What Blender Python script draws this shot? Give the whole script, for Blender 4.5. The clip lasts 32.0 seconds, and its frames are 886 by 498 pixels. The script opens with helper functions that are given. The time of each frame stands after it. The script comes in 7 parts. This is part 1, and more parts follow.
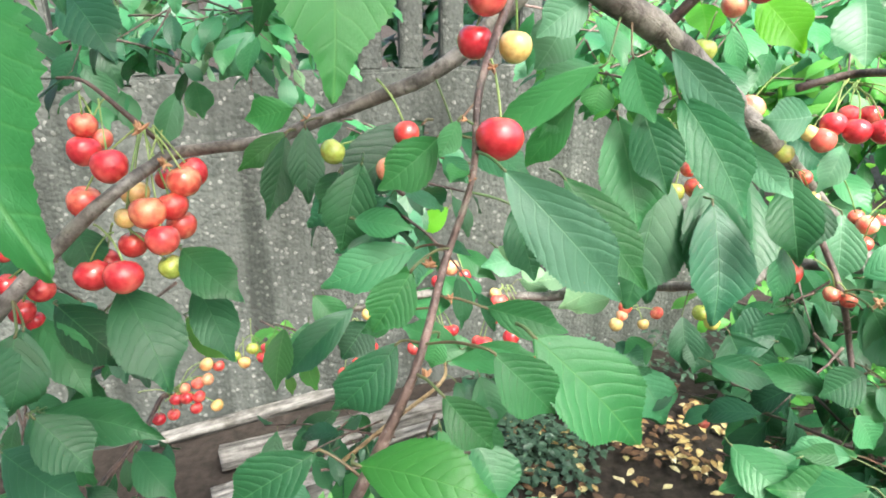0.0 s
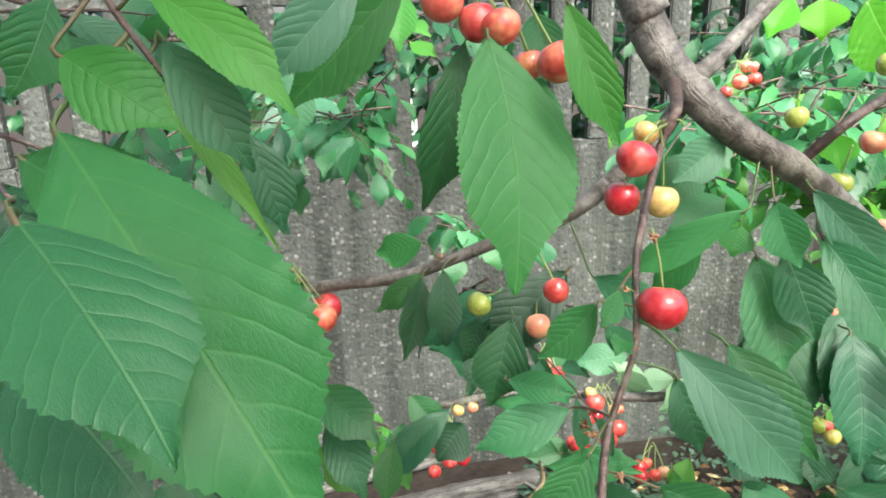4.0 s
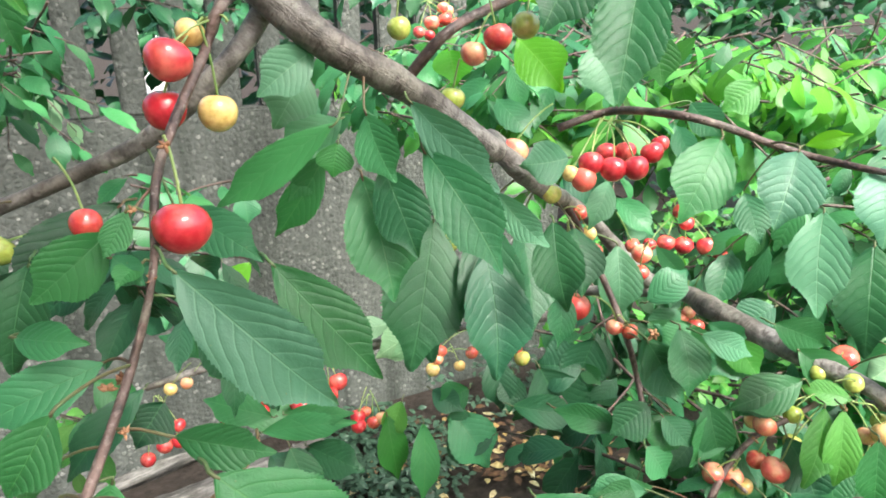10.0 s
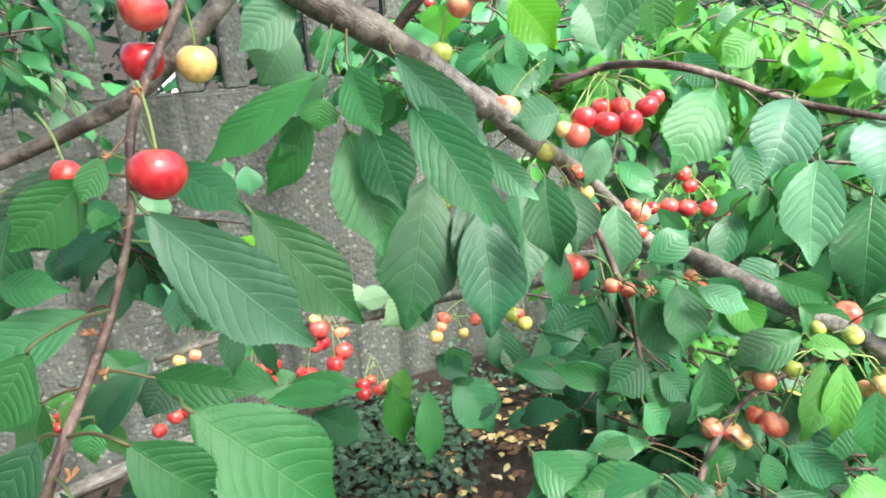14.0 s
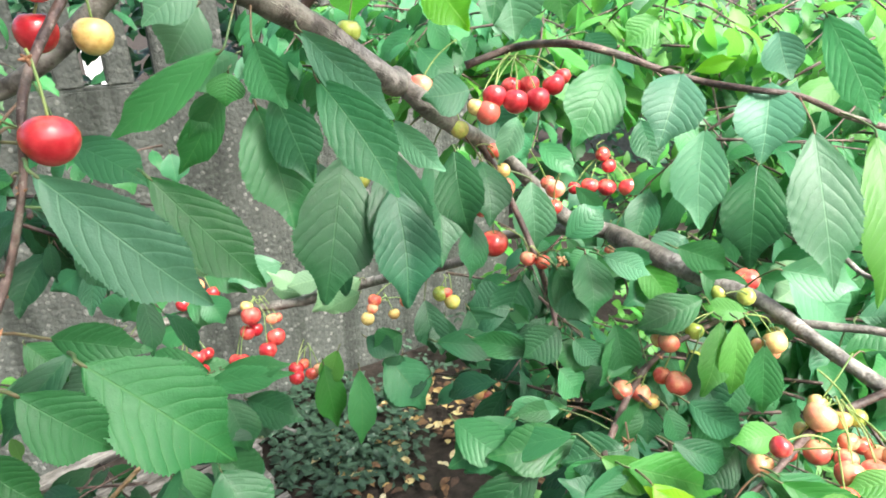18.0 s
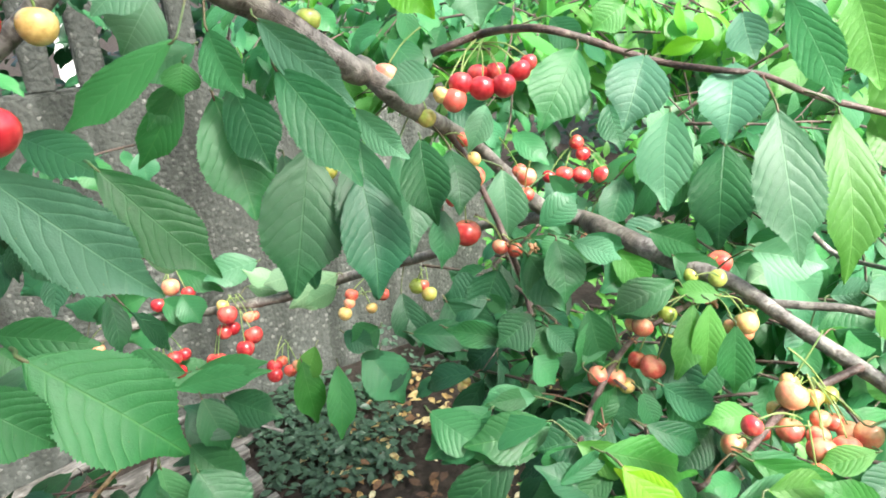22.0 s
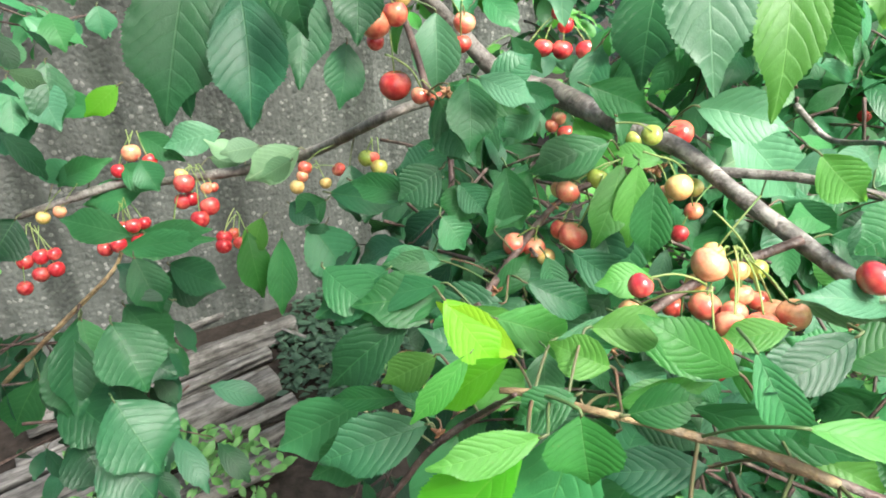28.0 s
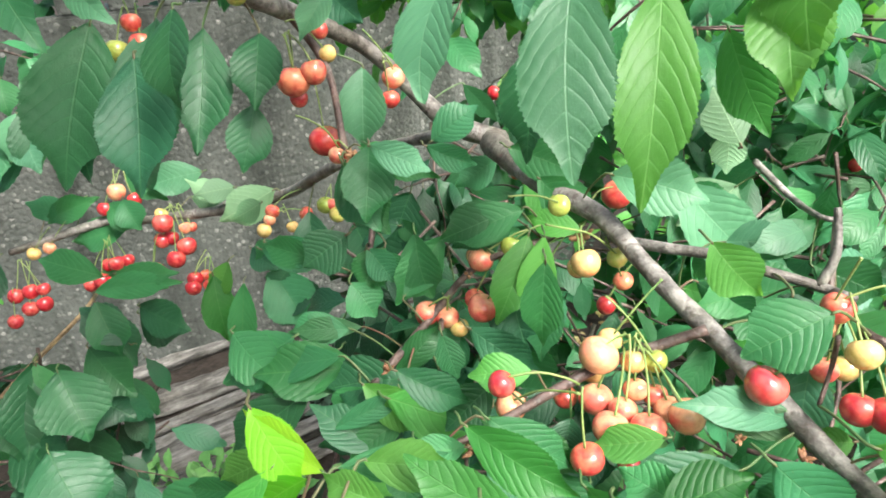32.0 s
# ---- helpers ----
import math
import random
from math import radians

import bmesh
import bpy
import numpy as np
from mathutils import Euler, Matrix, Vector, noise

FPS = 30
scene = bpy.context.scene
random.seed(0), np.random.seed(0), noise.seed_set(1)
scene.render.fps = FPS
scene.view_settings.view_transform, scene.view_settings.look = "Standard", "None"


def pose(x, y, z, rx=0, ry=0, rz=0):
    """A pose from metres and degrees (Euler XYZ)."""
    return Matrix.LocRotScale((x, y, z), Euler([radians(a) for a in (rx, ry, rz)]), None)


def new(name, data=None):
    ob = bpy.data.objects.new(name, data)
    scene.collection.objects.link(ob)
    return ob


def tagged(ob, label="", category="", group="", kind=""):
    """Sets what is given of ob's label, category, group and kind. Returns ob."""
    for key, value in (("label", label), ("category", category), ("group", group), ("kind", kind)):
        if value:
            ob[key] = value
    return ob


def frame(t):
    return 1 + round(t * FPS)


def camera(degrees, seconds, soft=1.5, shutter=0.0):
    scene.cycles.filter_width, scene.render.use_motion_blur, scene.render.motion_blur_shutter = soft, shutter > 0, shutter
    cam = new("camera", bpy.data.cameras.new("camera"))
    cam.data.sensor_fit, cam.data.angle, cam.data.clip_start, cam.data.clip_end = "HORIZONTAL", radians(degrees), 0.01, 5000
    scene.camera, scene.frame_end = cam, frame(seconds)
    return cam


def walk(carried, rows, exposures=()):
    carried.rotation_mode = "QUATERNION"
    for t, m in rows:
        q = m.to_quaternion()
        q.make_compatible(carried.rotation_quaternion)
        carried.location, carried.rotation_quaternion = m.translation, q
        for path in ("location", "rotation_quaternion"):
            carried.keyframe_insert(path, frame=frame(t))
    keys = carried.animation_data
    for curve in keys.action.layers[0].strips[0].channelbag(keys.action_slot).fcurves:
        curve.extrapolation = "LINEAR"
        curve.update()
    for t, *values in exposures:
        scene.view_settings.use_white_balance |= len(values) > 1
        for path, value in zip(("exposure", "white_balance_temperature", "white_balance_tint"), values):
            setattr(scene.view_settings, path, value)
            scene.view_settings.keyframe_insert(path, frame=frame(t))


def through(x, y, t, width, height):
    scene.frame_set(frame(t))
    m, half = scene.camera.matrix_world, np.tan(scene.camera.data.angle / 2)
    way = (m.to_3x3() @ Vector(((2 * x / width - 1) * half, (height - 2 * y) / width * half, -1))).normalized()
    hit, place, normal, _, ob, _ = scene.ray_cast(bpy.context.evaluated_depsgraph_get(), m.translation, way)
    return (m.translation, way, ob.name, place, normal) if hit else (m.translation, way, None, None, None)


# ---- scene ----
cam = camera(67.1, 32.0, 1.85)
METRES, EYE, TILT, LEAN, TURN = 1.12, 1.5, -22.0, 0.0, 0.0
ROWS = [
    (0.0, 0.0, 0.0, 0.0, 0.0, 0.0, -0.0),
    (0.5, -0.0067, 0.002, 0.0121, 0.96, 0.86, -0.46),
    (1.0, -0.0153, 0.0069, 0.0141, 2.69, 0.16, -0.67),
    (1.5, -0.0193, 0.0072, 0.0175, 3.02, 1.16, -0.35),
    (2.0, -0.0239, 0.0008, 0.0312, 4.02, 3.49, -0.59),
    (2.5, -0.0265, -0.0105, 0.0418, 4.03, 5.58, -0.62),
    (3.0, -0.0365, -0.0128, 0.0431, 4.62, 5.49, -1.03),
    (3.5, -0.0414, -0.0088, 0.043, 4.88, 5.19, -0.56),
    (5.5, -0.0344, -0.0044, 0.0414, 4.61, 5.32, 0.75),
    (6.0, -0.0343, -0.0076, 0.0408, 3.66, 5.35, 1.0),
    (6.5, -0.0306, -0.0033, 0.039, 2.84, 5.18, 0.91),
    (7.0, -0.0261, -0.0001, 0.0405, 2.15, 5.2, 1.09),
    (7.5, -0.0226, -0.0014, 0.0389, 1.25, 5.02, 1.26),
    (8.0, -0.0176, 0.0042, 0.0371, 0.89, 4.64, 1.44),
    (8.5, -0.0067, 0.0067, 0.0338, -0.19, 4.24, 1.99),
    (9.0, 0.0113, 0.0109, 0.0289, -3.89, 3.41, 2.58),
    (9.5, 0.0311, 0.0203, 0.0234, -7.27, 2.36, 4.31),
    (10.0, 0.0587, 0.0285, 0.0209, -12.08, 1.76, 5.84),
    (10.5, 0.0982, 0.0468, -0.0013, -18.54, -2.4, 7.69),
    (11.0, 0.1176, 0.0416, 0.002, -24.0, -2.12, 8.35),
    (11.5, 0.1047, 0.0412, 0.0051, -19.1, -1.42, 8.22),
    (12.0, 0.0779, 0.0303, 0.009, -11.85, 0.29, 6.77),
    (12.5, 0.0605, 0.0281, 0.0088, -7.84, 0.41, 6.08),
    (13.0, 0.065, 0.0308, 0.0071, -8.77, 0.19, 6.06),
    (13.5, 0.0687, 0.0288, 0.0066, -10.17, 0.19, 6.58),
    (15.5, 0.0722, 0.0174, 0.0025, -12.63, 0.22, 7.1),
    (16.0, 0.0798, 0.0103, -0.0028, -15.25, -0.36, 7.88),
    (16.5, 0.0856, 0.0114, -0.0058, -15.62, -0.79, 8.47),
    (17.0, 0.0884, 0.0113, -0.0071, -15.17, -0.87, 8.39),
    (17.5, 0.0847, 0.0085, -0.0072, -15.38, -0.74, 8.42),
    (18.0, 0.0844, 0.0111, -0.0084, -15.34, -0.88, 8.23),
    (18.5, 0.0936, 0.0077, -0.0095, -16.78, -0.63, 8.95),
    (19.0, 0.0936, 0.0124, -0.0065, -17.21, -0.08, 9.14),
    (19.5, 0.0923, 0.0154, -0.0035, -16.99, 0.39, 9.43),
    (20.0, 0.0892, 0.0123, -0.0045, -16.96, 0.28, 9.46),
    (20.5, 0.0886, 0.0121, -0.0056, -17.07, 0.1, 9.67),
    (21.0, 0.0899, 0.015, -0.0071, -16.82, -0.6, 9.58),
    (21.5, 0.092, 0.0161, -0.0098, -16.61, -0.96, 9.93),
    (22.0, 0.0946, 0.0118, -0.0144, -16.56, -1.39, 9.81),
    (22.5, 0.1002, -0.0012, -0.0196, -16.54, -1.23, 9.99),
    (23.0, 0.1163, -0.0176, -0.0396, -17.76, -2.44, 7.76),
    (23.5, 0.1408, -0.0382, -0.0705, -20.91, -5.41, 7.66),
    (24.0, 0.1645, -0.0389, -0.09, -27.62, -8.35, 9.68),
    (24.5, 0.1739, -0.0094, -0.0881, -30.82, -9.81, 11.15),
    (25.0, 0.1818, 0.0404, -0.0739, -32.13, -9.26, 12.16),
    (25.5, 0.1793, 0.0638, -0.0652, -29.91, -8.25, 11.5),
    (26.0, 0.2017, 0.0618, -0.0766, -21.65, -8.61, 9.62),
    (26.5, 0.2401, 0.034, -0.0855, -11.83, -7.15, 6.12),
    (28.5, 0.1837, 0.0318, -0.0834, -11.02, -5.95, 6.58),
    (29.0, 0.2155, 0.0342, -0.0829, -9.54, -5.32, 5.66),
    (29.5, 0.2613, 0.042, -0.0823, -8.53, -5.73, 5.23),
    (30.0, 0.3147, 0.0407, -0.077, -4.41, -5.62, 2.49),
    (30.5, 0.327, 0.0424, -0.0704, -3.2, -6.16, 1.84),
    (31.0, 0.3411, 0.0422, -0.0669, -4.17, -6.61, 3.55),
    (31.5, 0.3109, 0.0375, -0.0679, -5.55, -6.16, 5.02),
    (32.0, 0.2878, 0.0391, -0.062, -6.06, -4.73, 5.98),
]
walk(cam, [(t, pose(0, 0, EYE, TILT, LEAN, TURN) @ pose(METRES * x, METRES * y, METRES * z, 90 + pitch, roll, yaw)) for t, x, y, z, yaw, pitch, roll in ROWS], [(0.0, 1.83), (3.0, 1.52), (6.5, 1.48), (9.0, 1.45), (13.0, 1.62), (19.0, 1.54), (22.0, 1.55), (24.0, 1.44), (26.0, 1.22), (29.0, 1.35), (32.0, 1.22)])

# ---- light ----
world = bpy.data.worlds.new("overcast")
scene.world = world
world.use_nodes = True
wn, wl = world.node_tree.nodes, world.node_tree.links
sky = wn.new("ShaderNodeTexSky")
sky.sky_type, sky.sun_disc = "NISHITA", False
sky.sun_elevation, sky.sun_rotation = radians(52), radians(150)
sky.air_density, sky.dust_density, sky.ozone_density = 1.0, 6.0, 0.6
grey = wn.new("ShaderNodeHueSaturation")
grey.inputs["Saturation"].default_value = 0.85
wl.new(sky.outputs[0], grey.inputs["Color"])
wl.new(grey.outputs[0], wn["Background"].inputs["Color"])
wn["Background"].inputs["Strength"].default_value = 0.15
sun = new("sun", bpy.data.lights.new("sun", "SUN"))
sun.data.energy, sun.data.angle, sun.data.color = 4.2, radians(20), (1.0, 0.99, 0.95)
sun.matrix_world = pose(0, 0, 6, 38, 0, 30)


# ---- materials ----
def material(name, colour, rough=0.6):
    m = bpy.data.materials.new(name)
    m.use_nodes = True
    b = m.node_tree.nodes["Principled BSDF"]
    b.inputs["Base Color"].default_value = (*colour, 1)
    b.inputs["Roughness"].default_value = rough
    return m, m.node_tree.nodes, m.node_tree.links, b


def node(n, kind, **values):
    made = n.new(kind)
    for key, value in values.items():
        if key in made.inputs:
            made.inputs[key].default_value = value
    return made


def ramp(n, l, source, stops):
    r = n.new("ShaderNodeValToRGB")
    while len(r.color_ramp.elements) < len(stops):
        r.color_ramp.elements.new(0.5)
    for e, (at, colour) in zip(r.color_ramp.elements, stops):
        e.position, e.color = at, (*colour, 1)
    l.new(source, r.inputs[0])
    return r.outputs[0]


def maths(n, l, op, a, b=None):
    m = n.new("ShaderNodeMath")
    m.operation = op
    for slot, value in ((0, a), (1, b)):
        if value is None:
            continue
        if isinstance(value, (int, float)):
            m.inputs[slot].default_value = value
        else:
            l.new(value, m.inputs[slot])
    return m.outputs[0]


def blend(n, l, kind, fac, a, b):
    m = n.new("ShaderNodeMix")
    m.data_type, m.blend_type = "RGBA", kind
    for slot, value in ((0, fac), (6, a), (7, b)):
        if isinstance(value, (int, float)):
            m.inputs[slot].default_value = value
        elif isinstance(value, tuple):
            m.inputs[slot].default_value = (*value, 1)
        else:
            l.new(value, m.inputs[slot])
    return m.outputs[2]


def noise_node(n, l, scale, detail=4, where="Object", rough=0.55):
    tc = n.new("ShaderNodeTexCoord")
    t = node(n, "ShaderNodeTexNoise", Scale=scale, Detail=detail, Roughness=rough)
    l.new(tc.outputs[where], t.inputs["Vector"])
    return t


def leaf_material(name, dark, light, vein, through=0.35, rough=0.42, spec=0.45, ribs=0.46):
    """Cherry leaf: pale sunken midrib and side veins from the blade's own coordinates, puckered between them, light through the blade."""
    m, n, l, b = material(name, dark, rough)
    uv = n.new("ShaderNodeUVMap")
    sep = n.new("ShaderNodeSeparateXYZ")
    l.new(uv.outputs[0], sep.inputs[0])
    across = maths(n, l, "ABSOLUTE", maths(n, l, "SUBTRACT", sep.outputs[0], 0.5))
    rib = node(n, "ShaderNodeMapRange", **{"From Min": 0.004, "From Max": 0.015, "To Min": 1.0, "To Max": 0.0})
    l.new(across, rib.inputs["Value"])
    wob = node(n, "ShaderNodeTexNoise", Scale=5.0, Detail=1.0)
    l.new(uv.outputs[0], wob.inputs["Vector"])
    lean = maths(n, l, "SUBTRACT", maths(n, l, "MULTIPLY", sep.outputs[1], 9.5), maths(n, l, "ADD", maths(n, l, "MULTIPLY", across, 3.4), maths(n, l, "MULTIPLY", maths(n, l, "MULTIPLY", across, across), 6.0)))
    lean = maths(n, l, "ADD", lean, maths(n, l, "MULTIPLY", wob.outputs[0], 0.5))
    wave = maths(n, l, "ABSOLUTE", maths(n, l, "SUBTRACT", maths(n, l, "FRACT", lean), 0.5))
    side = node(n, "ShaderNodeMapRange", **{"From Min": 0.02, "From Max": 0.085, "To Min": 1.0, "To Max": 0.0})
    l.new(wave, side.inputs["Value"])
    lines = maths(n, l, "MAXIMUM", maths(n, l, "MULTIPLY", rib.outputs[0], ribs), maths(n, l, "MULTIPLY", side.outputs[0], ribs * 0.4))
    net = node(n, "ShaderNodeTexVoronoi", Scale=34.0)
    net.feature = "DISTANCE_TO_EDGE"
    l.new(uv.outputs[0], net.inputs["Vector"])
    mesh = node(n, "ShaderNodeMapRange", **{"From Min": 0.0, "From Max": 0.12, "To Min": 1.0, "To Max": 0.0})
    l.new(net.outputs["Distance"], mesh.inputs["Value"])
    blot = noise_node(n, l, 45, 5)
    info = n.new("ShaderNodeObjectInfo")
    geo = n.new("ShaderNodeNewGeometry")
    tone = maths(n, l, "ADD", maths(n, l, "MULTIPLY", blot.outputs[0], 0.55), maths(n, l, "MULTIPLY", maths(n, l, "FRACT", maths(n, l, "ADD", info.outputs["Random"], geo.outputs["Random Per Island"])), 0.6))
    col = ramp(n, l, tone, [(0.25, dark), (0.85, light)])
    chance = maths(n, l, "ADD", maths(n, l, "MULTIPLY", info.outputs["Random"], 7.31), maths(n, l, "MULTIPLY", geo.outputs["Random Per Island"], 5.17))
    vary = n.new("ShaderNodeHueSaturation")
    l.new(maths(n, l, "ADD", maths(n, l, "MULTIPLY", maths(n, l, "FRACT", chance), 0.034), 0.493), vary.inputs["Hue"])
    l.new(maths(n, l, "ADD", maths(n, l, "MULTIPLY", maths(n, l, "FRACT", maths(n, l, "MULTIPLY", chance, 3.7)), 0.65), 0.62), vary.inputs["Value"])
    vary.inputs["Saturation"].default_value = 0.99
    l.new(col, vary.inputs["Color"])
    col = blend(n, l, "MIX", lines, vary.outputs[0], vein)
    col = blend(n, l, "MIX", maths(n, l, "MULTIPLY", mesh.outputs[0], 0.05), col, vein)
    speck = noise_node(n, l, 420, 2)
    spots = maths(n, l, "GREATER_THAN", speck.outputs[0], 0.76)
    col = blend(n, l, "MIX", maths(n, l, "MULTIPLY", spots, 0.4), col, (0.20, 0.17, 0.07))
    l.new(col, b.inputs["Base Color"])
    b.inputs["Specular IOR Level"].default_value = spec
    b.inputs["Coat Weight"].default_value, b.inputs["Coat Roughness"].default_value = spec * 0.25, 0.3
    l.new(maths(n, l, "ADD", maths(n, l, "MULTIPLY", blot.outputs[0], 0.22), rough - 0.10), b.inputs["Roughness"])
    fine = noise_node(n, l, 700, 2)
    height = maths(n, l, "ADD", maths(n, l, "MULTIPLY", fine.outputs[0], 0.18), maths(n, l, "MULTIPLY", lines, -0.7))
    swell = maths(n, l, "MULTIPLY", maths(n, l, "SUBTRACT", 1.0, wave), wave)
    height = maths(n, l, "ADD", height, maths(n, l, "MULTIPLY", swell, 1.7))
    height = maths(n, l, "ADD", height, maths(n, l, "MULTIPLY", blot.outputs[0], 1.1))
    height = maths(n, l, "SUBTRACT", height, maths(n, l, "MULTIPLY", mesh.outputs[0], 0.07))
    bump = node(n, "ShaderNodeBump", Strength=0.55, Distance=0.0010)
    l.new(height, bump.inputs["Height"])
    l.new(bump.outputs[0], b.inputs["Normal"])
    tr = n.new("ShaderNodeBsdfTranslucent")
    bright = blend(n, l, "MIX", 0.55, col, tuple(min(1, c) for c in (light[0] * 2.0, light[1] * 1.9, light[2] * 0.9)))
    l.new(bright, tr.inputs[0])
    mix = node(n, "ShaderNodeMixShader", Fac=through)
    l.new(b.outputs[0], mix.inputs[1])
    l.new(tr.outputs[0], mix.inputs[2])
    l.new(mix.outputs[0], n["Material Output"].inputs[0])
    return m


LEAF = {
    "g": leaf_material("leaf green", (0.020, 0.112, 0.036), (0.050, 0.232, 0.075), (0.11, 0.29, 0.11), 0.34, 0.37, 0.34),
    "e": leaf_material("leaf fresh green", (0.017, 0.118, 0.022), (0.045, 0.235, 0.045), (0.11, 0.31, 0.08), 0.38, 0.40, 0.36),
    # d: darker blade colour that also holds the shade of inner and left-hand leaves
    "d": leaf_material("leaf deep green with shade", (0.011, 0.066, 0.024), (0.028, 0.128, 0.046), (0.055, 0.18, 0.065), 0.16, 0.38, 0.32),
    # l: light green; on right-hand foliage the lighter colour also stands for sunlight
    "l": leaf_material("leaf young and sunlit green", (0.066, 0.245, 0.036), (0.125, 0.365, 0.07), (0.21, 0.45, 0.12), 0.42, 0.43, 0.42),
    # v: yellow-green blade colour with the glow of light from behind painted in
    "v": leaf_material("leaf vivid backlit green", (0.085, 0.34, 0.012), (0.16, 0.46, 0.025), (0.26, 0.52, 0.08), 0.55, 0.45, 0.35),
    # s: paler blade colour, the sky's grey sheen painted in
    "s": leaf_material("leaf with a painted grey sheen", (0.050, 0.18, 0.085), (0.10, 0.29, 0.145), (0.18, 0.37, 0.20), 0.3, 0.42, 0.42),
    "y": leaf_material("leaf lime shoot", (0.22, 0.46, 0.02), (0.32, 0.58, 0.03), (0.42, 0.62, 0.10), 0.5),
    "p": leaf_material("leaf pale underside", (0.115, 0.25, 0.12), (0.20, 0.36, 0.20), (0.30, 0.44, 0.25), 0.3, 0.5, 0.3, 0.7),
}


def plain(name, dark, light, scale, rough=0.6, bump=0.0, detail=5, spec=0.4):
    m, n, l, b = material(name, dark, rough)
    t = noise_node(n, l, scale, detail)
    info = n.new("ShaderNodeObjectInfo")
    tone = maths(n, l, "ADD", t.outputs[0], maths(n, l, "MULTIPLY", maths(n, l, "SUBTRACT", info.outputs["Random"], 0.5), 0.25))
    l.new(ramp(n, l, tone, [(0.3, dark), (0.7, light)]), b.inputs["Base Color"])
    b.inputs["Specular IOR Level"].default_value = spec
    if bump:
        k = node(n, "ShaderNodeBump", Strength=0.7, Distance=bump)
        l.new(t.outputs[0], k.inputs["Height"])
        l.new(k.outputs[0], b.inputs["Normal"])
    return m


def fruit_material(name, low, high, blush, reach, crown):
    """Cherry skin: ground colour, a blush that spreads over part of it, fine lenticels, a wet gloss."""
    m, n, l, b = material(name, low, 0.24)
    t = noise_node(n, l, 1.1, 3)
    info = n.new("ShaderNodeObjectInfo")
    tone = maths(n, l, "ADD", t.outputs[0], maths(n, l, "MULTIPLY", maths(n, l, "SUBTRACT", info.outputs["Random"], 0.5), 0.3))
    ground = ramp(n, l, tone, [(0.3, low), (0.7, high)])
    u = noise_node(n, l, 0.7, 2)
    side = maths(n, l, "ADD", u.outputs[0], maths(n, l, "MULTIPLY", maths(n, l, "SUBTRACT", info.outputs["Random"], 0.5), 0.35))
    r = n.new("ShaderNodeMapRange")
    r.inputs["From Min"].default_value, r.inputs["From Max"].default_value = reach
    l.new(side, r.inputs["Value"])
    col = blend(n, l, "MIX", r.outputs[0], ground, blush)
    speck = noise_node(n, l, 26, 1)
    dots = maths(n, l, "MULTIPLY", maths(n, l, "GREATER_THAN", speck.outputs[0], 0.70), 0.22)
    col = blend(n, l, "MIX", dots, col, high)
    tc = n.new("ShaderNodeTexCoord")
    pos = n.new("ShaderNodeSeparateXYZ")
    l.new(tc.outputs["Object"], pos.inputs[0])
    cup = node(n, "ShaderNodeMapRange", **{"From Min": 0.55, "From Max": 1.0, "To Min": 0.0, "To Max": 0.55})
    l.new(maths(n, l, "ADD", pos.outputs[2], maths(n, l, "MULTIPLY", maths(n, l, "SUBTRACT", t.outputs[0], 0.5), 1.2)), cup.inputs["Value"])
    col = blend(n, l, "MIX", cup.outputs[0], col, crown)
    seam = node(n, "ShaderNodeTexNoise", Scale=2.6, Detail=4.0, Roughness=0.6)
    l.new(tc.outputs["Object"], seam.inputs["Vector"])
    col = blend(n, l, "MULTIPLY", 0.55, col, ramp(n, l, seam.outputs[0], [(0.35, (0.66, 0.52, 0.5)), (0.58, (1, 1, 1))]))
    l.new(col, b.inputs["Base Color"])
    b.inputs["Subsurface Weight"].default_value = 0.12
    b.inputs["Subsurface Radius"].default_value = (0.004, 0.0015, 0.0008)
    b.inputs["Coat Weight"].default_value, b.inputs["Coat Roughness"].default_value = 0.7, 0.10
    return m


CHERRY = {
    "R": fruit_material("ripe cherry skin", (0.50, 0.018, 0.032), (0.66, 0.055, 0.065), (0.76, 0.16, 0.12), (0.52, 0.82), (0.80, 0.20, 0.12)),
    "r": fruit_material("ripening cherry skin", (0.58, 0.045, 0.045), (0.74, 0.14, 0.095), (0.82, 0.33, 0.17), (0.52, 0.80), (0.84, 0.34, 0.16)),
    "o": fruit_material("peach cherry skin", (0.80, 0.38, 0.20), (0.86, 0.54, 0.31), (0.74, 0.13, 0.10), (0.36, 0.62), (0.84, 0.58, 0.30)),
    "y": fruit_material("yellow cherry skin", (0.74, 0.52, 0.16), (0.82, 0.62, 0.26), (0.78, 0.26, 0.10), (0.54, 0.85), (0.70, 0.58, 0.20)),
    "g": fruit_material("green cherry skin", (0.34, 0.44, 0.07), (0.52, 0.56, 0.14), (0.60, 0.38, 0.12), (0.60, 0.95), (0.42, 0.50, 0.10)),
}
FRUIT_LABEL = {"R": "glossy ripe red cherry", "r": "ripening orange-red cherry", "o": "peach-orange cherry with a red blush", "y": "pale yellow unripe cherry", "g": "small green unripe cherry"}
BUD = plain("bud scale", (0.16, 0.07, 0.035), (0.42, 0.22, 0.11), 300, 0.6)
STALK = plain("leaf stalk", (0.07, 0.16, 0.05), (0.14, 0.075, 0.05), 40, 0.5)
STEM = plain("fruit stem", (0.13, 0.24, 0.06), (0.27, 0.33, 0.11), 60, 0.45)


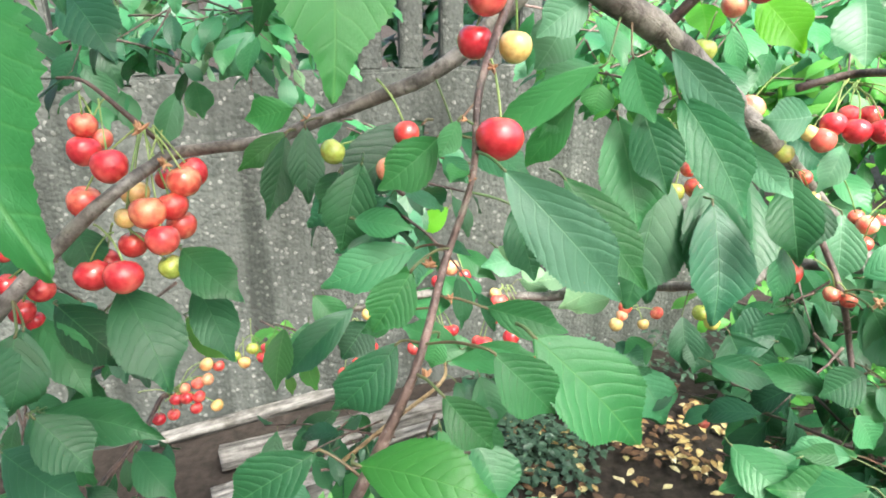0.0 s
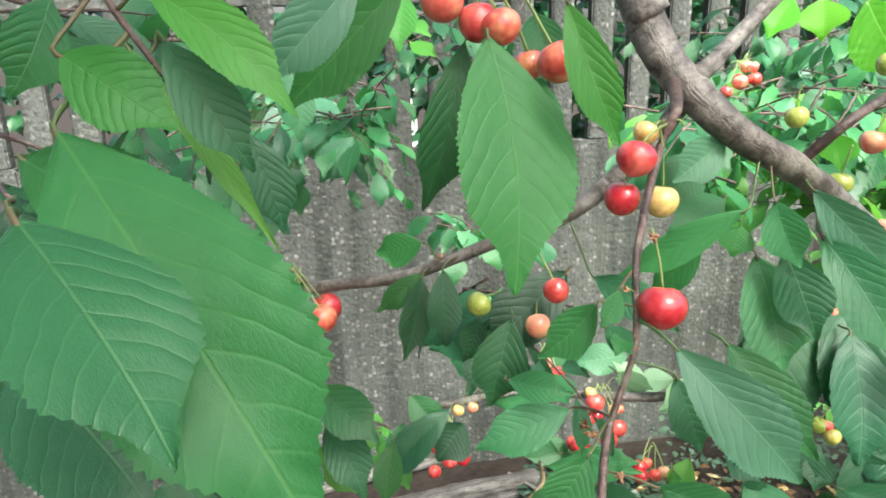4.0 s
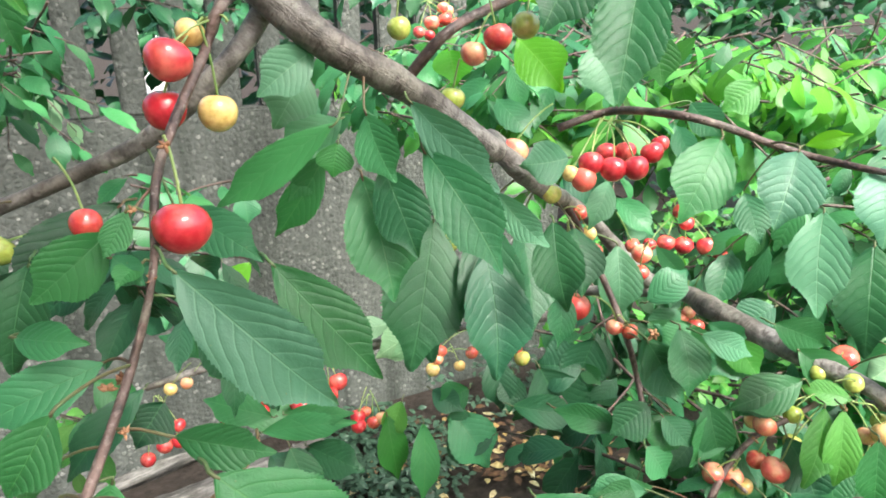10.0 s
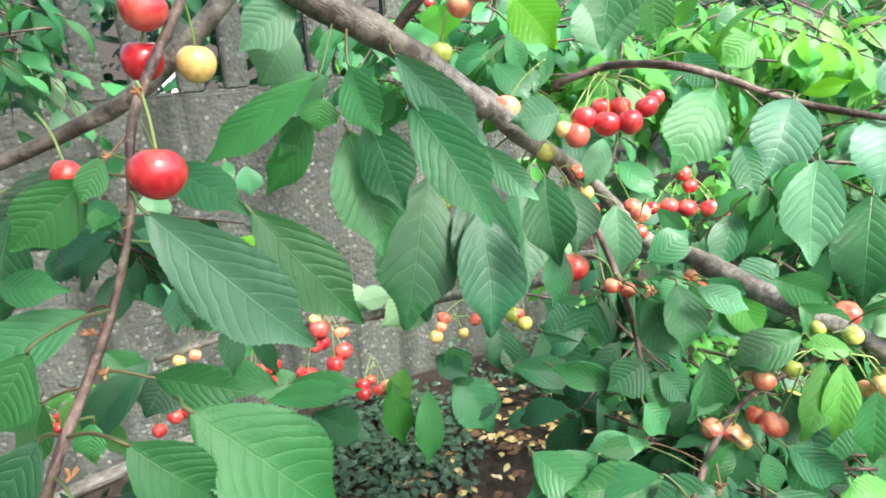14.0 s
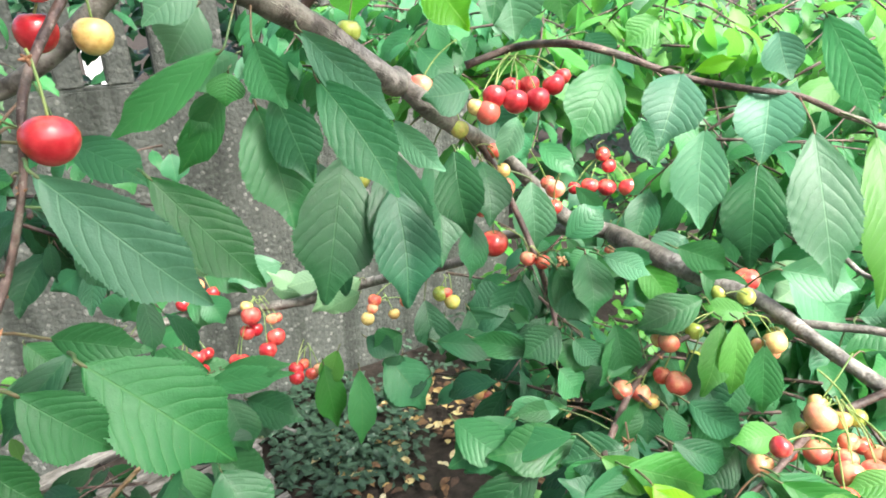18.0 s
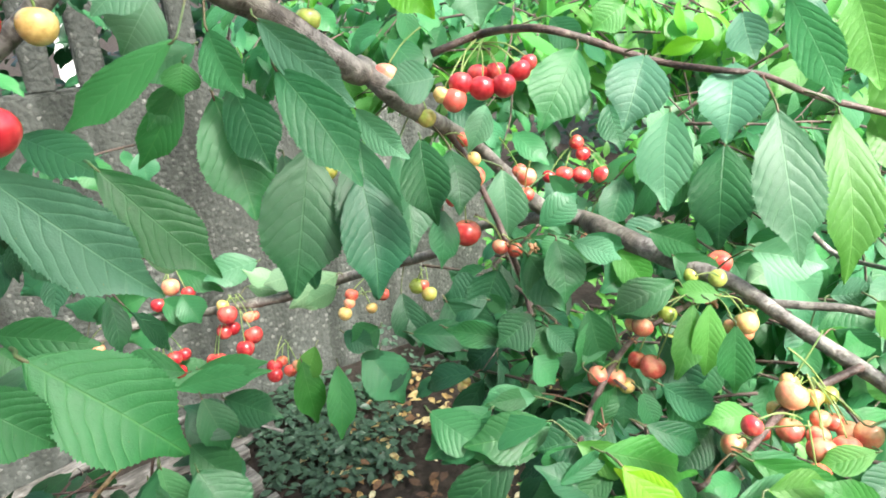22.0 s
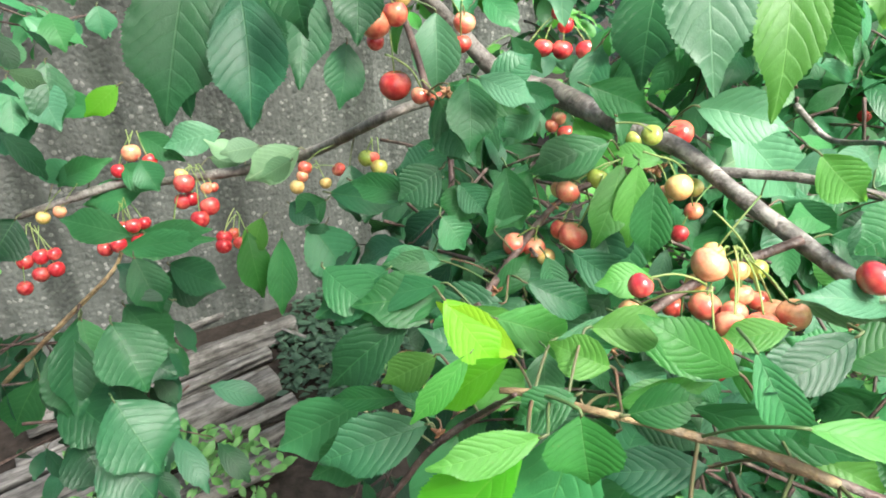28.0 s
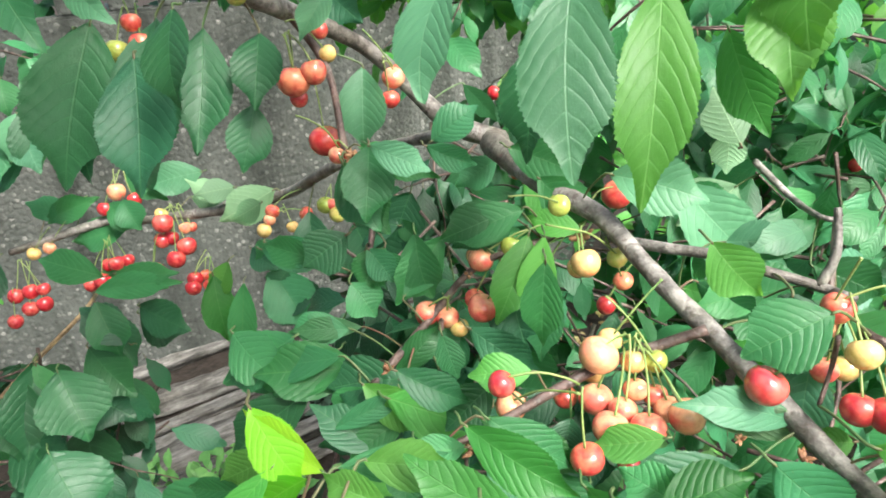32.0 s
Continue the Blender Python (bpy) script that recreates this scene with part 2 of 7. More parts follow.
def bark_material(name, dark, light, band):
    """Cherry bark: grey-brown film with level bands of lenticels and lichen flecks."""
    m, n, l, b = material(name, dark, 0.62)
    tc = n.new("ShaderNodeTexCoord")
    t = node(n, "ShaderNodeTexNoise", Scale=55.0, Detail=6.0, Roughness=0.65)
    l.new(tc.outputs["Object"], t.inputs["Vector"])
    uv = n.new("ShaderNodeUVMap")
    mp = n.new("ShaderNodeMapping")
    mp.inputs["Scale"].default_value = (5, 260, 1)
    l.new(uv.outputs[0], mp.inputs[0])
    bands = node(n, "ShaderNodeTexNoise", Scale=1.0, Detail=2.0)
    l.new(mp.outputs[0], bands.inputs["Vector"])
    col = ramp(n, l, t.outputs[0], [(0.3, dark), (0.62, light)])
    marks = maths(n, l, "MULTIPLY", maths(n, l, "GREATER_THAN", bands.outputs[0], 0.62), 0.6)
    col = blend(n, l, "MIX", marks, col, band)
    flecks = node(n, "ShaderNodeTexNoise", Scale=240.0, Detail=2.0)
    l.new(tc.outputs["Object"], flecks.inputs["Vector"])
    col = blend(n, l, "MIX", maths(n, l, "MULTIPLY", maths(n, l, "GREATER_THAN", flecks.outputs[0], 0.69), 0.35), col, (0.42, 0.42, 0.38))
    broad = node(n, "ShaderNodeTexNoise", Scale=14.0, Detail=3.0, Roughness=0.55)
    l.new(tc.outputs["Object"], broad.inputs["Vector"])
    col = blend(n, l, "MULTIPLY", 0.8, col, ramp(n, l, broad.outputs[0], [(0.38, (0.42, 0.38, 0.32)), (0.58, (1, 1, 1))]))
    crust = node(n, "ShaderNodeTexNoise", Scale=34.0, Detail=5.0, Roughness=0.7)
    l.new(tc.outputs["Object"], crust.inputs["Vector"])
    grow = node(n, "ShaderNodeMapRange", **{"From Min": 0.54, "From Max": 0.66, "To Min": 0.0, "To Max": 0.55})
    l.new(crust.outputs[0], grow.inputs["Value"])
    col = blend(n, l, "MIX", grow.outputs[0], col, (0.25, 0.25, 0.20))
    soot = node(n, "ShaderNodeTexNoise", Scale=90.0, Detail=4.0, Roughness=0.7)
    l.new(tc.outputs["Object"], soot.inputs["Vector"])
    col = blend(n, l, "MULTIPLY", 0.75, col, ramp(n, l, soot.outputs[0], [(0.40, (0.30, 0.28, 0.26)), (0.56, (1, 1, 1))]))
    l.new(col, b.inputs["Base Color"])
    l.new(maths(n, l, "ADD", maths(n, l, "MULTIPLY", soot.outputs[0], 0.4), 0.36), b.inputs["Roughness"])
    h = maths(n, l, "ADD", t.outputs[0], maths(n, l, "MULTIPLY", bands.outputs[0], 0.6))
    h = maths(n, l, "ADD", h, maths(n, l, "MULTIPLY", soot.outputs[0], 0.8))
    k = node(n, "ShaderNodeBump", Strength=0.9, Distance=0.0017)
    l.new(h, k.inputs["Height"])
    l.new(k.outputs[0], b.inputs["Normal"])
    return m


BARK = {
    "grey": bark_material("limb bark", (0.075, 0.067, 0.060), (0.34, 0.32, 0.295), (0.085, 0.06, 0.045)),
    "brown": bark_material("twig bark", (0.050, 0.030, 0.026), (0.19, 0.125, 0.105), (0.26, 0.20, 0.175)),
    "tan": bark_material("young shoot bark", (0.27, 0.18, 0.09), (0.50, 0.38, 0.20), (0.34, 0.17, 0.09)),
}


def concrete_material():
    """Old exposed-aggregate concrete: grey mortar, pebbles of many greys, damp streaks running down."""
    m, n, l, b = material("aggregate concrete", (0.2, 0.19, 0.17), 0.9)
    tc = n.new("ShaderNodeTexCoord")
    v = node(n, "ShaderNodeTexVoronoi", Scale=58.0)
    l.new(tc.outputs["Object"], v.inputs["Vector"])
    big = node(n, "ShaderNodeTexNoise", Scale=1.6, Detail=6.0, Roughness=0.6)
    l.new(tc.outputs["Object"], big.inputs["Vector"])
    mp = n.new("ShaderNodeMapping")
    mp.inputs["Scale"].default_value = (11, 11, 0.7)
    l.new(tc.outputs["Object"], mp.inputs[0])
    streak = node(n, "ShaderNodeTexNoise", Scale=1.0, Detail=4.0)
    l.new(mp.outputs[0], streak.inputs["Vector"])
    stones = n.new("ShaderNodeSeparateColor")
    l.new(v.outputs["Color"], stones.inputs[0])
    pebble = ramp(n, l, stones.outputs[0], [(0.0, (0.030, 0.034, 0.030)), (0.45, (0.074, 0.081, 0.071)), (0.85, (0.138, 0.147, 0.130)), (1.0, (0.36, 0.36, 0.33))])
    base = ramp(n, l, big.outputs[0], [(0.3, (0.048, 0.054, 0.047)), (0.7, (0.108, 0.118, 0.104))])
    fine = node(n, "ShaderNodeTexNoise", Scale=110.0, Detail=4.0)
    l.new(tc.outputs["Object"], fine.inputs["Vector"])
    show = maths(n, l, "MULTIPLY", maths(n, l, "LESS_THAN", v.outputs["Distance"], 0.5), fine.outputs[0])
    col = blend(n, l, "MIX", show, base, pebble)
    col = blend(n, l, "MULTIPLY", 0.85, col, ramp(n, l, streak.outputs[0], [(0.36, (0.34, 0.37, 0.34)), (0.56, (1, 1, 1))]))
    l.new(col, b.inputs["Base Color"])
    k = node(n, "ShaderNodeBump", Strength=1.0, Distance=0.004)
    l.new(maths(n, l, "SUBTRACT", fine.outputs[0], v.outputs["Distance"]), k.inputs["Height"])
    l.new(k.outputs[0], b.inputs["Normal"])
    return m


CONCRETE = concrete_material()
PICKET = plain("picket concrete", (0.065, 0.070, 0.064), (0.155, 0.163, 0.152), 30, 0.9, 0.003)
SOIL = plain("garden soil", (0.012, 0.010, 0.008), (0.040, 0.032, 0.026), 26, 0.95, 0.02, 8, 0.2)


def litter_material():
    """Fallen leaves: each of its own colour, brown to pale yellow, with dark blotches."""
    m, n, l, b = material("fallen leaf", (0.3, 0.2, 0.08), 0.75)
    geo = n.new("ShaderNodeNewGeometry")
    t = noise_node(n, l, 60, 4)
    col = ramp(n, l, geo.outputs["Random Per Island"], [(0.0, (0.05, 0.026, 0.014)), (0.45, (0.16, 0.085, 0.035)), (0.62, (0.38, 0.26, 0.09)), (0.85, (0.52, 0.44, 0.20)), (1.0, (0.60, 0.56, 0.36))])
    col = blend(n, l, "MULTIPLY", 0.7, col, ramp(n, l, t.outputs[0], [(0.4, (0.4, 0.32, 0.25)), (0.6, (1, 1, 1))]))
    l.new(col, b.inputs["Base Color"])
    return m


LITTER = litter_material()
IVY = plain("ivy leaf", (0.018, 0.045, 0.026), (0.05, 0.10, 0.06), 30, 0.4)
WEED = plain("weed leaf", (0.045, 0.15, 0.032), (0.12, 0.29, 0.07), 25, 0.5)
STONE = plain("yellow stone", (0.19, 0.14, 0.085), (0.36, 0.29, 0.19), 6, 0.9, 0.01)
RENDER_WHITE = plain("white render", (0.70, 0.70, 0.68), (0.82, 0.82, 0.80), 3, 0.8)


def log_material():
    m, n, l, b = material("weathered wood", (0.2, 0.18, 0.15), 0.85)
    tc = n.new("ShaderNodeTexCoord")
    mp = n.new("ShaderNodeMapping")
    mp.inputs["Scale"].default_value = (5, 38, 38)
    l.new(tc.outputs["Object"], mp.inputs[0])
    g = node(n, "ShaderNodeTexNoise", Scale=1.0, Detail=8.0, Roughness=0.68)
    l.new(mp.outputs[0], g.inputs["Vector"])
    s = node(n, "ShaderNodeTexNoise", Scale=16.0, Detail=6.0, Roughness=0.65)
    l.new(tc.outputs["Object"], s.inputs["Vector"])
    info = n.new("ShaderNodeObjectInfo")
    col = ramp(n, l, g.outputs[0], [(0.36, (0.028, 0.026, 0.024)), (0.46, (0.12, 0.115, 0.105)), (0.66, (0.31, 0.30, 0.28))])
    col = blend(n, l, "MULTIPLY", 0.8, col, ramp(n, l, s.outputs[0], [(0.36, (0.34, 0.34, 0.29)), (0.56, (1, 1, 1))]))
    col = blend(n, l, "MULTIPLY", maths(n, l, "MULTIPLY", info.outputs["Random"], 0.5), col, (0.58, 0.56, 0.52))
    l.new(col, b.inputs["Base Color"])
    k = node(n, "ShaderNodeBump", Strength=1.0, Distance=0.008)
    l.new(maths(n, l, "ADD", g.outputs[0], maths(n, l, "MULTIPLY", s.outputs[0], 0.6)), k.inputs["Height"])
    l.new(k.outputs[0], b.inputs["Normal"])
    return m


WOOD = log_material()


# ---- builders ----
def link_mesh(name, verts, faces, mat, uvs=None, smooth=True):
    me = bpy.data.meshes.new(name)
    me.from_pydata([tuple(v) for v in verts], [], faces)
    me.materials.append(mat)
    if uvs is not None:
        layer = me.uv_layers.new(name="UVMap")
        index = np.empty(len(me.loops), dtype=np.int32)
        me.loops.foreach_get("vertex_index", index)
        layer.data.foreach_set("uv", np.asarray(uvs, dtype=np.float32)[index].ravel())
    if smooth:
        me.polygons.foreach_set("use_smooth", np.ones(len(me.polygons), dtype=bool))
    me.update()
    return me


def child(name, me, parent, world, parent_world, label=""):
    ob = new(name, me)
    ob.parent = parent
    ob.matrix_parent_inverse = parent_world.inverted()
    ob.matrix_basis = world
    if label:
        tagged(ob, label)
    return ob


def thing(name, place, label, category, group="", kind=""):
    ob = new(name)
    ob.empty_display_size = 0.05
    ob.location = place
    return tagged(ob, label, category, group, kind)


def tube(points, radii, sides=10, knots=0.0, rnd=None):
    """Rings along a smooth line; returns verts, faces and (round, along) coordinates."""
    verts, faces, uvs = [], [], []
    up = Vector((0.13, 0.31, 0.94))
    far = 0.0
    count = len(points)
    for i, (p, r) in enumerate(zip(points, radii)):
        a, b = points[max(0, i - 1)], points[min(count - 1, i + 1)]
        d = (b - a).normalized()
        u = d.cross(up)
        if u.length < 1e-4:
            u = d.cross(Vector((1, 0, 0)))
        u.normalize()
        w = u.cross(d).normalized()
        if i:
            far += (p - points[i - 1]).length
        for k in range(sides):
            g = 2 * math.pi * k / sides
            bump = 1.0
            if knots:
                q = p * 60 + Vector((math.cos(g), math.sin(g), i * 0.2))
                bump += knots * noise.noise(q)
            verts.append(p + (u * math.cos(g) + w * math.sin(g)) * r * bump)
            uvs.append((k / sides, far))
    for i in range(count - 1):
        for k in range(sides):
            n = (k + 1) % sides
            faces.append((i * sides + k, i * sides + n, (i + 1) * sides + n, (i + 1) * sides + k))
    faces.append(tuple(range(sides - 1, -1, -1)))
    faces.append(tuple((count - 1) * sides + k for k in range(sides)))
    return verts, faces, uvs


def spline(nodes, step):
    """Catmull-Rom through (x, y, z, r) nodes."""
    pts = [Vector(q) for q in nodes]
    out = []
    for i in range(len(pts) - 1):
        p0, p1, p2, p3 = pts[max(0, i - 1)], pts[i], pts[i + 1], pts[min(len(pts) - 1, i + 2)]
        many = max(2, int((p2.to_3d() - p1.to_3d()).length / step))
        for k in range(many):
            t = k / many
            out.append(0.5 * (2 * p1 + (p2 - p0) * t + (2 * p0 - 5 * p1 + 4 * p2 - p3) * t * t + (3 * p1 - p0 - 3 * p2 + p3) * t**3))
    out.append(pts[-1])
    return [q.to_3d() for q in out], [max(0.0006, q[3]) for q in out]


def half_width(s):
    """Outline of a cherry leaf: widest past the middle, rounded wedge base and a drawn-out tip."""
    if not 0 < s < 1:
        return 0.0
    body = math.sin(math.pi * s**1.04) ** 0.82
    if s > 0.70:
        body *= 1.0 - 0.46 * math.sin(math.pi * (s - 0.70) / 0.37) ** 1.3
    return body


def blade(length, width, rows, cols, droop, fold, wavy, phase, teeth=0.055, bow=0.0):
    """A leaf blade from its base at the origin to its tip on +y; its upper face looks to +z."""
    spine, y, z = [(0.0, 0.0)], 0.0, 0.0
    for i in range(1, rows + 1):
        s = (i - 0.5) / rows
        turn = droop * (0.25 * s + 1.0 * s * s) - 0.18 * droop
        y, z = y + math.cos(turn) / rows, z - math.sin(turn) / rows
        spine.append((y, z))
    chord, slope = math.hypot(y, z), math.atan2(z, y)
    c, q = math.cos(-slope) / chord * length, math.sin(-slope) / chord * length
    spine = [(a * c - b * q, a * q + b * c) for a, b in spine]
    verts, faces, uvs = [], [], []
    for i in range(rows + 1):
        s = i / rows
        shape = half_width(s)
        h = 0.5 * width * shape
        for k in range(-cols, cols + 1):
            u = k / cols
            edge = 1.0 + (teeth * (1 if i % 2 else -0.35) * (0.75 + 0.5 * math.sin(i * 2.3 + phase)) if abs(k) == cols and 0 < i < rows else 0.0)
            x = u * h * edge
            lift = math.tan(fold) * (math.hypot(x, 0.09 * width) - 0.09 * width - 0.45 * x * x / max(width, 1e-6))
            off = 0.5 * abs(u) * shape
            lean = 9.5 * s - 3.4 * off - 6.0 * off * off - 0.25
            pleat = (0.010 if length > 0.065 else 0.006) * width * math.cos(2 * math.pi * lean) * min(1, abs(u) * 2.2) * (1 - abs(u) * 0.35)
            wave = wavy * width * (math.sin(7 * s + phase + (1.3 if u > 0 else 0)) * u * u) + 0.05 * width * math.sin(3.1 * s + phase) * u
            bend = bow * length * math.sin(math.pi * s)
            verts.append((x + bend, spine[i][0] + (0.5 * length / rows if i % 2 and abs(k) == cols else 0), spine[i][1] + lift + pleat + wave))
            uvs.append((0.5 + 0.5 * u * shape, s))
    wide = 2 * cols + 1
    for i in range(rows):
        for k in range(wide - 1):
            a = i * wide + k
            faces.append((a, a + 1, a + wide + 1, a + wide))
    return verts, faces, uvs


# ---- the cherry tree ----
ROOT = Vector((-0.95, -0.75, -0.13))
ROOT_M = Matrix.Translation(ROOT)
tree = thing("cherry_tree", ROOT, "cherry tree with drooping leafy branches and clusters of ripening fruit", "tree")
rnd = random.Random(11)
WOODY = []


def branch(name, bark, nodes, sides=12):
    pts, radii = spline(nodes, 0.006)
    for i, p in enumerate(pts):
        r = radii[i]
        radii[i] = r * (1 + 0.10 * noise.noise(p * 55) + 0.22 * max(0, noise.noise(p * 38 + Vector((7, 1, 3))) - 0.25))
    verts, faces, uvs = tube(pts, radii, sides, 0.10)
    WOODY.extend(pts)
    return child(name, link_mesh(name, verts, faces, BARK[bark], uvs), tree, Matrix(), ROOT_M)


def leaf(base, tip, width, face, tone="g"):
    base, tip = Vector(base), Vector(tip)
    y = tip - base
    length = y.length
    y.normalize()
    z = Vector(face)
    z = (z - y * z.dot(y)).normalized()
    x = y.cross(z)
    if tone == "p":
        x, z = -x, -z
    fine = 40 if length < 0.03 else 64 if length < 0.06 else 84
    v, f, uv = blade(length, width, fine, 6, rnd.uniform(0.15, 0.75), rnd.uniform(0.08, 0.40), rnd.uniform(0.01, 0.06), rnd.uniform(0, 6), 0.05, rnd.uniform(-0.03, 0.03))
    m = Matrix((x, y, z)).transposed().to_4x4()
    m.translation = base
    ob = child("leaf", link_mesh("leaf", v, f, LEAF[tone], uv), tree, ROOT_M @ ROOT_M.inverted() @ m, ROOT_M)
    near, gap = None, 0.042
    for q in WOODY:
        away = (q - base).length
        if away < gap and (q - base).dot(y) < (0.3 if away < 0.012 else -0.25) * away:
            near, gap = q, away
    if near is None:
        near, gap = base - y * 0.004 + Vector((rnd.uniform(-0.002, 0.002), 0.006, -0.001)) - z * 0.004, 0.008
    arch = (near - base) * 0.5 + Vector((0, 0.001, 0.03 * gap)) - y * gap * 0.04
    line = [base + y * length * 0.05 - z * 0.0003, base - y * 0.002, base + arch, near]
    thick = 0.00048 + 0.00036 * min(1, width / 0.045)
    pts, rad = spline([(*p, thick) for p in line], 0.004)
    sv, sf, suv = tube([p - base for p in pts], rad, 6)
    child("stalk", link_mesh("stalk", sv, sf, STALK, suv), ob, Matrix.Translation(base), m)
    return ob


def cherry_mesh(tone, kind):
    """Unit fruit: a round drupe with a shallow seam and a hollow at the stem."""
    verts, faces = [], []
    rings, sides = 14, 22
    for i in range(rings + 1):
        th = math.pi * i / rings
        for k in range(sides):
            g = 2 * math.pi * k / sides
            r = 1.0 - 0.05 * math.cos(2 * th) * (kind % 2) - 0.035 * math.exp(-((g - math.pi) ** 2) * 9)
            zz = math.cos(th) * (0.93 + 0.03 * kind)
            zz -= 0.20 * math.exp(-((th / 0.34) ** 2))
            shoulder = 1 + 0.05 * math.sin(2 * th) * (1 if th < math.pi / 2 else 0.4)
            verts.append((math.sin(th) * math.cos(g) * r * shoulder, math.sin(th) * math.sin(g) * r * shoulder, zz))
    for i in range(rings):
        for k in range(sides):
            n = (k + 1) % sides
            faces.append((i * sides + k, (i + 1) * sides + k, (i + 1) * sides + n, i * sides + n))
    return link_mesh("cherry", verts, faces, CHERRY[tone])


FRUIT = {(tone, kind): cherry_mesh(tone, kind) for tone in CHERRY for kind in range(3)}


def cherry(place, radius, tone, spot):
    place = Vector(place)
    up = spot - place
    up = (up.normalized() * 0.55 + Vector((rnd.uniform(-0.25, 0.25), rnd.uniform(-0.25, 0.25), 0.8))).normalized()
    turn = up.to_track_quat("Z", "Y").to_matrix().to_4x4() @ Matrix.Rotation(rnd.uniform(0, 6.28), 4, "Z")
    m = Matrix.Translation(place) @ turn @ Matrix.Diagonal((radius, radius, radius, 1))
    ob = child("cherry", FRUIT[tone, rnd.randrange(3)], tree, m, ROOT_M, FRUIT_LABEL[tone])
    top = place + up * radius * 0.72
    spot = spot + Vector((rnd.uniform(-1, 1), rnd.uniform(-1, 1), rnd.uniform(-0.6, 0.6))) * 0.007
    gap = spot - top
    far = gap if 0.012 < gap.length < 0.065 else (gap.normalized() + Vector((0, 0, 0.8))).normalized() * 0.038
    mid = top + up * far.length * 0.14 + far * 0.34
    pts, rad = spline([(*top, 0.00042), (*mid, 0.00036), (*(top + far * 0.78 + up * 0.003), 0.0004), (*(top + far), 0.0008)], 0.004)
    sv, sf, suv = tube([p - place for p in pts], rad, 6)
    child("stem", link_mesh("stem", sv, sf, STEM, suv), ob, Matrix.Translation(place), m)
    return ob


def bud(place, size, seed):
    """A spur's clump of brown bud scales."""
    r = random.Random(seed)
    verts, faces = [], []
    for _ in range(9):
        d = Vector((r.uniform(-1, 1), r.uniform(-1, 1), r.uniform(-0.4, 1))).normalized()
        q = d.cross(Vector((0.3, 0.2, 0.9))).normalized()
        w = d.cross(q)
        at, far = len(verts), size * r.uniform(0.7, 1.4)
        for s, g in ((0, 0.30), (0.5, 0.42), (0.85, 0.2)):
            for k in range(6):
                a = 2 * math.pi * k / 6
                verts.append(d * far * s + (q * math.cos(a) + w * math.sin(a)) * size * g * 0.6)
        verts.append(d * far)
        for i in range(2):
            for k in range(6):
                n = (k + 1) % 6
                faces.append((at + i * 6 + k, at + i * 6 + n, at + i * 6 + 6 + n, at + i * 6 + 6 + k))
        faces += [(at + 12 + k, at + 12 + (k + 1) % 6, at + 18) for k in range(6)]
    return child("bud", link_mesh("bud", verts, faces, BUD), tree, Matrix.Translation(place), ROOT_M)


def foliage(name, parent, parent_m, centre, radii, ahead, count, size, tone, seed, hang=0.6, flat=1.0, label="", per=6):
    """Uncountable leaves round a centre, in sprigs along thin shoots, joined into one mesh. radii: across, along and up, ahead being the level way of the second."""
    r = random.Random(seed)
    front = Vector((ahead[0], ahead[1], 0)).normalized()
    right = front.cross(Vector((0, 0, 1)))
    verts, faces, uvs, slots = [], [], [], []

    def put(v, f, uv, slot):
        at = len(verts)
        verts.extend(v)
        faces.extend(tuple(i + at for i in g) for g in f)
        uvs.extend(uv)
        slots.extend([slot] * len(f))

    left = count
    while left > 0:
        q = Vector((r.uniform(-1, 1), r.uniform(-1, 1), r.uniform(-1, 1)))
        if q.length > 1:
            continue
        p = Vector(centre) + right * q.x * radii[0] + front * q.y * radii[1] + Vector((0, 0, q.z * radii[2]))
        many = min(left, r.randint(max(1, per - 3), per + 2))
        left -= many
        axis = Vector((r.uniform(-1, 1), r.uniform(-1, 1), r.uniform(-0.55, 0.25) * flat)).normalized()
        across = axis.cross(Vector((0, 0, 1))).normalized()
        step = size * r.uniform(0.30, 0.48)
        at = p - axis * step * many * 0.5
        line = [at.copy()]
        for k in range(many):
            at = at + axis * step
            axis = (axis + Vector((r.uniform(-0.15, 0.15), r.uniform(-0.15, 0.15), -0.06 * hang))).normalized()
            line.append(at.copy())
            length = size * r.uniform(0.6, 1.25)
            sway = (1 if k % 2 else -1) * r.uniform(0.35, 1.1)
            y = (axis * r.uniform(0.1, 0.8) + across * sway + Vector((0, 0, (-hang * 1.15 + r.uniform(-0.5, 0.35)) * flat))).normalized()
            z = Vector((r.uniform(-0.55, 0.55) * flat, (-0.45 + r.uniform(-0.45, 0.45)) * flat, 0.9))
            z = (z - y * z.dot(y)).normalized()
            x = y.cross(z)
            v, f, uv = blade(length, length * r.uniform(0.38, 0.54), 12, 2, r.uniform(0.2, 0.9), r.uniform(0.05, 0.35), 0.03, r.uniform(0, 6), 0.0, r.uniform(-0.03, 0.03))
            root = at + y * size * 0.12
            put([root + x * a + y * b + z * c for a, b, c in v], f, uv, 0)
            if size < 0.075 and parent is not None:
                put(*tube([at, (at + root) * 0.5 + Vector((0, 0, size * 0.02)), root + y * size * 0.04], [0.0005, 0.0005, 0.0005], 3), 1)
        if many > 1 and parent is not None:
            put(*tube(line, [0.0018 - 0.0011 * i / many for i in range(many + 1)], 4), 2)
    me = link_mesh(name, verts, faces, LEAF[tone] if tone in LEAF else tone, uvs)
    me.materials.append(STALK)
    me.materials.append(BARK["brown"])
    me.polygons.foreach_set("material_index", np.asarray(slots, dtype=np.int32))
    if parent is None:
        ob = new(name, me)
    else:
        ob = child(name, me, parent, Matrix(), parent_m)
    return tagged(ob, label, kind="stuff")


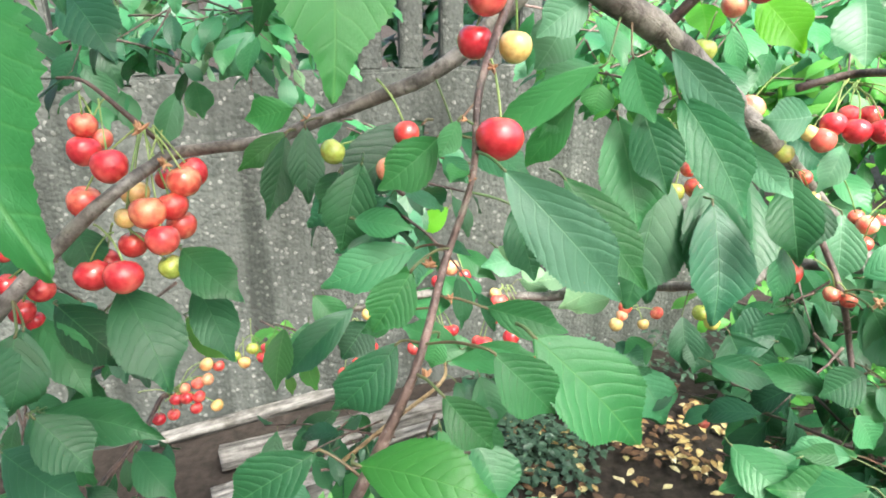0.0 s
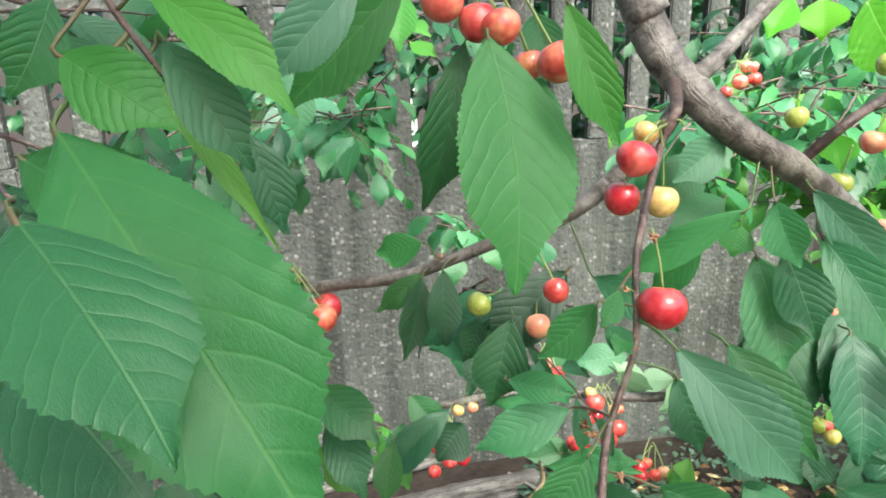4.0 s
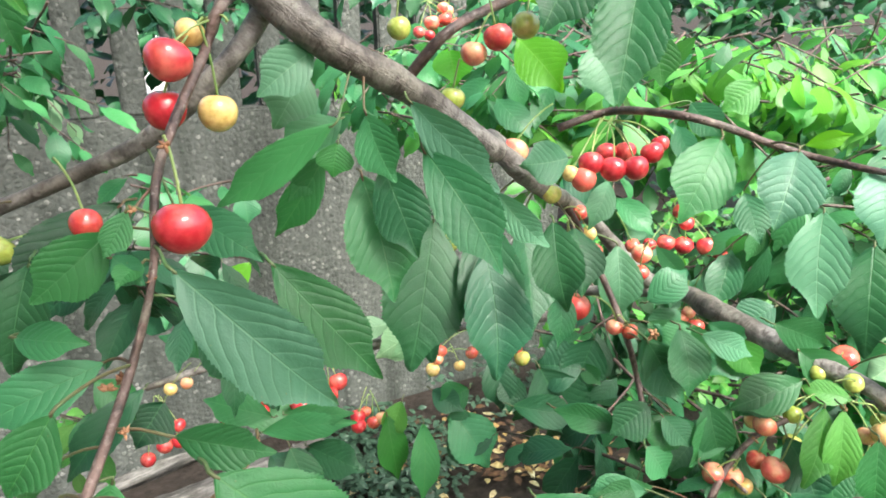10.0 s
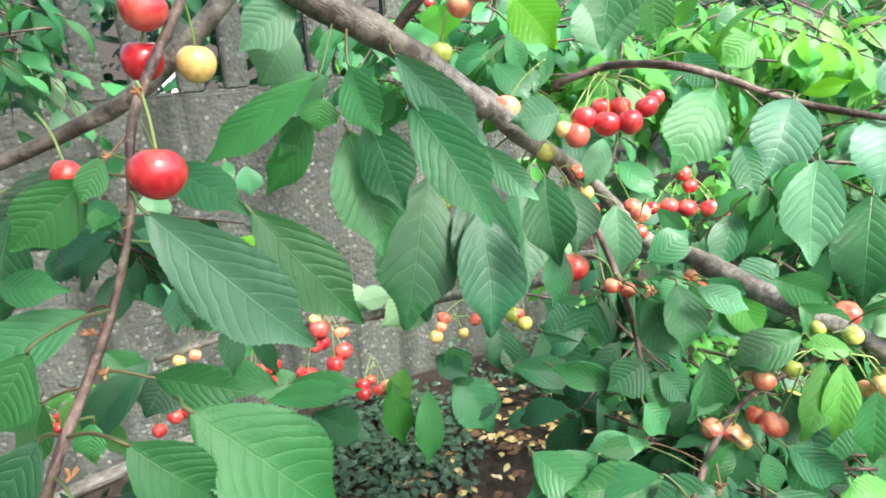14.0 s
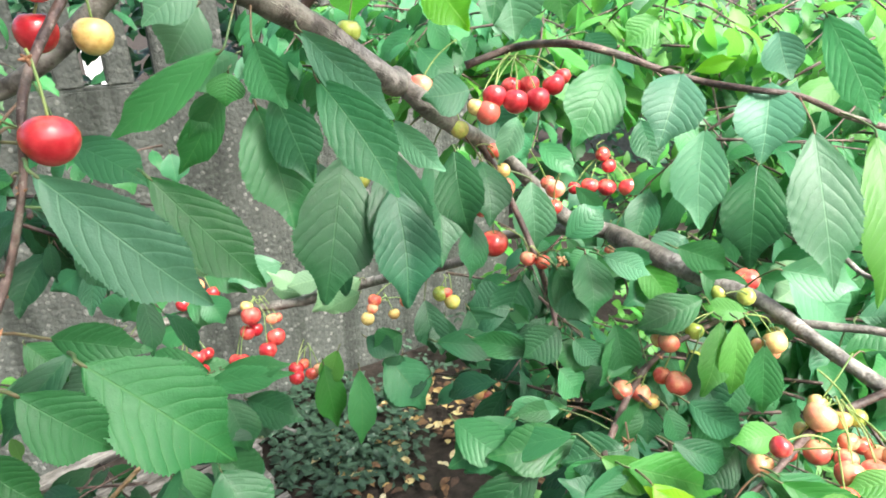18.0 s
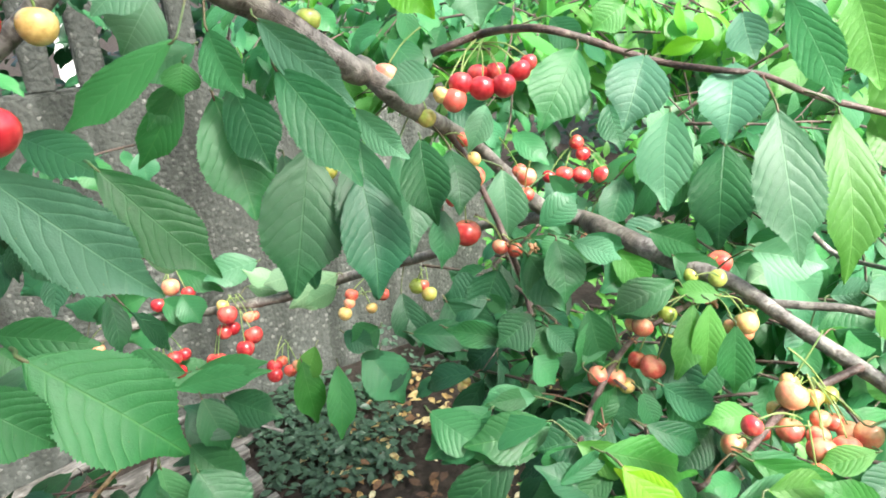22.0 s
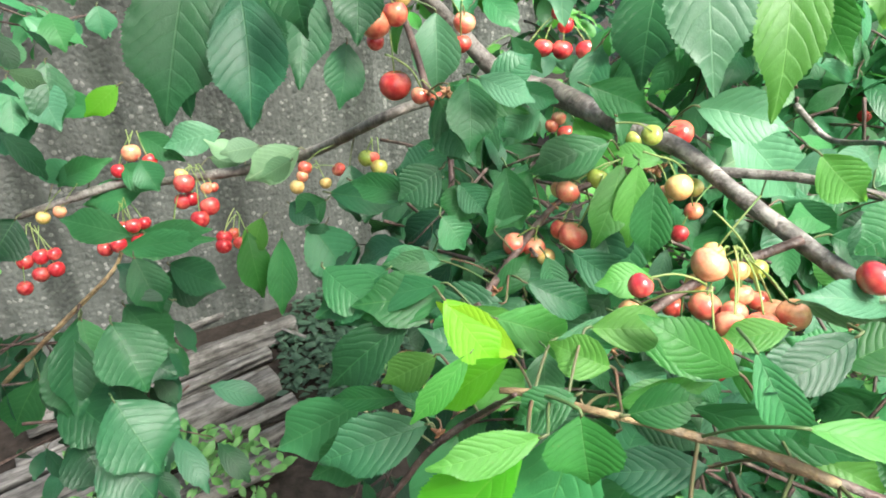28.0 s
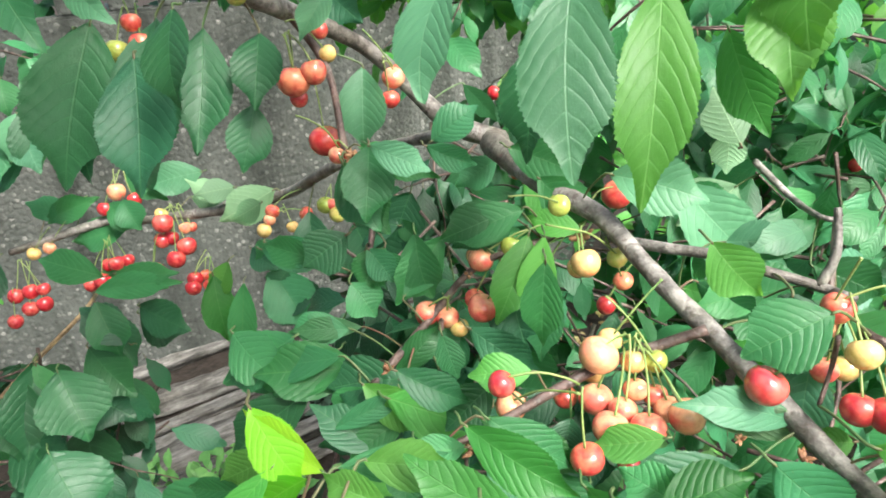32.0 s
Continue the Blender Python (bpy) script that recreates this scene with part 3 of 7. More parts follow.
# limbs and twigs
branch("trunk", "grey", [(-0.95, -0.75, -0.05, 0.09), (-0.93, -0.72, 0.6, 0.075), (-0.85, -0.6, 1.25, 0.065), (-0.6, -0.1, 1.75, 0.04), (-0.2, 0.36, 1.78, 0.022), (0.0, 0.43, 1.62, 0.0155), (0.041, 0.431, 1.56, 0.0136)], 20)
branch("limb", "grey", [(0.038, 0.431, 1.56, 0.0121), (0.054, 0.42, 1.531, 0.0108), (0.088, 0.406, 1.496, 0.0095), (0.132, 0.419, 1.47, 0.0088), (0.169, 0.439, 1.442, 0.0087), (0.197, 0.456, 1.422, 0.0085), (0.21, 0.497, 1.419, 0.0082), (0.235, 0.478, 1.393, 0.0078), (0.328, 0.576, 1.328, 0.0062), (0.394, 0.58, 1.259, 0.0084), (0.436, 0.567, 1.242, 0.0084), (0.424, 0.519, 1.252, 0.0101), (0.445, 0.421, 1.249, 0.0084), (0.463, 0.384, 1.244, 0.0060), (0.473, 0.345, 1.233, 0.0056), (0.481, 0.315, 1.224, 0.0056), (0.491, 0.287, 1.215, 0.0056), (0.498, 0.255, 1.208, 0.0055), (0.504, 0.226, 1.202, 0.0053), (0.514, 0.202, 1.192, 0.0051), (0.524, 0.177, 1.182, 0.0057)])
branch("upper_branch", "grey", [(0.062, 0.417, 1.525, 0.0064), (0.07, 0.414, 1.53, 0.0052), (0.086, 0.42, 1.545, 0.0046), (0.112, 0.429, 1.571, 0.0042)])
branch("side_branch", "grey", [(0.069, 0.415, 1.52, 0.0054), (0.058, 0.42, 1.508, 0.0058), (0.044, 0.415, 1.49, 0.0055), (0, 0.406, 1.452, 0.0049), (-0.045, 0.414, 1.431, 0.0042), (-0.078, 0.409, 1.419, 0.0042), (-0.11, 0.411, 1.407, 0.0039), (-0.169, 0.415, 1.398, 0.0039), (-0.173, 0.385, 1.397, 0.0037), (-0.189, 0.352, 1.385, 0.0041), (-0.22, 0.34, 1.356, 0.0044), (-0.254, 0.326, 1.321, 0.0050)])
branch("spur", "brown", [(-0.171, 0.415, 1.399, 0.0018), (-0.191, 0.414, 1.418, 0.0018), (-0.222, 0.423, 1.441, 0.0013), (-0.24, 0.424, 1.443, 0.0009)])
branch("twig", "brown", [(0.054, 0.418, 1.525, 0.0041), (0.043, 0.362, 1.513, 0.0028), (0.035, 0.357, 1.495, 0.0023), (0.017, 0.31, 1.455, 0.0019), (0.013, 0.285, 1.419, 0.0016), (0.001, 0.272, 1.384, 0.0018), (-0.009, 0.231, 1.361, 0.0019), (-0.019, 0.222, 1.338, 0.0023), (-0.036, 0.209, 1.306, 0.0027)])
branch("shoot", "brown", [(0.139, 0.442, 1.471, 0.0036), (0.165, 0.435, 1.499, 0.0031), (0.217, 0.475, 1.517, 0.0034), (0.261, 0.48, 1.541, 0.0030)])
branch("shoot", "brown", [(0.269, 0.517, 1.423, 0.0031), (0.308, 0.508, 1.435, 0.0031), (0.312, 0.429, 1.443, 0.0027), (0.34, 0.417, 1.436, 0.0027), (0.372, 0.411, 1.424, 0.0023), (0.4, 0.398, 1.415, 0.0023), (0.409, 0.361, 1.414, 0.0022), (0.434, 0.351, 1.41, 0.0018), (0.479, 0.346, 1.392, 0.0022), (0.534, 0.322, 1.375, 0.0022)])
branch("back_branch", "grey", [(-0.134, 0.832, 1.071, 0.0043), (-0.017, 0.833, 1.098, 0.0057), (0.006, 0.828, 1.097, 0.0049), (0.081, 0.8, 1.109, 0.0056), (0.149, 0.781, 1.119, 0.0063), (0.226, 0.764, 1.138, 0.0063), (0.296, 0.599, 1.222, 0.0048), (0.352, 0.66, 1.216, 0.0056), (0.398, 0.574, 1.249, 0.0059)])
branch("twig", "brown", [(0.272, 0.521, 1.373, 0.0031), (0.3, 0.519, 1.324, 0.0029), (0.308, 0.467, 1.275, 0.0027), (0.321, 0.457, 1.226, 0.0024), (0.307, 0.409, 1.198, 0.0015)])
branch("twig", "brown", [(0.458, 0.407, 1.224, 0.0024), (0.405, 0.387, 1.225, 0.0022), (0.378, 0.39, 1.21, 0.0022), (0.352, 0.386, 1.183, 0.0026), (0.31, 0.35, 1.162, 0.0028)])
branch("twig", "brown", [(0.485, 0.283, 1.221, 0.0030), (0.458, 0.288, 1.21, 0.0030), (0.423, 0.284, 1.203, 0.0027), (0.364, 0.259, 1.197, 0.0021), (0.336, 0.258, 1.188, 0.0018)])
branch("side_branch", "grey", [(0.466, 0.384, 1.229, 0.0034), (0.488, 0.346, 1.237, 0.0033), (0.51, 0.324, 1.24, 0.0032), (0.523, 0.304, 1.24, 0.0030), (0.544, 0.29, 1.236, 0.0028), (0.556, 0.272, 1.235, 0.0026)])
branch("twig", "grey", [(0.56, 0.303, 1.272, 0.0020), (0.556, 0.292, 1.251, 0.0024), (0.546, 0.287, 1.236, 0.0026)])
branch("shoot", "brown", [(0.550, 0.28, 1.236, 0.0024), (0.538, 0.238, 1.238, 0.0023), (0.568, 0.229, 1.234, 0.0021), (0.604, 0.212, 1.243, 0.0021), (0.64, 0.196, 1.253, 0.0018), (0.659, 0.189, 1.262, 0.0012)])
branch("spur", "brown", [(0.512, 0.228, 1.249, 0.0012), (0.516, 0.232, 1.23, 0.0012), (0.509, 0.226, 1.214, 0.0010)])
branch("shoot", "tan", [(0.274, 0.182, 1.239, 0.0011), (0.285, 0.176, 1.240, 0.0016), (0.295, 0.169, 1.239, 0.0014), (0.305, 0.161, 1.239, 0.0015), (0.317, 0.153, 1.239, 0.0015), (0.331, 0.143, 1.238, 0.0017), (0.341, 0.136, 1.238, 0.0016), (0.352, 0.128, 1.236, 0.0024), (0.358, 0.124, 1.235, 0.0021), (0.366, 0.119, 1.232, 0.0018)])
branch("twig", "brown", [(0.363, 0.122, 1.233, 0.0017), (0.377, 0.113, 1.229, 0.0017), (0.392, 0.105, 1.222, 0.0022), (0.407, 0.098, 1.214, 0.0018), (0.424, 0.093, 1.204, 0.0021), (0.445, 0.087, 1.195, 0.0019), (0.468, 0.082, 1.184, 0.0024)])
branch("twig", "brown", [(0.218, 0.245, 1.106, 0.0016), (0.241, 0.246, 1.131, 0.0017), (0.261, 0.248, 1.153, 0.0019), (0.293, 0.243, 1.177, 0.0019)])
branch("twig", "tan", [(-0.127, 0.648, 0.957, 0.0026), (-0.062, 0.663, 1.009, 0.0026), (-0.002, 0.677, 1.056, 0.0022), (0.001, 0.727, 1.057, 0.0019)])
branch("twig", "grey", [(0.607, 0.453, 1.242, 0.0025), (0.631, 0.437, 1.216, 0.0025), (0.575, 0.334, 1.252, 0.0017), (0.584, 0.332, 1.25, 0.0017)])
branch("spur", "brown", [(0.584, 0.332, 1.251, 0.0018), (0.555, 0.291, 1.242, 0.0017), (0.553, 0.286, 1.23, 0.0015)])
branch("twig", "brown", [(-0.302, 0.645, 1.044, 0.0022), (-0.321, 0.65, 1.056, 0.0027), (-0.33, 0.601, 1.038, 0.0026), (-0.36, 0.548, 1.008, 0.0030)])
branch("twig", "brown", [(-0.151, 0.189, 1.57, 0.0011), (-0.144, 0.186, 1.558, 0.0010), (-0.129, 0.177, 1.542, 0.0008), (-0.124, 0.178, 1.529, 0.0006)])
branch("branch", "grey", [(0.477, 0.108, 1.173, 0.0034), (0.464, 0.079, 1.184, 0.0061), (0.471, 0.062, 1.164, 0.0067), (0.479, 0.043, 1.144, 0.0073)])
branch("shoot", "tan", [(0.883, 0.68, 1.25, 0.0023), (0.923, 0.644, 1.237, 0.0023), (0.981, 0.594, 1.219, 0.0023), (1.058, 0.531, 1.202, 0.0023), (1.109, 0.484, 1.183, 0.0019), (1.151, 0.438, 1.155, 0.0015)])
branch("shoot", "brown", [(0.278, 0.176, 1.241, 0.0008), (0.276, 0.25, 1.162, 0.0014), (0.264, 0.248, 1.155, 0.0017)])

# leaves
leaf((-0.153, 0.167, 1.530), (-0.083, 0.129, 1.441), 0.049, (0.58, -0.78, 0.24), "e")
leaf((-0.134, 0.123, 1.519), (-0.098, 0.101, 1.482), 0.032, (0.87, -0.48, 0.13), "g")
leaf((0.249, 0.449, 1.415), (0.213, 0.446, 1.413), 0.029, (-0.38, -0.92, 0.14), "s")
leaf((0.310, 0.510, 1.380), (0.286, 0.491, 1.347), 0.022, (-0.30, -0.87, 0.39), "s")
leaf((0.472, 0.166, 1.204), (0.513, 0.099, 1.166), 0.045, (-0.81, -0.37, 0.46), "g")
leaf((0.442, 0.157, 1.188), (0.459, 0.133, 1.186), 0.012, (-0.80, -0.42, 0.43), "v")
leaf((0.426, 0.154, 1.193), (0.422, 0.135, 1.184), 0.012, (-0.55, -0.33, 0.76), "e")
leaf((0.399, 0.217, 1.196), (0.424, 0.183, 1.183), 0.018, (-0.67, -0.51, 0.54), "e")
leaf((0.391, 0.184, 1.198), (0.401, 0.164, 1.196), 0.014, (-0.51, -0.41, 0.76), "e")
leaf((0.473, 0.219, 1.190), (0.413, 0.222, 1.177), 0.026, (-0.58, -0.45, 0.68), "g")
leaf((0.368, 0.198, 1.206), (0.327, 0.199, 1.203), 0.014, (-0.24, -0.62, 0.75), "e")
leaf((0.329, 0.274, 1.180), (0.321, 0.250, 1.160), 0.021, (-0.30, -0.62, 0.73), "g")
leaf((0.352, 0.242, 1.204), (0.324, 0.240, 1.207), 0.015, (-0.35, -0.62, 0.70), "e")
leaf((0.327, 0.188, 1.201), (0.290, 0.185, 1.195), 0.027, (-0.41, -0.79, 0.45), "e")
leaf((0.245, 0.300, 1.164), (0.263, 0.275, 1.160), 0.012, (-0.08, -0.68, 0.73), "e")
leaf((0.548, 0.194, 1.159), (0.510, 0.195, 1.160), 0.024, (-0.64, -0.39, 0.66), "s")
leaf((0.953, 0.626, 1.211), (0.920, 0.602, 1.166), 0.034, (-0.63, -0.74, 0.23), "l")
leaf((0.975, 0.607, 1.204), (0.944, 0.580, 1.156), 0.035, (-0.80, -0.55, 0.23), "l")
leaf((1.015, 0.603, 1.216), (1.002, 0.566, 1.172), 0.034, (-0.68, -0.69, 0.27), "g")
leaf((1.033, 0.570, 1.205), (1.001, 0.544, 1.157), 0.032, (-0.84, -0.50, 0.23), "l")
leaf((1.047, 0.545, 1.200), (1.022, 0.503, 1.136), 0.041, (-0.69, -0.65, 0.30), "s")
leaf((1.089, 0.514, 1.194), (1.072, 0.484, 1.157), 0.033, (-0.87, -0.44, 0.24), "v")
leaf((1.122, 0.488, 1.187), (1.091, 0.463, 1.143), 0.033, (-0.74, -0.57, 0.34), "l")
leaf((0.935, 0.683, 1.239), (0.894, 0.656, 1.182), 0.038, (-0.64, -0.74, 0.21), "l")
leaf((0.909, 0.716, 1.244), (0.880, 0.691, 1.201), 0.035, (-0.63, -0.68, 0.38), "g")
leaf((1.014, 0.616, 1.194), (0.998, 0.582, 1.150), 0.031, (-0.70, -0.59, 0.41), "l")
leaf((1.092, 0.538, 1.192), (1.060, 0.514, 1.149), 0.034, (-0.91, -0.37, 0.19), "g")
leaf((1.042, 0.605, 1.225), (1.009, 0.611, 1.228), 0.025, (-0.76, -0.54, 0.36), "l")
leaf((0.335, 0.410, 1.430), (0.297, 0.389, 1.382), 0.039, (-0.47, -0.87, 0.17), "g")
leaf((0.364, 0.376, 1.427), (0.337, 0.355, 1.385), 0.038, (-0.42, -0.90, 0.14), "s")
leaf((0.370, 0.355, 1.394), (0.351, 0.326, 1.340), 0.033, (-0.67, -0.70, 0.26), "s")
leaf((0.423, 0.365, 1.418), (0.402, 0.340, 1.372), 0.040, (-0.58, -0.79, 0.19), "s")
leaf((0.421, 0.322, 1.395), (0.410, 0.278, 1.310), 0.042, (-0.41, -0.88, 0.24), "s")
leaf((0.459, 0.313, 1.391), (0.438, 0.270, 1.297), 0.034, (-0.30, -0.92, 0.26), "l")
leaf((0.370, 0.426, 1.387), (0.368, 0.401, 1.358), 0.024, (-0.49, -0.78, 0.39), "d")
leaf((0.427, 0.369, 1.363), (0.404, 0.338, 1.300), 0.041, (-0.62, -0.72, 0.30), "d")
leaf((0.478, 0.384, 1.456), (0.490, 0.339, 1.388), 0.030, (-0.66, -0.73, 0.15), "g")
leaf((0.522, 0.369, 1.454), (0.516, 0.333, 1.394), 0.038, (-0.76, -0.64, 0.11), "l")
leaf((0.470, 0.415, 1.444), (0.465, 0.391, 1.412), 0.028, (-0.70, -0.71, 0.08), "s")
leaf((0.336, 0.450, 1.447), (0.347, 0.424, 1.426), 0.022, (-0.49, -0.81, 0.31), "g")
leaf((0.404, 0.416, 1.420), (0.425, 0.400, 1.429), 0.012, (-0.57, -0.82, 0.04), "v")
# hanging leaves in tone d, their shade put into the colour
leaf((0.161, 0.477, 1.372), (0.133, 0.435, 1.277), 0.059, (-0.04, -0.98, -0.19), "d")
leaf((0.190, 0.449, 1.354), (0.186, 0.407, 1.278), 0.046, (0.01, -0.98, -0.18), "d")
leaf((0.547, 0.357, 1.430), (0.535, 0.309, 1.344), 0.046, (-0.76, -0.55, 0.35), "l")
leaf((0.525, 0.370, 1.355), (0.534, 0.330, 1.304), 0.030, (-0.77, -0.63, 0.10), "e")
leaf((0.221, 0.658, 1.085), (0.245, 0.618, 1.038), 0.058, (-0.10, -0.90, 0.43), "d")
leaf((0.351, 0.236, 1.222), (0.393, 0.205, 1.204), 0.023, (-0.54, -0.67, 0.51), "e")
leaf((-0.159, 0.216, 1.550), (-0.108, 0.189, 1.492), 0.008, (0.59, -0.80, 0.03), "l")
leaf((-0.030, 0.332, 1.561), (-0.025, 0.312, 1.533), 0.018, (0.10, -0.99, -0.09), "g")
leaf((-0.030, 0.189, 1.342), (0.020, 0.174, 1.338), 0.025, (0.21, -0.70, 0.68), "e")
leaf((0.000, 0.212, 1.355), (0.019, 0.205, 1.336), 0.017, (0.08, -0.86, 0.50), "g")
leaf((0.018, 0.251, 1.372), (0.052, 0.244, 1.364), 0.016, (0.01, -0.93, 0.36), "g")
leaf((-0.019, 0.243, 1.359), (-0.047, 0.237, 1.330), 0.023, (0.35, -0.85, 0.38), "d")
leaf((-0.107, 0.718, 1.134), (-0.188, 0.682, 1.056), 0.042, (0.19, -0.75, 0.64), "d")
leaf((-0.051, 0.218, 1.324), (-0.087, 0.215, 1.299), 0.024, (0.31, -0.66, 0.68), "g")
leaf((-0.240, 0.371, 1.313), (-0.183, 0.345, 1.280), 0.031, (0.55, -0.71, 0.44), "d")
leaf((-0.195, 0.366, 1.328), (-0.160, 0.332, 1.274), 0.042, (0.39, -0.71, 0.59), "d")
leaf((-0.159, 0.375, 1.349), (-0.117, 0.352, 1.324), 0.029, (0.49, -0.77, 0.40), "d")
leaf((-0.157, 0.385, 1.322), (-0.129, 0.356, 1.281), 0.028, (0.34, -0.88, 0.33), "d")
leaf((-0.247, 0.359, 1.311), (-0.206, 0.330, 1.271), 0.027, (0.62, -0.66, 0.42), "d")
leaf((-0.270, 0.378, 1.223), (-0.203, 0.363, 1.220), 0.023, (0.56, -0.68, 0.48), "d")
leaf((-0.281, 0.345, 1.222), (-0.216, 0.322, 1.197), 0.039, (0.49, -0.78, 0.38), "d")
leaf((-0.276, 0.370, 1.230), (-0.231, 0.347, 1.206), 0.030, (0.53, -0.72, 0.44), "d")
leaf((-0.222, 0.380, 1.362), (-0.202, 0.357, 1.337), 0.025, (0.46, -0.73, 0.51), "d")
leaf((-0.171, 0.395, 1.292), (-0.133, 0.373, 1.271), 0.021, (0.30, -0.76, 0.58), "l")
leaf((-0.143, 0.533, 1.208), (-0.148, 0.502, 1.162), 0.026, (0.20, -0.73, 0.66), "e")
leaf((-0.278, 0.491, 1.104), (-0.236, 0.466, 1.073), 0.035, (0.36, -0.79, 0.50), "g")
leaf((-0.173, 0.326, 1.496), (-0.143, 0.301, 1.466), 0.025, (0.42, -0.87, 0.26), "d")
leaf((-0.378, 0.984, 1.473), (-0.353, 0.957, 1.403), 0.055, (0.56, -0.83, 0.03), "s")
leaf((-0.318, 0.993, 1.484), (-0.283, 0.958, 1.429), 0.047, (0.34, -0.91, 0.23), "s")
leaf((0.542, 0.349, 1.386), (0.528, 0.308, 1.330), 0.039, (-0.57, -0.75, 0.33), "l")
leaf((0.518, 0.269, 1.245), (0.508, 0.253, 1.207), 0.031, (-0.57, -0.66, 0.49), "d")
leaf((0.324, 0.295, 1.212), (0.361, 0.288, 1.191), 0.020, (-0.27, -0.77, 0.58), "g")
leaf((0.346, 0.317, 1.128), (0.286, 0.319, 1.118), 0.025, (-0.14, -0.87, 0.48), "l")
leaf((0.321, 0.349, 1.126), (0.270, 0.354, 1.116), 0.022, (-0.23, -0.70, 0.68), "g")
leaf((0.370, 0.342, 1.201), (0.410, 0.326, 1.173), 0.025, (-0.42, -0.79, 0.45), "d")
leaf((0.354, 0.342, 1.199), (0.361, 0.331, 1.173), 0.017, (-0.21, -0.78, 0.58), "g")
leaf((0.532, 0.310, 1.218), (0.486, 0.303, 1.221), 0.021, (-0.46, -0.65, 0.60), "e")
leaf((0.575, 0.336, 1.245), (0.527, 0.325, 1.238), 0.019, (-0.50, -0.66, 0.56), "s")
leaf((-0.004, 0.615, 1.003), (0.061, 0.585, 0.979), 0.057, (0.45, -0.67, 0.59), "d")
leaf((-0.004, 0.570, 1.072), (-0.014, 0.521, 0.994), 0.051, (0.51, -0.70, 0.50), "d")
leaf((-0.050, 0.280, 1.551), (-0.040, 0.245, 1.458), 0.046, (0.44, -0.90, 0.03), "e")
leaf((-0.060, 0.307, 1.549), (-0.080, 0.299, 1.477), 0.023, (0.26, -0.97, 0.01), "d")
leaf((-0.031, 0.316, 1.535), (-0.023, 0.314, 1.497), 0.019, (0.19, -0.98, 0.02), "g")
leaf((-0.022, 0.262, 1.561), (-0.002, 0.259, 1.510), 0.017, (0.06, -1.00, -0.02), "l")
leaf((-0.132, 0.180, 1.563), (-0.094, 0.172, 1.531), 0.015, (0.70, -0.72, -0.05), "l")
leaf((-0.130, 0.181, 1.551), (-0.109, 0.179, 1.517), 0.016, (0.58, -0.81, -0.03), "d")
leaf((-0.125, 0.218, 1.523), (-0.115, 0.215, 1.490), 0.015, (0.57, -0.82, 0.02), "d")
leaf((-0.152, 0.172, 1.548), (-0.124, 0.171, 1.529), 0.020, (0.66, -0.75, -0.06), "e")
leaf((-0.095, 0.260, 1.572), (-0.126, 0.241, 1.536), 0.021, (0.35, -0.94, -0.02), "s")
leaf((-0.089, 0.342, 1.579), (-0.150, 0.331, 1.519), 0.031, (0.21, -0.98, 0.04), "e")
leaf((-0.104, 0.450, 1.579), (-0.106, 0.427, 1.545), 0.021, (0.16, -0.97, 0.18), "l")
leaf((-0.180, 0.189, 1.520), (-0.124, 0.183, 1.496), 0.029, (0.61, -0.79, 0.00), "g")
leaf((-0.174, 0.162, 1.471), (-0.135, 0.149, 1.436), 0.037, (0.79, -0.52, 0.31), "d")
leaf((-0.098, 0.438, 1.422), (-0.130, 0.439, 1.415), 0.024, (0.42, -0.91, 0.04), "e")
leaf((-0.093, 0.393, 1.416), (-0.120, 0.379, 1.396), 0.015, (0.32, -0.92, 0.24), "e")
leaf((-0.093, 0.392, 1.414), (-0.103, 0.369, 1.369), 0.020, (0.33, -0.92, 0.23), "d")
leaf((-0.079, 0.382, 1.422), (-0.077, 0.366, 1.380), 0.021, (0.38, -0.91, 0.18), "d")
leaf((-0.057, 0.356, 1.402), (-0.067, 0.338, 1.384), 0.019, (0.43, -0.88, 0.20), "d")
leaf((-0.010, 0.357, 1.429), (-0.055, 0.330, 1.392), 0.033, (0.02, -0.87, 0.50), "d")
leaf((-0.040, 0.322, 1.416), (-0.051, 0.311, 1.373), 0.027, (-0.01, -0.96, 0.28), "d")
leaf((-0.002, 0.297, 1.434), (-0.029, 0.285, 1.413), 0.024, (0.33, -0.94, 0.06), "g")
leaf((0.007, 0.291, 1.443), (-0.002, 0.284, 1.428), 0.011, (0.31, -0.94, 0.12), "g")
leaf((0.010, 0.287, 1.424), (0.003, 0.273, 1.420), 0.010, (-0.08, -0.84, 0.53), "g")
leaf((-0.042, 0.298, 1.395), (-0.013, 0.287, 1.394), 0.015, (-0.00, -0.83, 0.56), "g")
leaf((-0.013, 0.298, 1.380), (-0.058, 0.287, 1.364), 0.022, (0.20, -0.82, 0.53), "g")
leaf((-0.012, 0.238, 1.395), (-0.028, 0.232, 1.371), 0.019, (0.13, -0.87, 0.47), "e")
leaf((0.024, 0.263, 1.429), (0.075, 0.254, 1.374), 0.030, (-0.12, -0.97, 0.20), "s")
leaf((0.055, 0.296, 1.416), (0.095, 0.283, 1.365), 0.027, (0.00, -0.92, 0.39), "g")
leaf((0.031, 0.283, 1.405), (0.041, 0.271, 1.375), 0.020, (0.13, -0.92, 0.37), "d")
leaf((0.041, 0.471, 1.311), (0.065, 0.458, 1.304), 0.013, (-0.11, -0.79, 0.60), "p")
leaf((0.104, 0.399, 1.425), (0.115, 0.370, 1.359), 0.040, (0.04, -0.97, 0.25), "g")
leaf((0.107, 0.389, 1.460), (0.119, 0.375, 1.425), 0.024, (-0.38, -0.92, 0.08), "g")
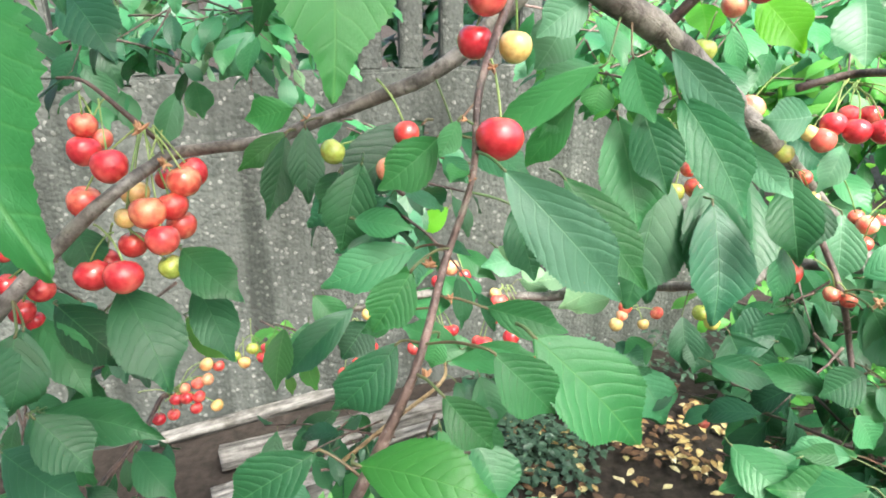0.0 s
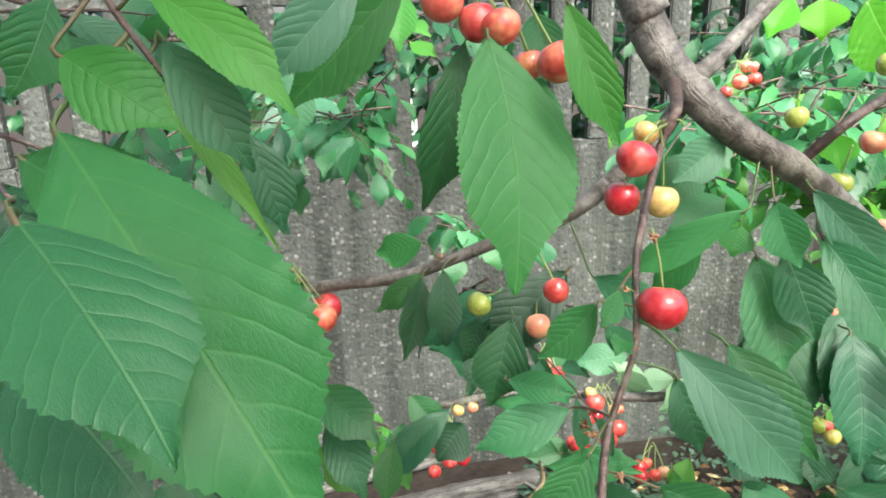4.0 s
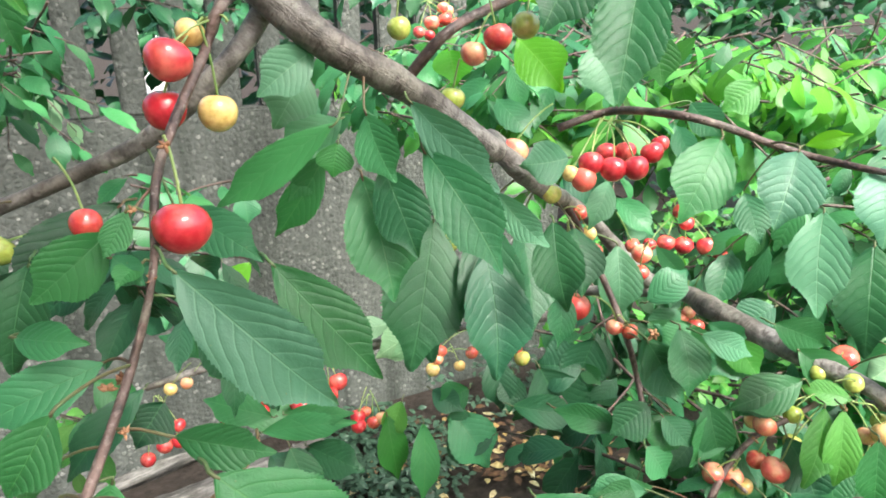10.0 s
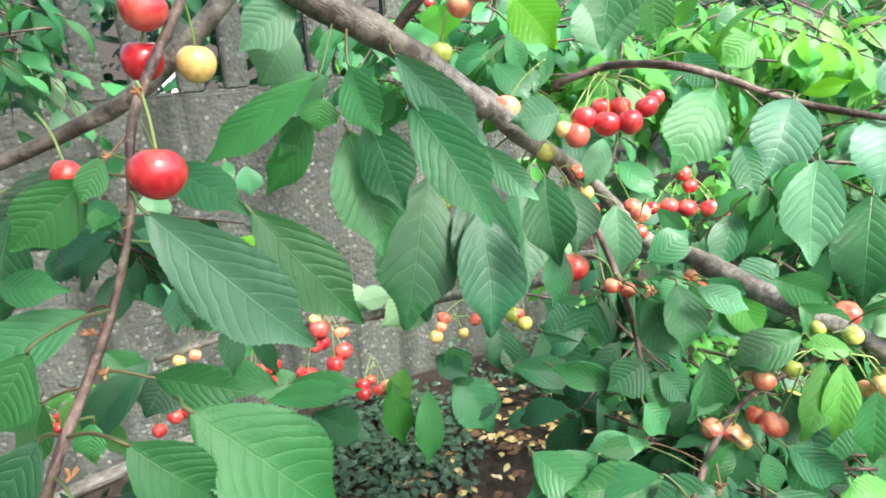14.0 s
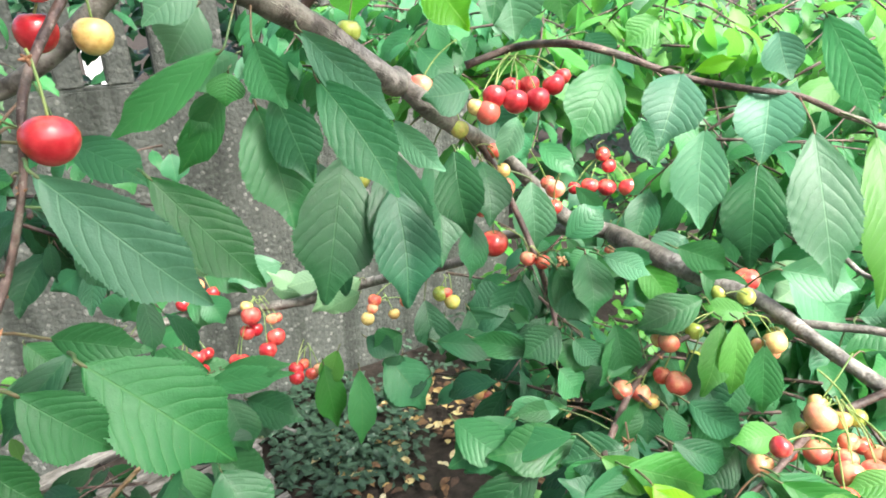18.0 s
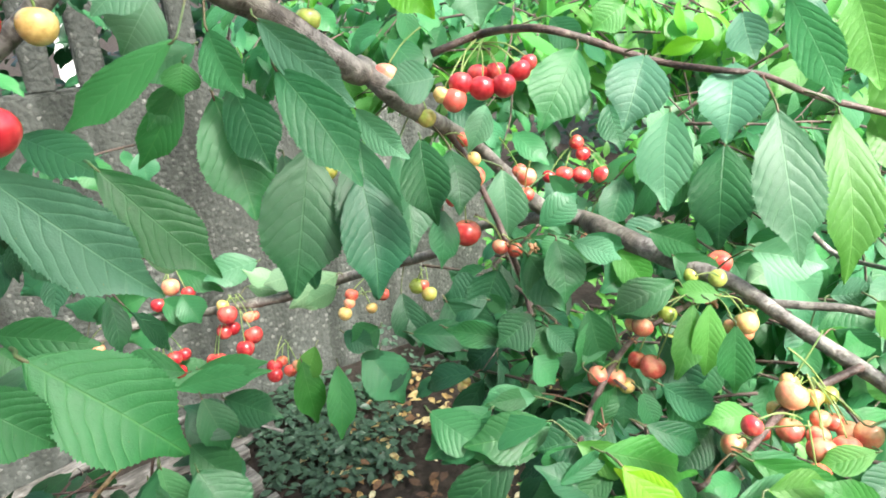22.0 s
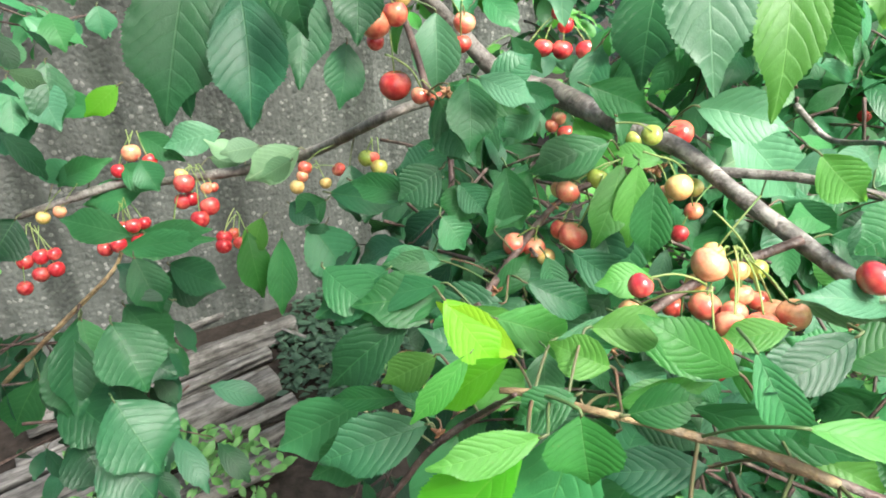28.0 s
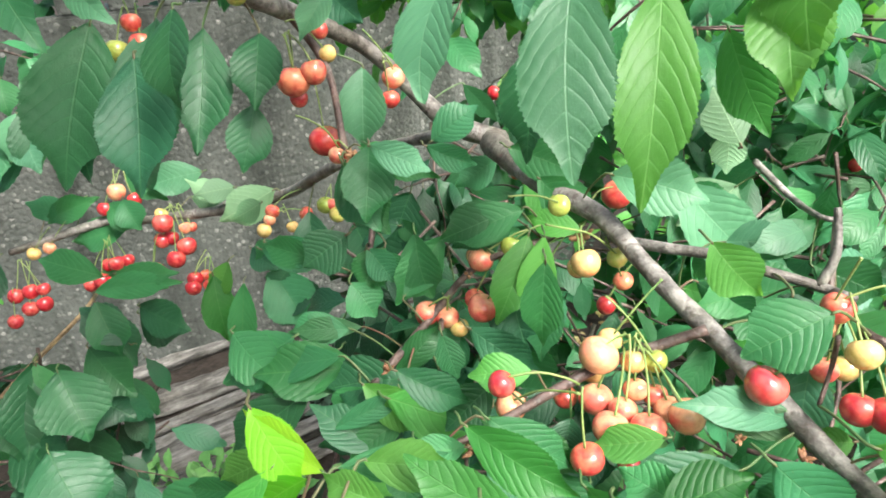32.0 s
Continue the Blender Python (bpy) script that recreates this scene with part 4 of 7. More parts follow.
leaf((0.133, 0.404, 1.463), (0.180, 0.387, 1.412), 0.026, (-0.36, -0.93, -0.01), "s")
leaf((0.114, 0.386, 1.432), (0.128, 0.364, 1.386), 0.030, (-0.36, -0.93, 0.06), "g")
leaf((0.139, 0.399, 1.437), (0.175, 0.365, 1.371), 0.035, (-0.15, -0.95, 0.27), "g")
leaf((0.092, 0.396, 1.444), (0.088, 0.393, 1.426), 0.020, (-0.08, -0.99, 0.13), "e")
leaf((0.099, 0.447, 1.449), (0.059, 0.427, 1.432), 0.027, (-0.18, -0.91, 0.38), "g")
leaf((0.087, 0.457, 1.425), (0.063, 0.438, 1.402), 0.019, (0.03, -1.00, 0.05), "e")
leaf((0.279, 0.671, 1.577), (0.309, 0.639, 1.508), 0.058, (-0.46, -0.86, 0.21), "v")
leaf((0.241, 0.669, 1.579), (0.235, 0.646, 1.544), 0.040, (-0.33, -0.93, 0.17), "v")
leaf((0.215, 0.667, 1.580), (0.187, 0.643, 1.546), 0.030, (-0.32, -0.93, 0.19), "v")
leaf((-0.157, 0.731, 1.144), (-0.119, 0.709, 1.103), 0.040, (0.13, -0.77, 0.63), "e")
leaf((-0.164, 0.721, 1.113), (-0.173, 0.694, 1.066), 0.031, (0.15, -0.74, 0.65), "g")
leaf((0.084, 0.410, 1.491), (0.053, 0.398, 1.469), 0.025, (0.06, -0.97, 0.23), "s")
leaf((0.080, 0.452, 1.477), (0.059, 0.438, 1.446), 0.035, (0.14, -0.99, 0.00), "s")
leaf((0.090, 0.384, 1.456), (0.026, 0.400, 1.412), 0.021, (0.20, -0.98, 0.07), "g")
leaf((0.087, 0.445, 1.427), (0.053, 0.445, 1.378), 0.023, (0.24, -0.97, 0.08), "e")
leaf((0.226, 0.418, 1.382), (0.226, 0.389, 1.331), 0.033, (-0.34, -0.92, -0.18), "d")
leaf((0.182, 0.399, 1.409), (0.207, 0.377, 1.380), 0.018, (-0.39, -0.91, 0.10), "s")
leaf((0.034, 0.222, 1.375), (0.076, 0.212, 1.332), 0.035, (0.14, -0.76, 0.63), "e")
leaf((0.018, 0.209, 1.375), (0.041, 0.208, 1.350), 0.022, (0.01, -0.93, 0.37), "g")
leaf((0.009, 0.387, 1.416), (0.050, 0.352, 1.396), 0.024, (0.19, -0.90, 0.39), "d")
leaf((0.415, 0.431, 1.279), (0.459, 0.419, 1.260), 0.029, (-0.66, -0.72, 0.22), "g")
leaf((0.326, 0.518, 1.322), (0.321, 0.497, 1.265), 0.037, (-0.32, -0.90, 0.30), "s")
leaf((0.306, 0.426, 1.282), (0.326, 0.409, 1.237), 0.032, (-0.33, -0.82, 0.46), "g")
leaf((0.317, 0.448, 1.285), (0.368, 0.419, 1.267), 0.022, (-0.41, -0.83, 0.38), "g")
leaf((0.347, 0.404, 1.237), (0.355, 0.392, 1.194), 0.029, (-0.45, -0.74, 0.50), "g")
leaf((0.417, 0.395, 1.250), (0.367, 0.401, 1.229), 0.028, (-0.56, -0.61, 0.56), "g")
leaf((0.420, 0.359, 1.247), (0.412, 0.347, 1.194), 0.024, (-0.41, -0.78, 0.47), "l")
leaf((0.541, 0.441, 1.237), (0.594, 0.418, 1.178), 0.047, (-0.52, -0.72, 0.46), "s")
leaf((0.246, 0.447, 1.222), (0.291, 0.419, 1.213), 0.020, (-0.32, -0.79, 0.52), "g")
leaf((0.193, 0.654, 1.123), (0.221, 0.626, 1.109), 0.027, (-0.12, -0.79, 0.61), "d")
leaf((0.145, 0.671, 1.089), (0.151, 0.650, 1.017), 0.037, (0.19, -0.81, 0.55), "e")
leaf((0.181, 0.644, 1.090), (0.171, 0.610, 1.017), 0.031, (-0.11, -0.82, 0.56), "e")
leaf((0.278, 0.633, 1.142), (0.266, 0.610, 1.110), 0.031, (-0.17, -0.76, 0.63), "d")
leaf((0.102, 0.816, 1.126), (0.143, 0.789, 1.125), 0.025, (-0.01, -0.82, 0.57), "p")
leaf((0.201, 0.720, 1.146), (0.161, 0.739, 1.121), 0.027, (-0.11, -0.88, 0.47), "p")
leaf((0.307, 0.371, 1.163), (0.225, 0.387, 1.151), 0.032, (-0.30, -0.62, 0.73), "g")
leaf((0.218, 0.414, 1.173), (0.251, 0.380, 1.150), 0.034, (-0.23, -0.63, 0.74), "d")
leaf((0.371, 0.389, 1.167), (0.361, 0.370, 1.145), 0.022, (-0.40, -0.61, 0.69), "g")
leaf((0.327, 0.411, 1.222), (0.335, 0.397, 1.207), 0.020, (-0.45, -0.77, 0.46), "g")
leaf((0.410, 0.321, 1.251), (0.406, 0.310, 1.204), 0.024, (-0.47, -0.68, 0.56), "g")
leaf((0.253, 0.569, 1.487), (0.278, 0.532, 1.448), 0.041, (-0.25, -0.94, 0.22), "v")
leaf((0.295, 0.499, 1.490), (0.293, 0.477, 1.443), 0.046, (-0.33, -0.94, 0.01), "s")
leaf((0.339, 0.506, 1.493), (0.343, 0.499, 1.452), 0.030, (-0.27, -0.96, 0.03), "e")
leaf((0.174, 0.480, 1.485), (0.173, 0.458, 1.463), 0.026, (-0.17, -0.96, 0.24), "v")
leaf((0.056, 0.684, 1.055), (0.115, 0.647, 1.037), 0.041, (-0.06, -0.90, 0.43), "d")
leaf((0.040, 0.626, 1.097), (0.055, 0.609, 1.040), 0.040, (0.23, -0.84, 0.49), "g")
leaf((0.035, 0.700, 1.089), (0.110, 0.677, 1.093), 0.028, (0.03, -0.91, 0.42), "g")
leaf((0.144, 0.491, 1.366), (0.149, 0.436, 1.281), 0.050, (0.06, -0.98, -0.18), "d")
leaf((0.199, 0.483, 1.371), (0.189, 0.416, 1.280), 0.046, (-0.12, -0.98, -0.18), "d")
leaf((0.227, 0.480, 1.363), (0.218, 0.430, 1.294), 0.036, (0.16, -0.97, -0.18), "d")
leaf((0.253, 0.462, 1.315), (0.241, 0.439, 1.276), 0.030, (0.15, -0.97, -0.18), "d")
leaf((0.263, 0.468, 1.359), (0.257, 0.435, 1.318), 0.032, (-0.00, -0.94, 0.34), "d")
leaf((0.007, 0.869, 1.210), (-0.036, 0.858, 1.178), 0.031, (0.26, -0.94, 0.21), "v")
leaf((0.292, 0.214, 1.228), (0.262, 0.235, 1.247), 0.020, (-0.44, -0.81, 0.38), "y")
leaf((0.286, 0.209, 1.231), (0.257, 0.218, 1.202), 0.017, (-0.33, -0.62, 0.71), "v")
leaf((0.504, 0.232, 1.201), (0.445, 0.237, 1.216), 0.019, (-0.53, -0.49, 0.69), "s")
leaf((0.018, 0.627, 1.045), (0.067, 0.588, 1.003), 0.047, (0.19, -0.84, 0.51), "d")
leaf((-0.086, 0.636, 0.967), (-0.127, 0.630, 0.902), 0.043, (0.28, -0.75, 0.59), "e")
leaf((0.016, 0.689, 1.048), (0.047, 0.655, 0.996), 0.043, (0.26, -0.73, 0.63), "d")
leaf((0.008, 0.702, 1.069), (0.113, 0.673, 1.083), 0.031, (0.15, -0.81, 0.56), "g")
leaf((-0.060, 0.804, 1.237), (-0.036, 0.766, 1.189), 0.043, (0.15, -0.97, 0.18), "s")
leaf((-0.089, 0.814, 1.241), (-0.086, 0.766, 1.178), 0.034, (0.36, -0.85, 0.39), "g")
leaf((0.008, 0.864, 1.302), (0.010, 0.855, 1.266), 0.033, (0.29, -0.94, 0.17), "g")
leaf((-0.089, 0.853, 1.103), (-0.013, 0.839, 1.130), 0.033, (0.27, -0.83, 0.49), "g")
leaf((-0.003, 0.830, 1.123), (0.038, 0.810, 1.093), 0.035, (0.06, -0.92, 0.38), "g")
leaf((0.018, 0.859, 1.152), (0.072, 0.825, 1.121), 0.031, (0.14, -0.95, 0.26), "g")
leaf((0.274, 0.155, 1.238), (0.236, 0.154, 1.183), 0.030, (-0.36, -0.52, 0.77), "v")
leaf((0.301, 0.168, 1.234), (0.273, 0.156, 1.158), 0.038, (-0.24, -0.67, 0.70), "e")
leaf((0.338, 0.185, 1.180), (0.312, 0.174, 1.146), 0.024, (-0.53, -0.44, 0.72), "g")
leaf((0.323, 0.130, 1.207), (0.303, 0.119, 1.166), 0.036, (-0.45, -0.49, 0.75), "g")
leaf((0.345, 0.117, 1.208), (0.335, 0.102, 1.173), 0.027, (-0.65, -0.30, 0.69), "d")
leaf((0.360, 0.104, 1.222), (0.354, 0.092, 1.189), 0.021, (-0.72, -0.24, 0.66), "d")
leaf((0.364, 0.107, 1.233), (0.373, 0.060, 1.192), 0.032, (-0.68, -0.35, 0.64), "g")
leaf((0.410, 0.090, 1.193), (0.410, 0.065, 1.163), 0.023, (-0.81, -0.20, 0.55), "e")
leaf((0.541, 0.135, 1.228), (0.479, 0.169, 1.212), 0.034, (-0.73, -0.34, 0.59), "e")
leaf((0.528, 0.089, 1.158), (0.564, 0.066, 1.184), 0.038, (-0.71, -0.25, 0.66), "g")
leaf((0.560, 0.141, 1.243), (0.611, 0.110, 1.272), 0.032, (-0.79, -0.32, 0.52), "g")
leaf((0.482, 0.076, 1.224), (0.519, 0.062, 1.264), 0.053, (-0.76, -0.27, 0.59), "s")
leaf((0.542, 0.141, 1.307), (0.584, 0.117, 1.336), 0.026, (-0.83, -0.40, 0.38), "v")
leaf((0.311, 0.156, 1.241), (0.336, 0.150, 1.248), 0.015, (-0.50, -0.70, 0.51), "e")
leaf((0.250, 0.265, 1.173), (0.212, 0.287, 1.162), 0.013, (-0.14, -0.72, 0.68), "e")
leaf((0.244, 0.259, 1.160), (0.196, 0.274, 1.121), 0.027, (-0.08, -0.77, 0.63), "g")
leaf((0.270, 0.370, 1.150), (0.211, 0.372, 1.101), 0.036, (-0.11, -0.82, 0.57), "d")
leaf((0, 0.286, 1.428), (0.011, 0.279, 1.418), 0.011, (0.17, -0.96, 0.23), "g")
leaf((-0.002, 0.244, 1.362), (-0.005, 0.241, 1.349), 0.011, (0.01, -0.87, 0.48), "g")
leaf((-0.021, 0.257, 1.365), (-0.035, 0.253, 1.359), 0.010, (0.29, -0.9, 0.33), "g")
leaf((-0.221, 0.31, 1.329), (-0.223, 0.285, 1.291), 0.028, (0.69, -0.63, 0.36), "d")
leaf((0.225, 0.382, 1.535), (0.195, 0.368, 1.499), 0.037, (-0.54, -0.83, 0.06), "g")
leaf((0.244, 0.363, 1.529), (0.22, 0.332, 1.465), 0.036, (-0.48, -0.87, 0.01), "g")
leaf((-0.194, 0.197, 1.504), (-0.184, 0.188, 1.459), 0.035, (0.85, -0.52, 0.11), "d")
leaf((0.287, 0.417, 1.216), (0.244, 0.445, 1.222), 0.021, (-0.36, -0.88, 0.32), "g")
leaf((0.262, 0.397, 1.175), (0.208, 0.399, 1.142), 0.039, (-0.29, -0.65, 0.7), "g")
leaf((0.292, 0.403, 1.179), (0.257, 0.407, 1.171), 0.019, (-0.32, -0.63, 0.7), "g")
leaf((0.231, 0.641, 1.127), (0.197, 0.641, 1.112), 0.036, (-0.07, -0.94, 0.34), "g")
leaf((0.211, 0.642, 1.101), (0.243, 0.609, 1.046), 0.054, (-0.08, -0.82, 0.57), "g")
leaf((0.163, 0.675, 1.101), (0.144, 0.666, 1.062), 0.029, (-0.22, -0.79, 0.57), "l")
leaf((0.143, 0.799, 1.123), (0.099, 0.82, 1.149), 0.026, (0.07, -0.87, 0.48), "p")
leaf((-0.051, 0.852, 1.101), (-0.119, 0.876, 1.119), 0.033, (0.27, -0.8, 0.53), "g")
leaf((0.345, 0.612, 1.156), (0.362, 0.597, 1.136), 0.020, (-0.48, -0.82, 0.32), "g")
leaf((0.019, 0.826, 1.095), (-0.058, 0.836, 1.074), 0.043, (0.11, -0.81, 0.57), "g")
leaf((0.302, 0.62, 1.154), (0.329, 0.592, 1.083), 0.067, (-0.33, -0.82, 0.47), "d")
leaf((0.259, 0.643, 1.162), (0.261, 0.619, 1.108), 0.037, (-0.03, -0.88, 0.48), "d")
leaf((0.36, 0.614, 1.183), (0.336, 0.607, 1.129), 0.049, (-0.27, -0.87, 0.42), "d")
leaf((0.228, 0.636, 1.103), (0.213, 0.634, 1.08), 0.031, (-0.01, -0.9, 0.43), "g")
leaf((0.622, 0.117, 1.271), (0.555, 0.139, 1.25), 0.030, (-0.86, -0.21, 0.46), "g")
leaf((0.537, 0.073, 1.281), (0.479, 0.073, 1.226), 0.044, (-0.87, -0.22, 0.45), "e")
leaf((0.513, 0.042, 1.234), (0.469, 0.063, 1.202), 0.038, (-0.81, -0.13, 0.58), "d")
leaf((0.605, 0.119, 1.338), (0.535, 0.138, 1.31), 0.019, (-0.89, -0.43, 0.16), "l")
leaf((0.293, 0.362, 1.178), (0.23, 0.404, 1.15), 0.025, (-0.18, -0.72, 0.66), "g")
leaf((0.228, 0.305, 1.14), (0.177, 0.315, 1.109), 0.037, (0, -0.87, 0.49), "g")
leaf((0.264, 0.256, 1.163), (0.242, 0.275, 1.181), 0.009, (-0.19, -0.74, 0.65), "g")
leaf((0.513, 0.234, 1.257), (0.477, 0.24, 1.235), 0.033, (-0.74, -0.42, 0.52), "g")
leaf((0.46, 0.252, 1.202), (0.514, 0.222, 1.202), 0.018, (-0.62, -0.49, 0.61), "p")
leaf((0.602, 0.462, 1.22), (0.555, 0.461, 1.191), 0.057, (-0.68, -0.57, 0.46), "p")
leaf((0.369, 0.137, 1.228), (0.389, 0.121, 1.22), 0.016, (-0.58, -0.45, 0.68), "l")
leaf((0.349, 0.157, 1.206), (0.309, 0.17, 1.2), 0.019, (-0.48, -0.66, 0.58), "d")
leaf((0.361, 0.161, 1.219), (0.381, 0.153, 1.235), 0.014, (-0.6, -0.45, 0.66), "g")
leaf((0.417, 0.101, 1.217), (0.435, 0.079, 1.21), 0.016, (-0.79, -0.37, 0.49), "g")
leaf((0.381, 0.337, 1.143), (0.349, 0.343, 1.115), 0.030, (-0.39, -0.71, 0.59), "l")
leaf((0.308, 0.349, 1.161), (0.286, 0.354, 1.133), 0.028, (-0.19, -0.84, 0.51), "g")
leaf((0.612, 0.172, 1.188), (0.628, 0.146, 1.164), 0.028, (-0.72, -0.39, 0.57), "g")
leaf((0.646, 0.194, 1.25), (0.66, 0.164, 1.231), 0.016, (-0.74, -0.43, 0.51), "g")
leaf((0.561, 0.154, 1.186), (0.582, 0.109, 1.148), 0.044, (-0.68, -0.37, 0.63), "g")
leaf((0.864, 0.247, 1.246), (0.763, 0.279, 1.229), 0.032, (-0.85, -0.3, 0.4), "l")
leaf((0.605, 0.274, 1.246), (0.647, 0.248, 1.239), 0.017, (-0.82, -0.53, 0.22), "l")
leaf((0.324, 0.185, 1.222), (0.352, 0.162, 1.208), 0.017, (-0.61, -0.65, 0.45), "d")
leaf((0.396, 0.116, 1.22), (0.415, 0.099, 1.204), 0.016, (-0.73, -0.4, 0.55), "g")
leaf((-0.014, 0.559, 1.061), (-0.019, 0.525, 0.989), 0.047, (0.22, -0.79, 0.57), "g")
leaf((-0.002, 0.568, 1.07), (0.003, 0.548, 1.022), 0.039, (0.26, -0.8, 0.53), "g")
leaf((-0.045, 0.81, 1.255), (-0.038, 0.77, 1.187), 0.048, (0.2, -0.95, 0.24), "g")
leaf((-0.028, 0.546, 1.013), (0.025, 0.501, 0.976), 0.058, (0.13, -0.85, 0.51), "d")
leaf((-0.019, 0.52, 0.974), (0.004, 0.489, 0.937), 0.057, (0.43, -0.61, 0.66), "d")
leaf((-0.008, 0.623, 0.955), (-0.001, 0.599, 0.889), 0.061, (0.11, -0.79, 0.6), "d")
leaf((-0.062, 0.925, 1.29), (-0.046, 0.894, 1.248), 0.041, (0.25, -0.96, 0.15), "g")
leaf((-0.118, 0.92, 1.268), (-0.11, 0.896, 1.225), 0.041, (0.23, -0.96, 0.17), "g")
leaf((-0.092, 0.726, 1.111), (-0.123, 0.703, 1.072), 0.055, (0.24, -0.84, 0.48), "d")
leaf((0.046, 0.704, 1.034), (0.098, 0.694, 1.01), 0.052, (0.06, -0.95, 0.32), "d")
leaf((-0.04, 0.852, 1.125), (-0.084, 0.844, 1.099), 0.028, (0.19, -0.87, 0.46), "g")
leaf((0.023, 0.812, 1.133), (0.04, 0.797, 1.097), 0.037, (0.16, -0.93, 0.33), "g")
leaf((0.495, 0.317, 1.229), (0.527, 0.3, 1.209), 0.022, (-0.66, -0.68, 0.32), "g")
leaf((0.413, 0.599, 1.284), (0.441, 0.588, 1.251), 0.020, (-0.41, -0.9, 0.13), "g")
leaf((0.439, 0.585, 1.218), (0.399, 0.582, 1.196), 0.031, (-0.3, -0.85, 0.42), "g")
leaf((0.531, 0.329, 1.232), (0.576, 0.335, 1.249), 0.020, (-0.62, -0.68, 0.39), "g")
leaf((0.576, 0.442, 1.272), (0.574, 0.434, 1.242), 0.024, (-0.51, -0.8, 0.31), "p")
leaf((0.571, 0.325, 1.225), (0.605, 0.306, 1.212), 0.029, (-0.7, -0.62, 0.34), "g")
leaf((0.299, 0.574, 1.377), (0.33, 0.556, 1.348), 0.035, (-0.12, -0.99, 0.1), "d")
leaf((0.288, 0.4, 1.158), (0.22, 0.399, 1.135), 0.030, (0.03, -0.87, 0.49), "g")
leaf((0.306, 0.399, 1.174), (0.257, 0.399, 1.177), 0.016, (-0.07, -0.93, 0.36), "g")
leaf((0.325, 0.364, 1.159), (0.357, 0.377, 1.183), 0.019, (-0.06, -0.89, 0.45), "g")
leaf((0.366, 0.406, 1.232), (0.33, 0.394, 1.191), 0.027, (-0.06, -0.92, 0.37), "g")
leaf((0.3, 0.193, 1.249), (0.339, 0.192, 1.25), 0.013, (-0.24, -0.51, 0.82), "g")
leaf((0.361, 0.259, 1.205), (0.41, 0.244, 1.174), 0.021, (-0.23, -0.57, 0.78), "e")
leaf((0.362, 0.25, 1.181), (0.386, 0.238, 1.163), 0.022, (-0.21, -0.57, 0.79), "g")
leaf((0.304, 0.344, 1.169), (0.341, 0.324, 1.144), 0.024, (-0.27, -0.82, 0.5), "l")
leaf((0.284, 0.331, 1.148), (0.33, 0.338, 1.161), 0.014, (-0.08, -0.85, 0.53), "g")
leaf((0.406, 0.406, 1.242), (0.37, 0.398, 1.226), 0.026, (-0.27, -0.88, 0.39), "g")
leaf((0.413, 0.368, 1.245), (0.388, 0.349, 1.196), 0.026, (-0.14, -0.9, 0.42), "l")
leaf((0.427, 0.366, 1.211), (0.415, 0.344, 1.168), 0.027, (-0.56, -0.64, 0.52), "g")
leaf((0.341, 0.427, 1.288), (0.318, 0.426, 1.275), 0.022, (-0.24, -0.85, 0.47), "g")
leaf((0.307, 0.439, 1.276), (0.331, 0.41, 1.235), 0.031, (-0.22, -0.91, 0.34), "g")
leaf((0.354, 0.429, 1.271), (0.321, 0.444, 1.284), 0.022, (-0.13, -0.9, 0.42), "g")
leaf((0.231, 0.502, 1.192), (0.287, 0.488, 1.18), 0.028, (0.04, -0.82, 0.58), "g")
leaf((0.316, 0.413, 1.225), (0.331, 0.396, 1.207), 0.021, (-0.3, -0.88, 0.36), "g")
leaf((0.302, 0.408, 1.204), (0.316, 0.4, 1.18), 0.027, (-0.02, -0.83, 0.56), "g")
leaf((0.409, 0.24, 1.171), (0.397, 0.236, 1.163), 0.019, (-0.42, -0.56, 0.72), "g")
leaf((0.328, 0.332, 1.149), (0.292, 0.322, 1.131), 0.020, (-0.13, -0.73, 0.67), "g")
leaf((0.413, 0.28, 1.178), (0.407, 0.27, 1.164), 0.018, (-0.28, -0.71, 0.64), "d")
leaf((0.265, 0.233, 1.249), (0.284, 0.214, 1.222), 0.021, (-0.24, -0.78, 0.58), "y")
leaf((-0.058, 0.807, 1.249), (-0.067, 0.776, 1.201), 0.038, (0.53, -0.83, 0.17), "s")
leaf((0.565, 0.438, 1.446), (0.542, 0.434, 1.426), 0.027, (-0.79, -0.57, 0.15), "s")
leaf((0.434, 0.508, 1.45), (0.405, 0.512, 1.429), 0.029, (-0.6, -0.77, 0.2), "l")
leaf((0.57, 0.414, 1.27), (0.557, 0.436, 1.305), 0.033, (-0.38, -0.85, 0.36), "p")
leaf((0.555, 0.484, 1.206), (0.603, 0.464, 1.194), 0.044, (-0.54, -0.81, 0.22), "g")
leaf((0.631, 0.346, 1.198), (0.595, 0.344, 1.201), 0.038, (-0.63, -0.6, 0.49), "s")
leaf((0.846, 0.659, 1.245), (0.744, 0.634, 1.226), 0.039, (-0.63, -0.71, 0.3), "s")
leaf((0.408, 0.169, 1.232), (0.44, 0.168, 1.243), 0.022, (-0.52, -0.45, 0.73), "e")
leaf((0.394, 0.247, 1.175), (0.408, 0.229, 1.156), 0.024, (-0.25, -0.61, 0.75), "g")
leaf((0.464, 0.236, 1.214), (0.497, 0.229, 1.21), 0.018, (-0.57, -0.71, 0.4), "p")
leaf((0.569, 0.301, 1.207), (0.525, 0.299, 1.196), 0.040, (-0.57, -0.68, 0.45), "d")
leaf((0.272, 0.217, 1.231), (0.244, 0.212, 1.203), 0.013, (0.18, -0.76, 0.62), "l")
leaf((0.31, 0.186, 1.257), (0.34, 0.18, 1.256), 0.017, (-0.2, -0.84, 0.51), "l")
leaf((0.363, 0.249, 1.213), (0.401, 0.242, 1.183), 0.021, (-0.17, -0.6, 0.77), "g")
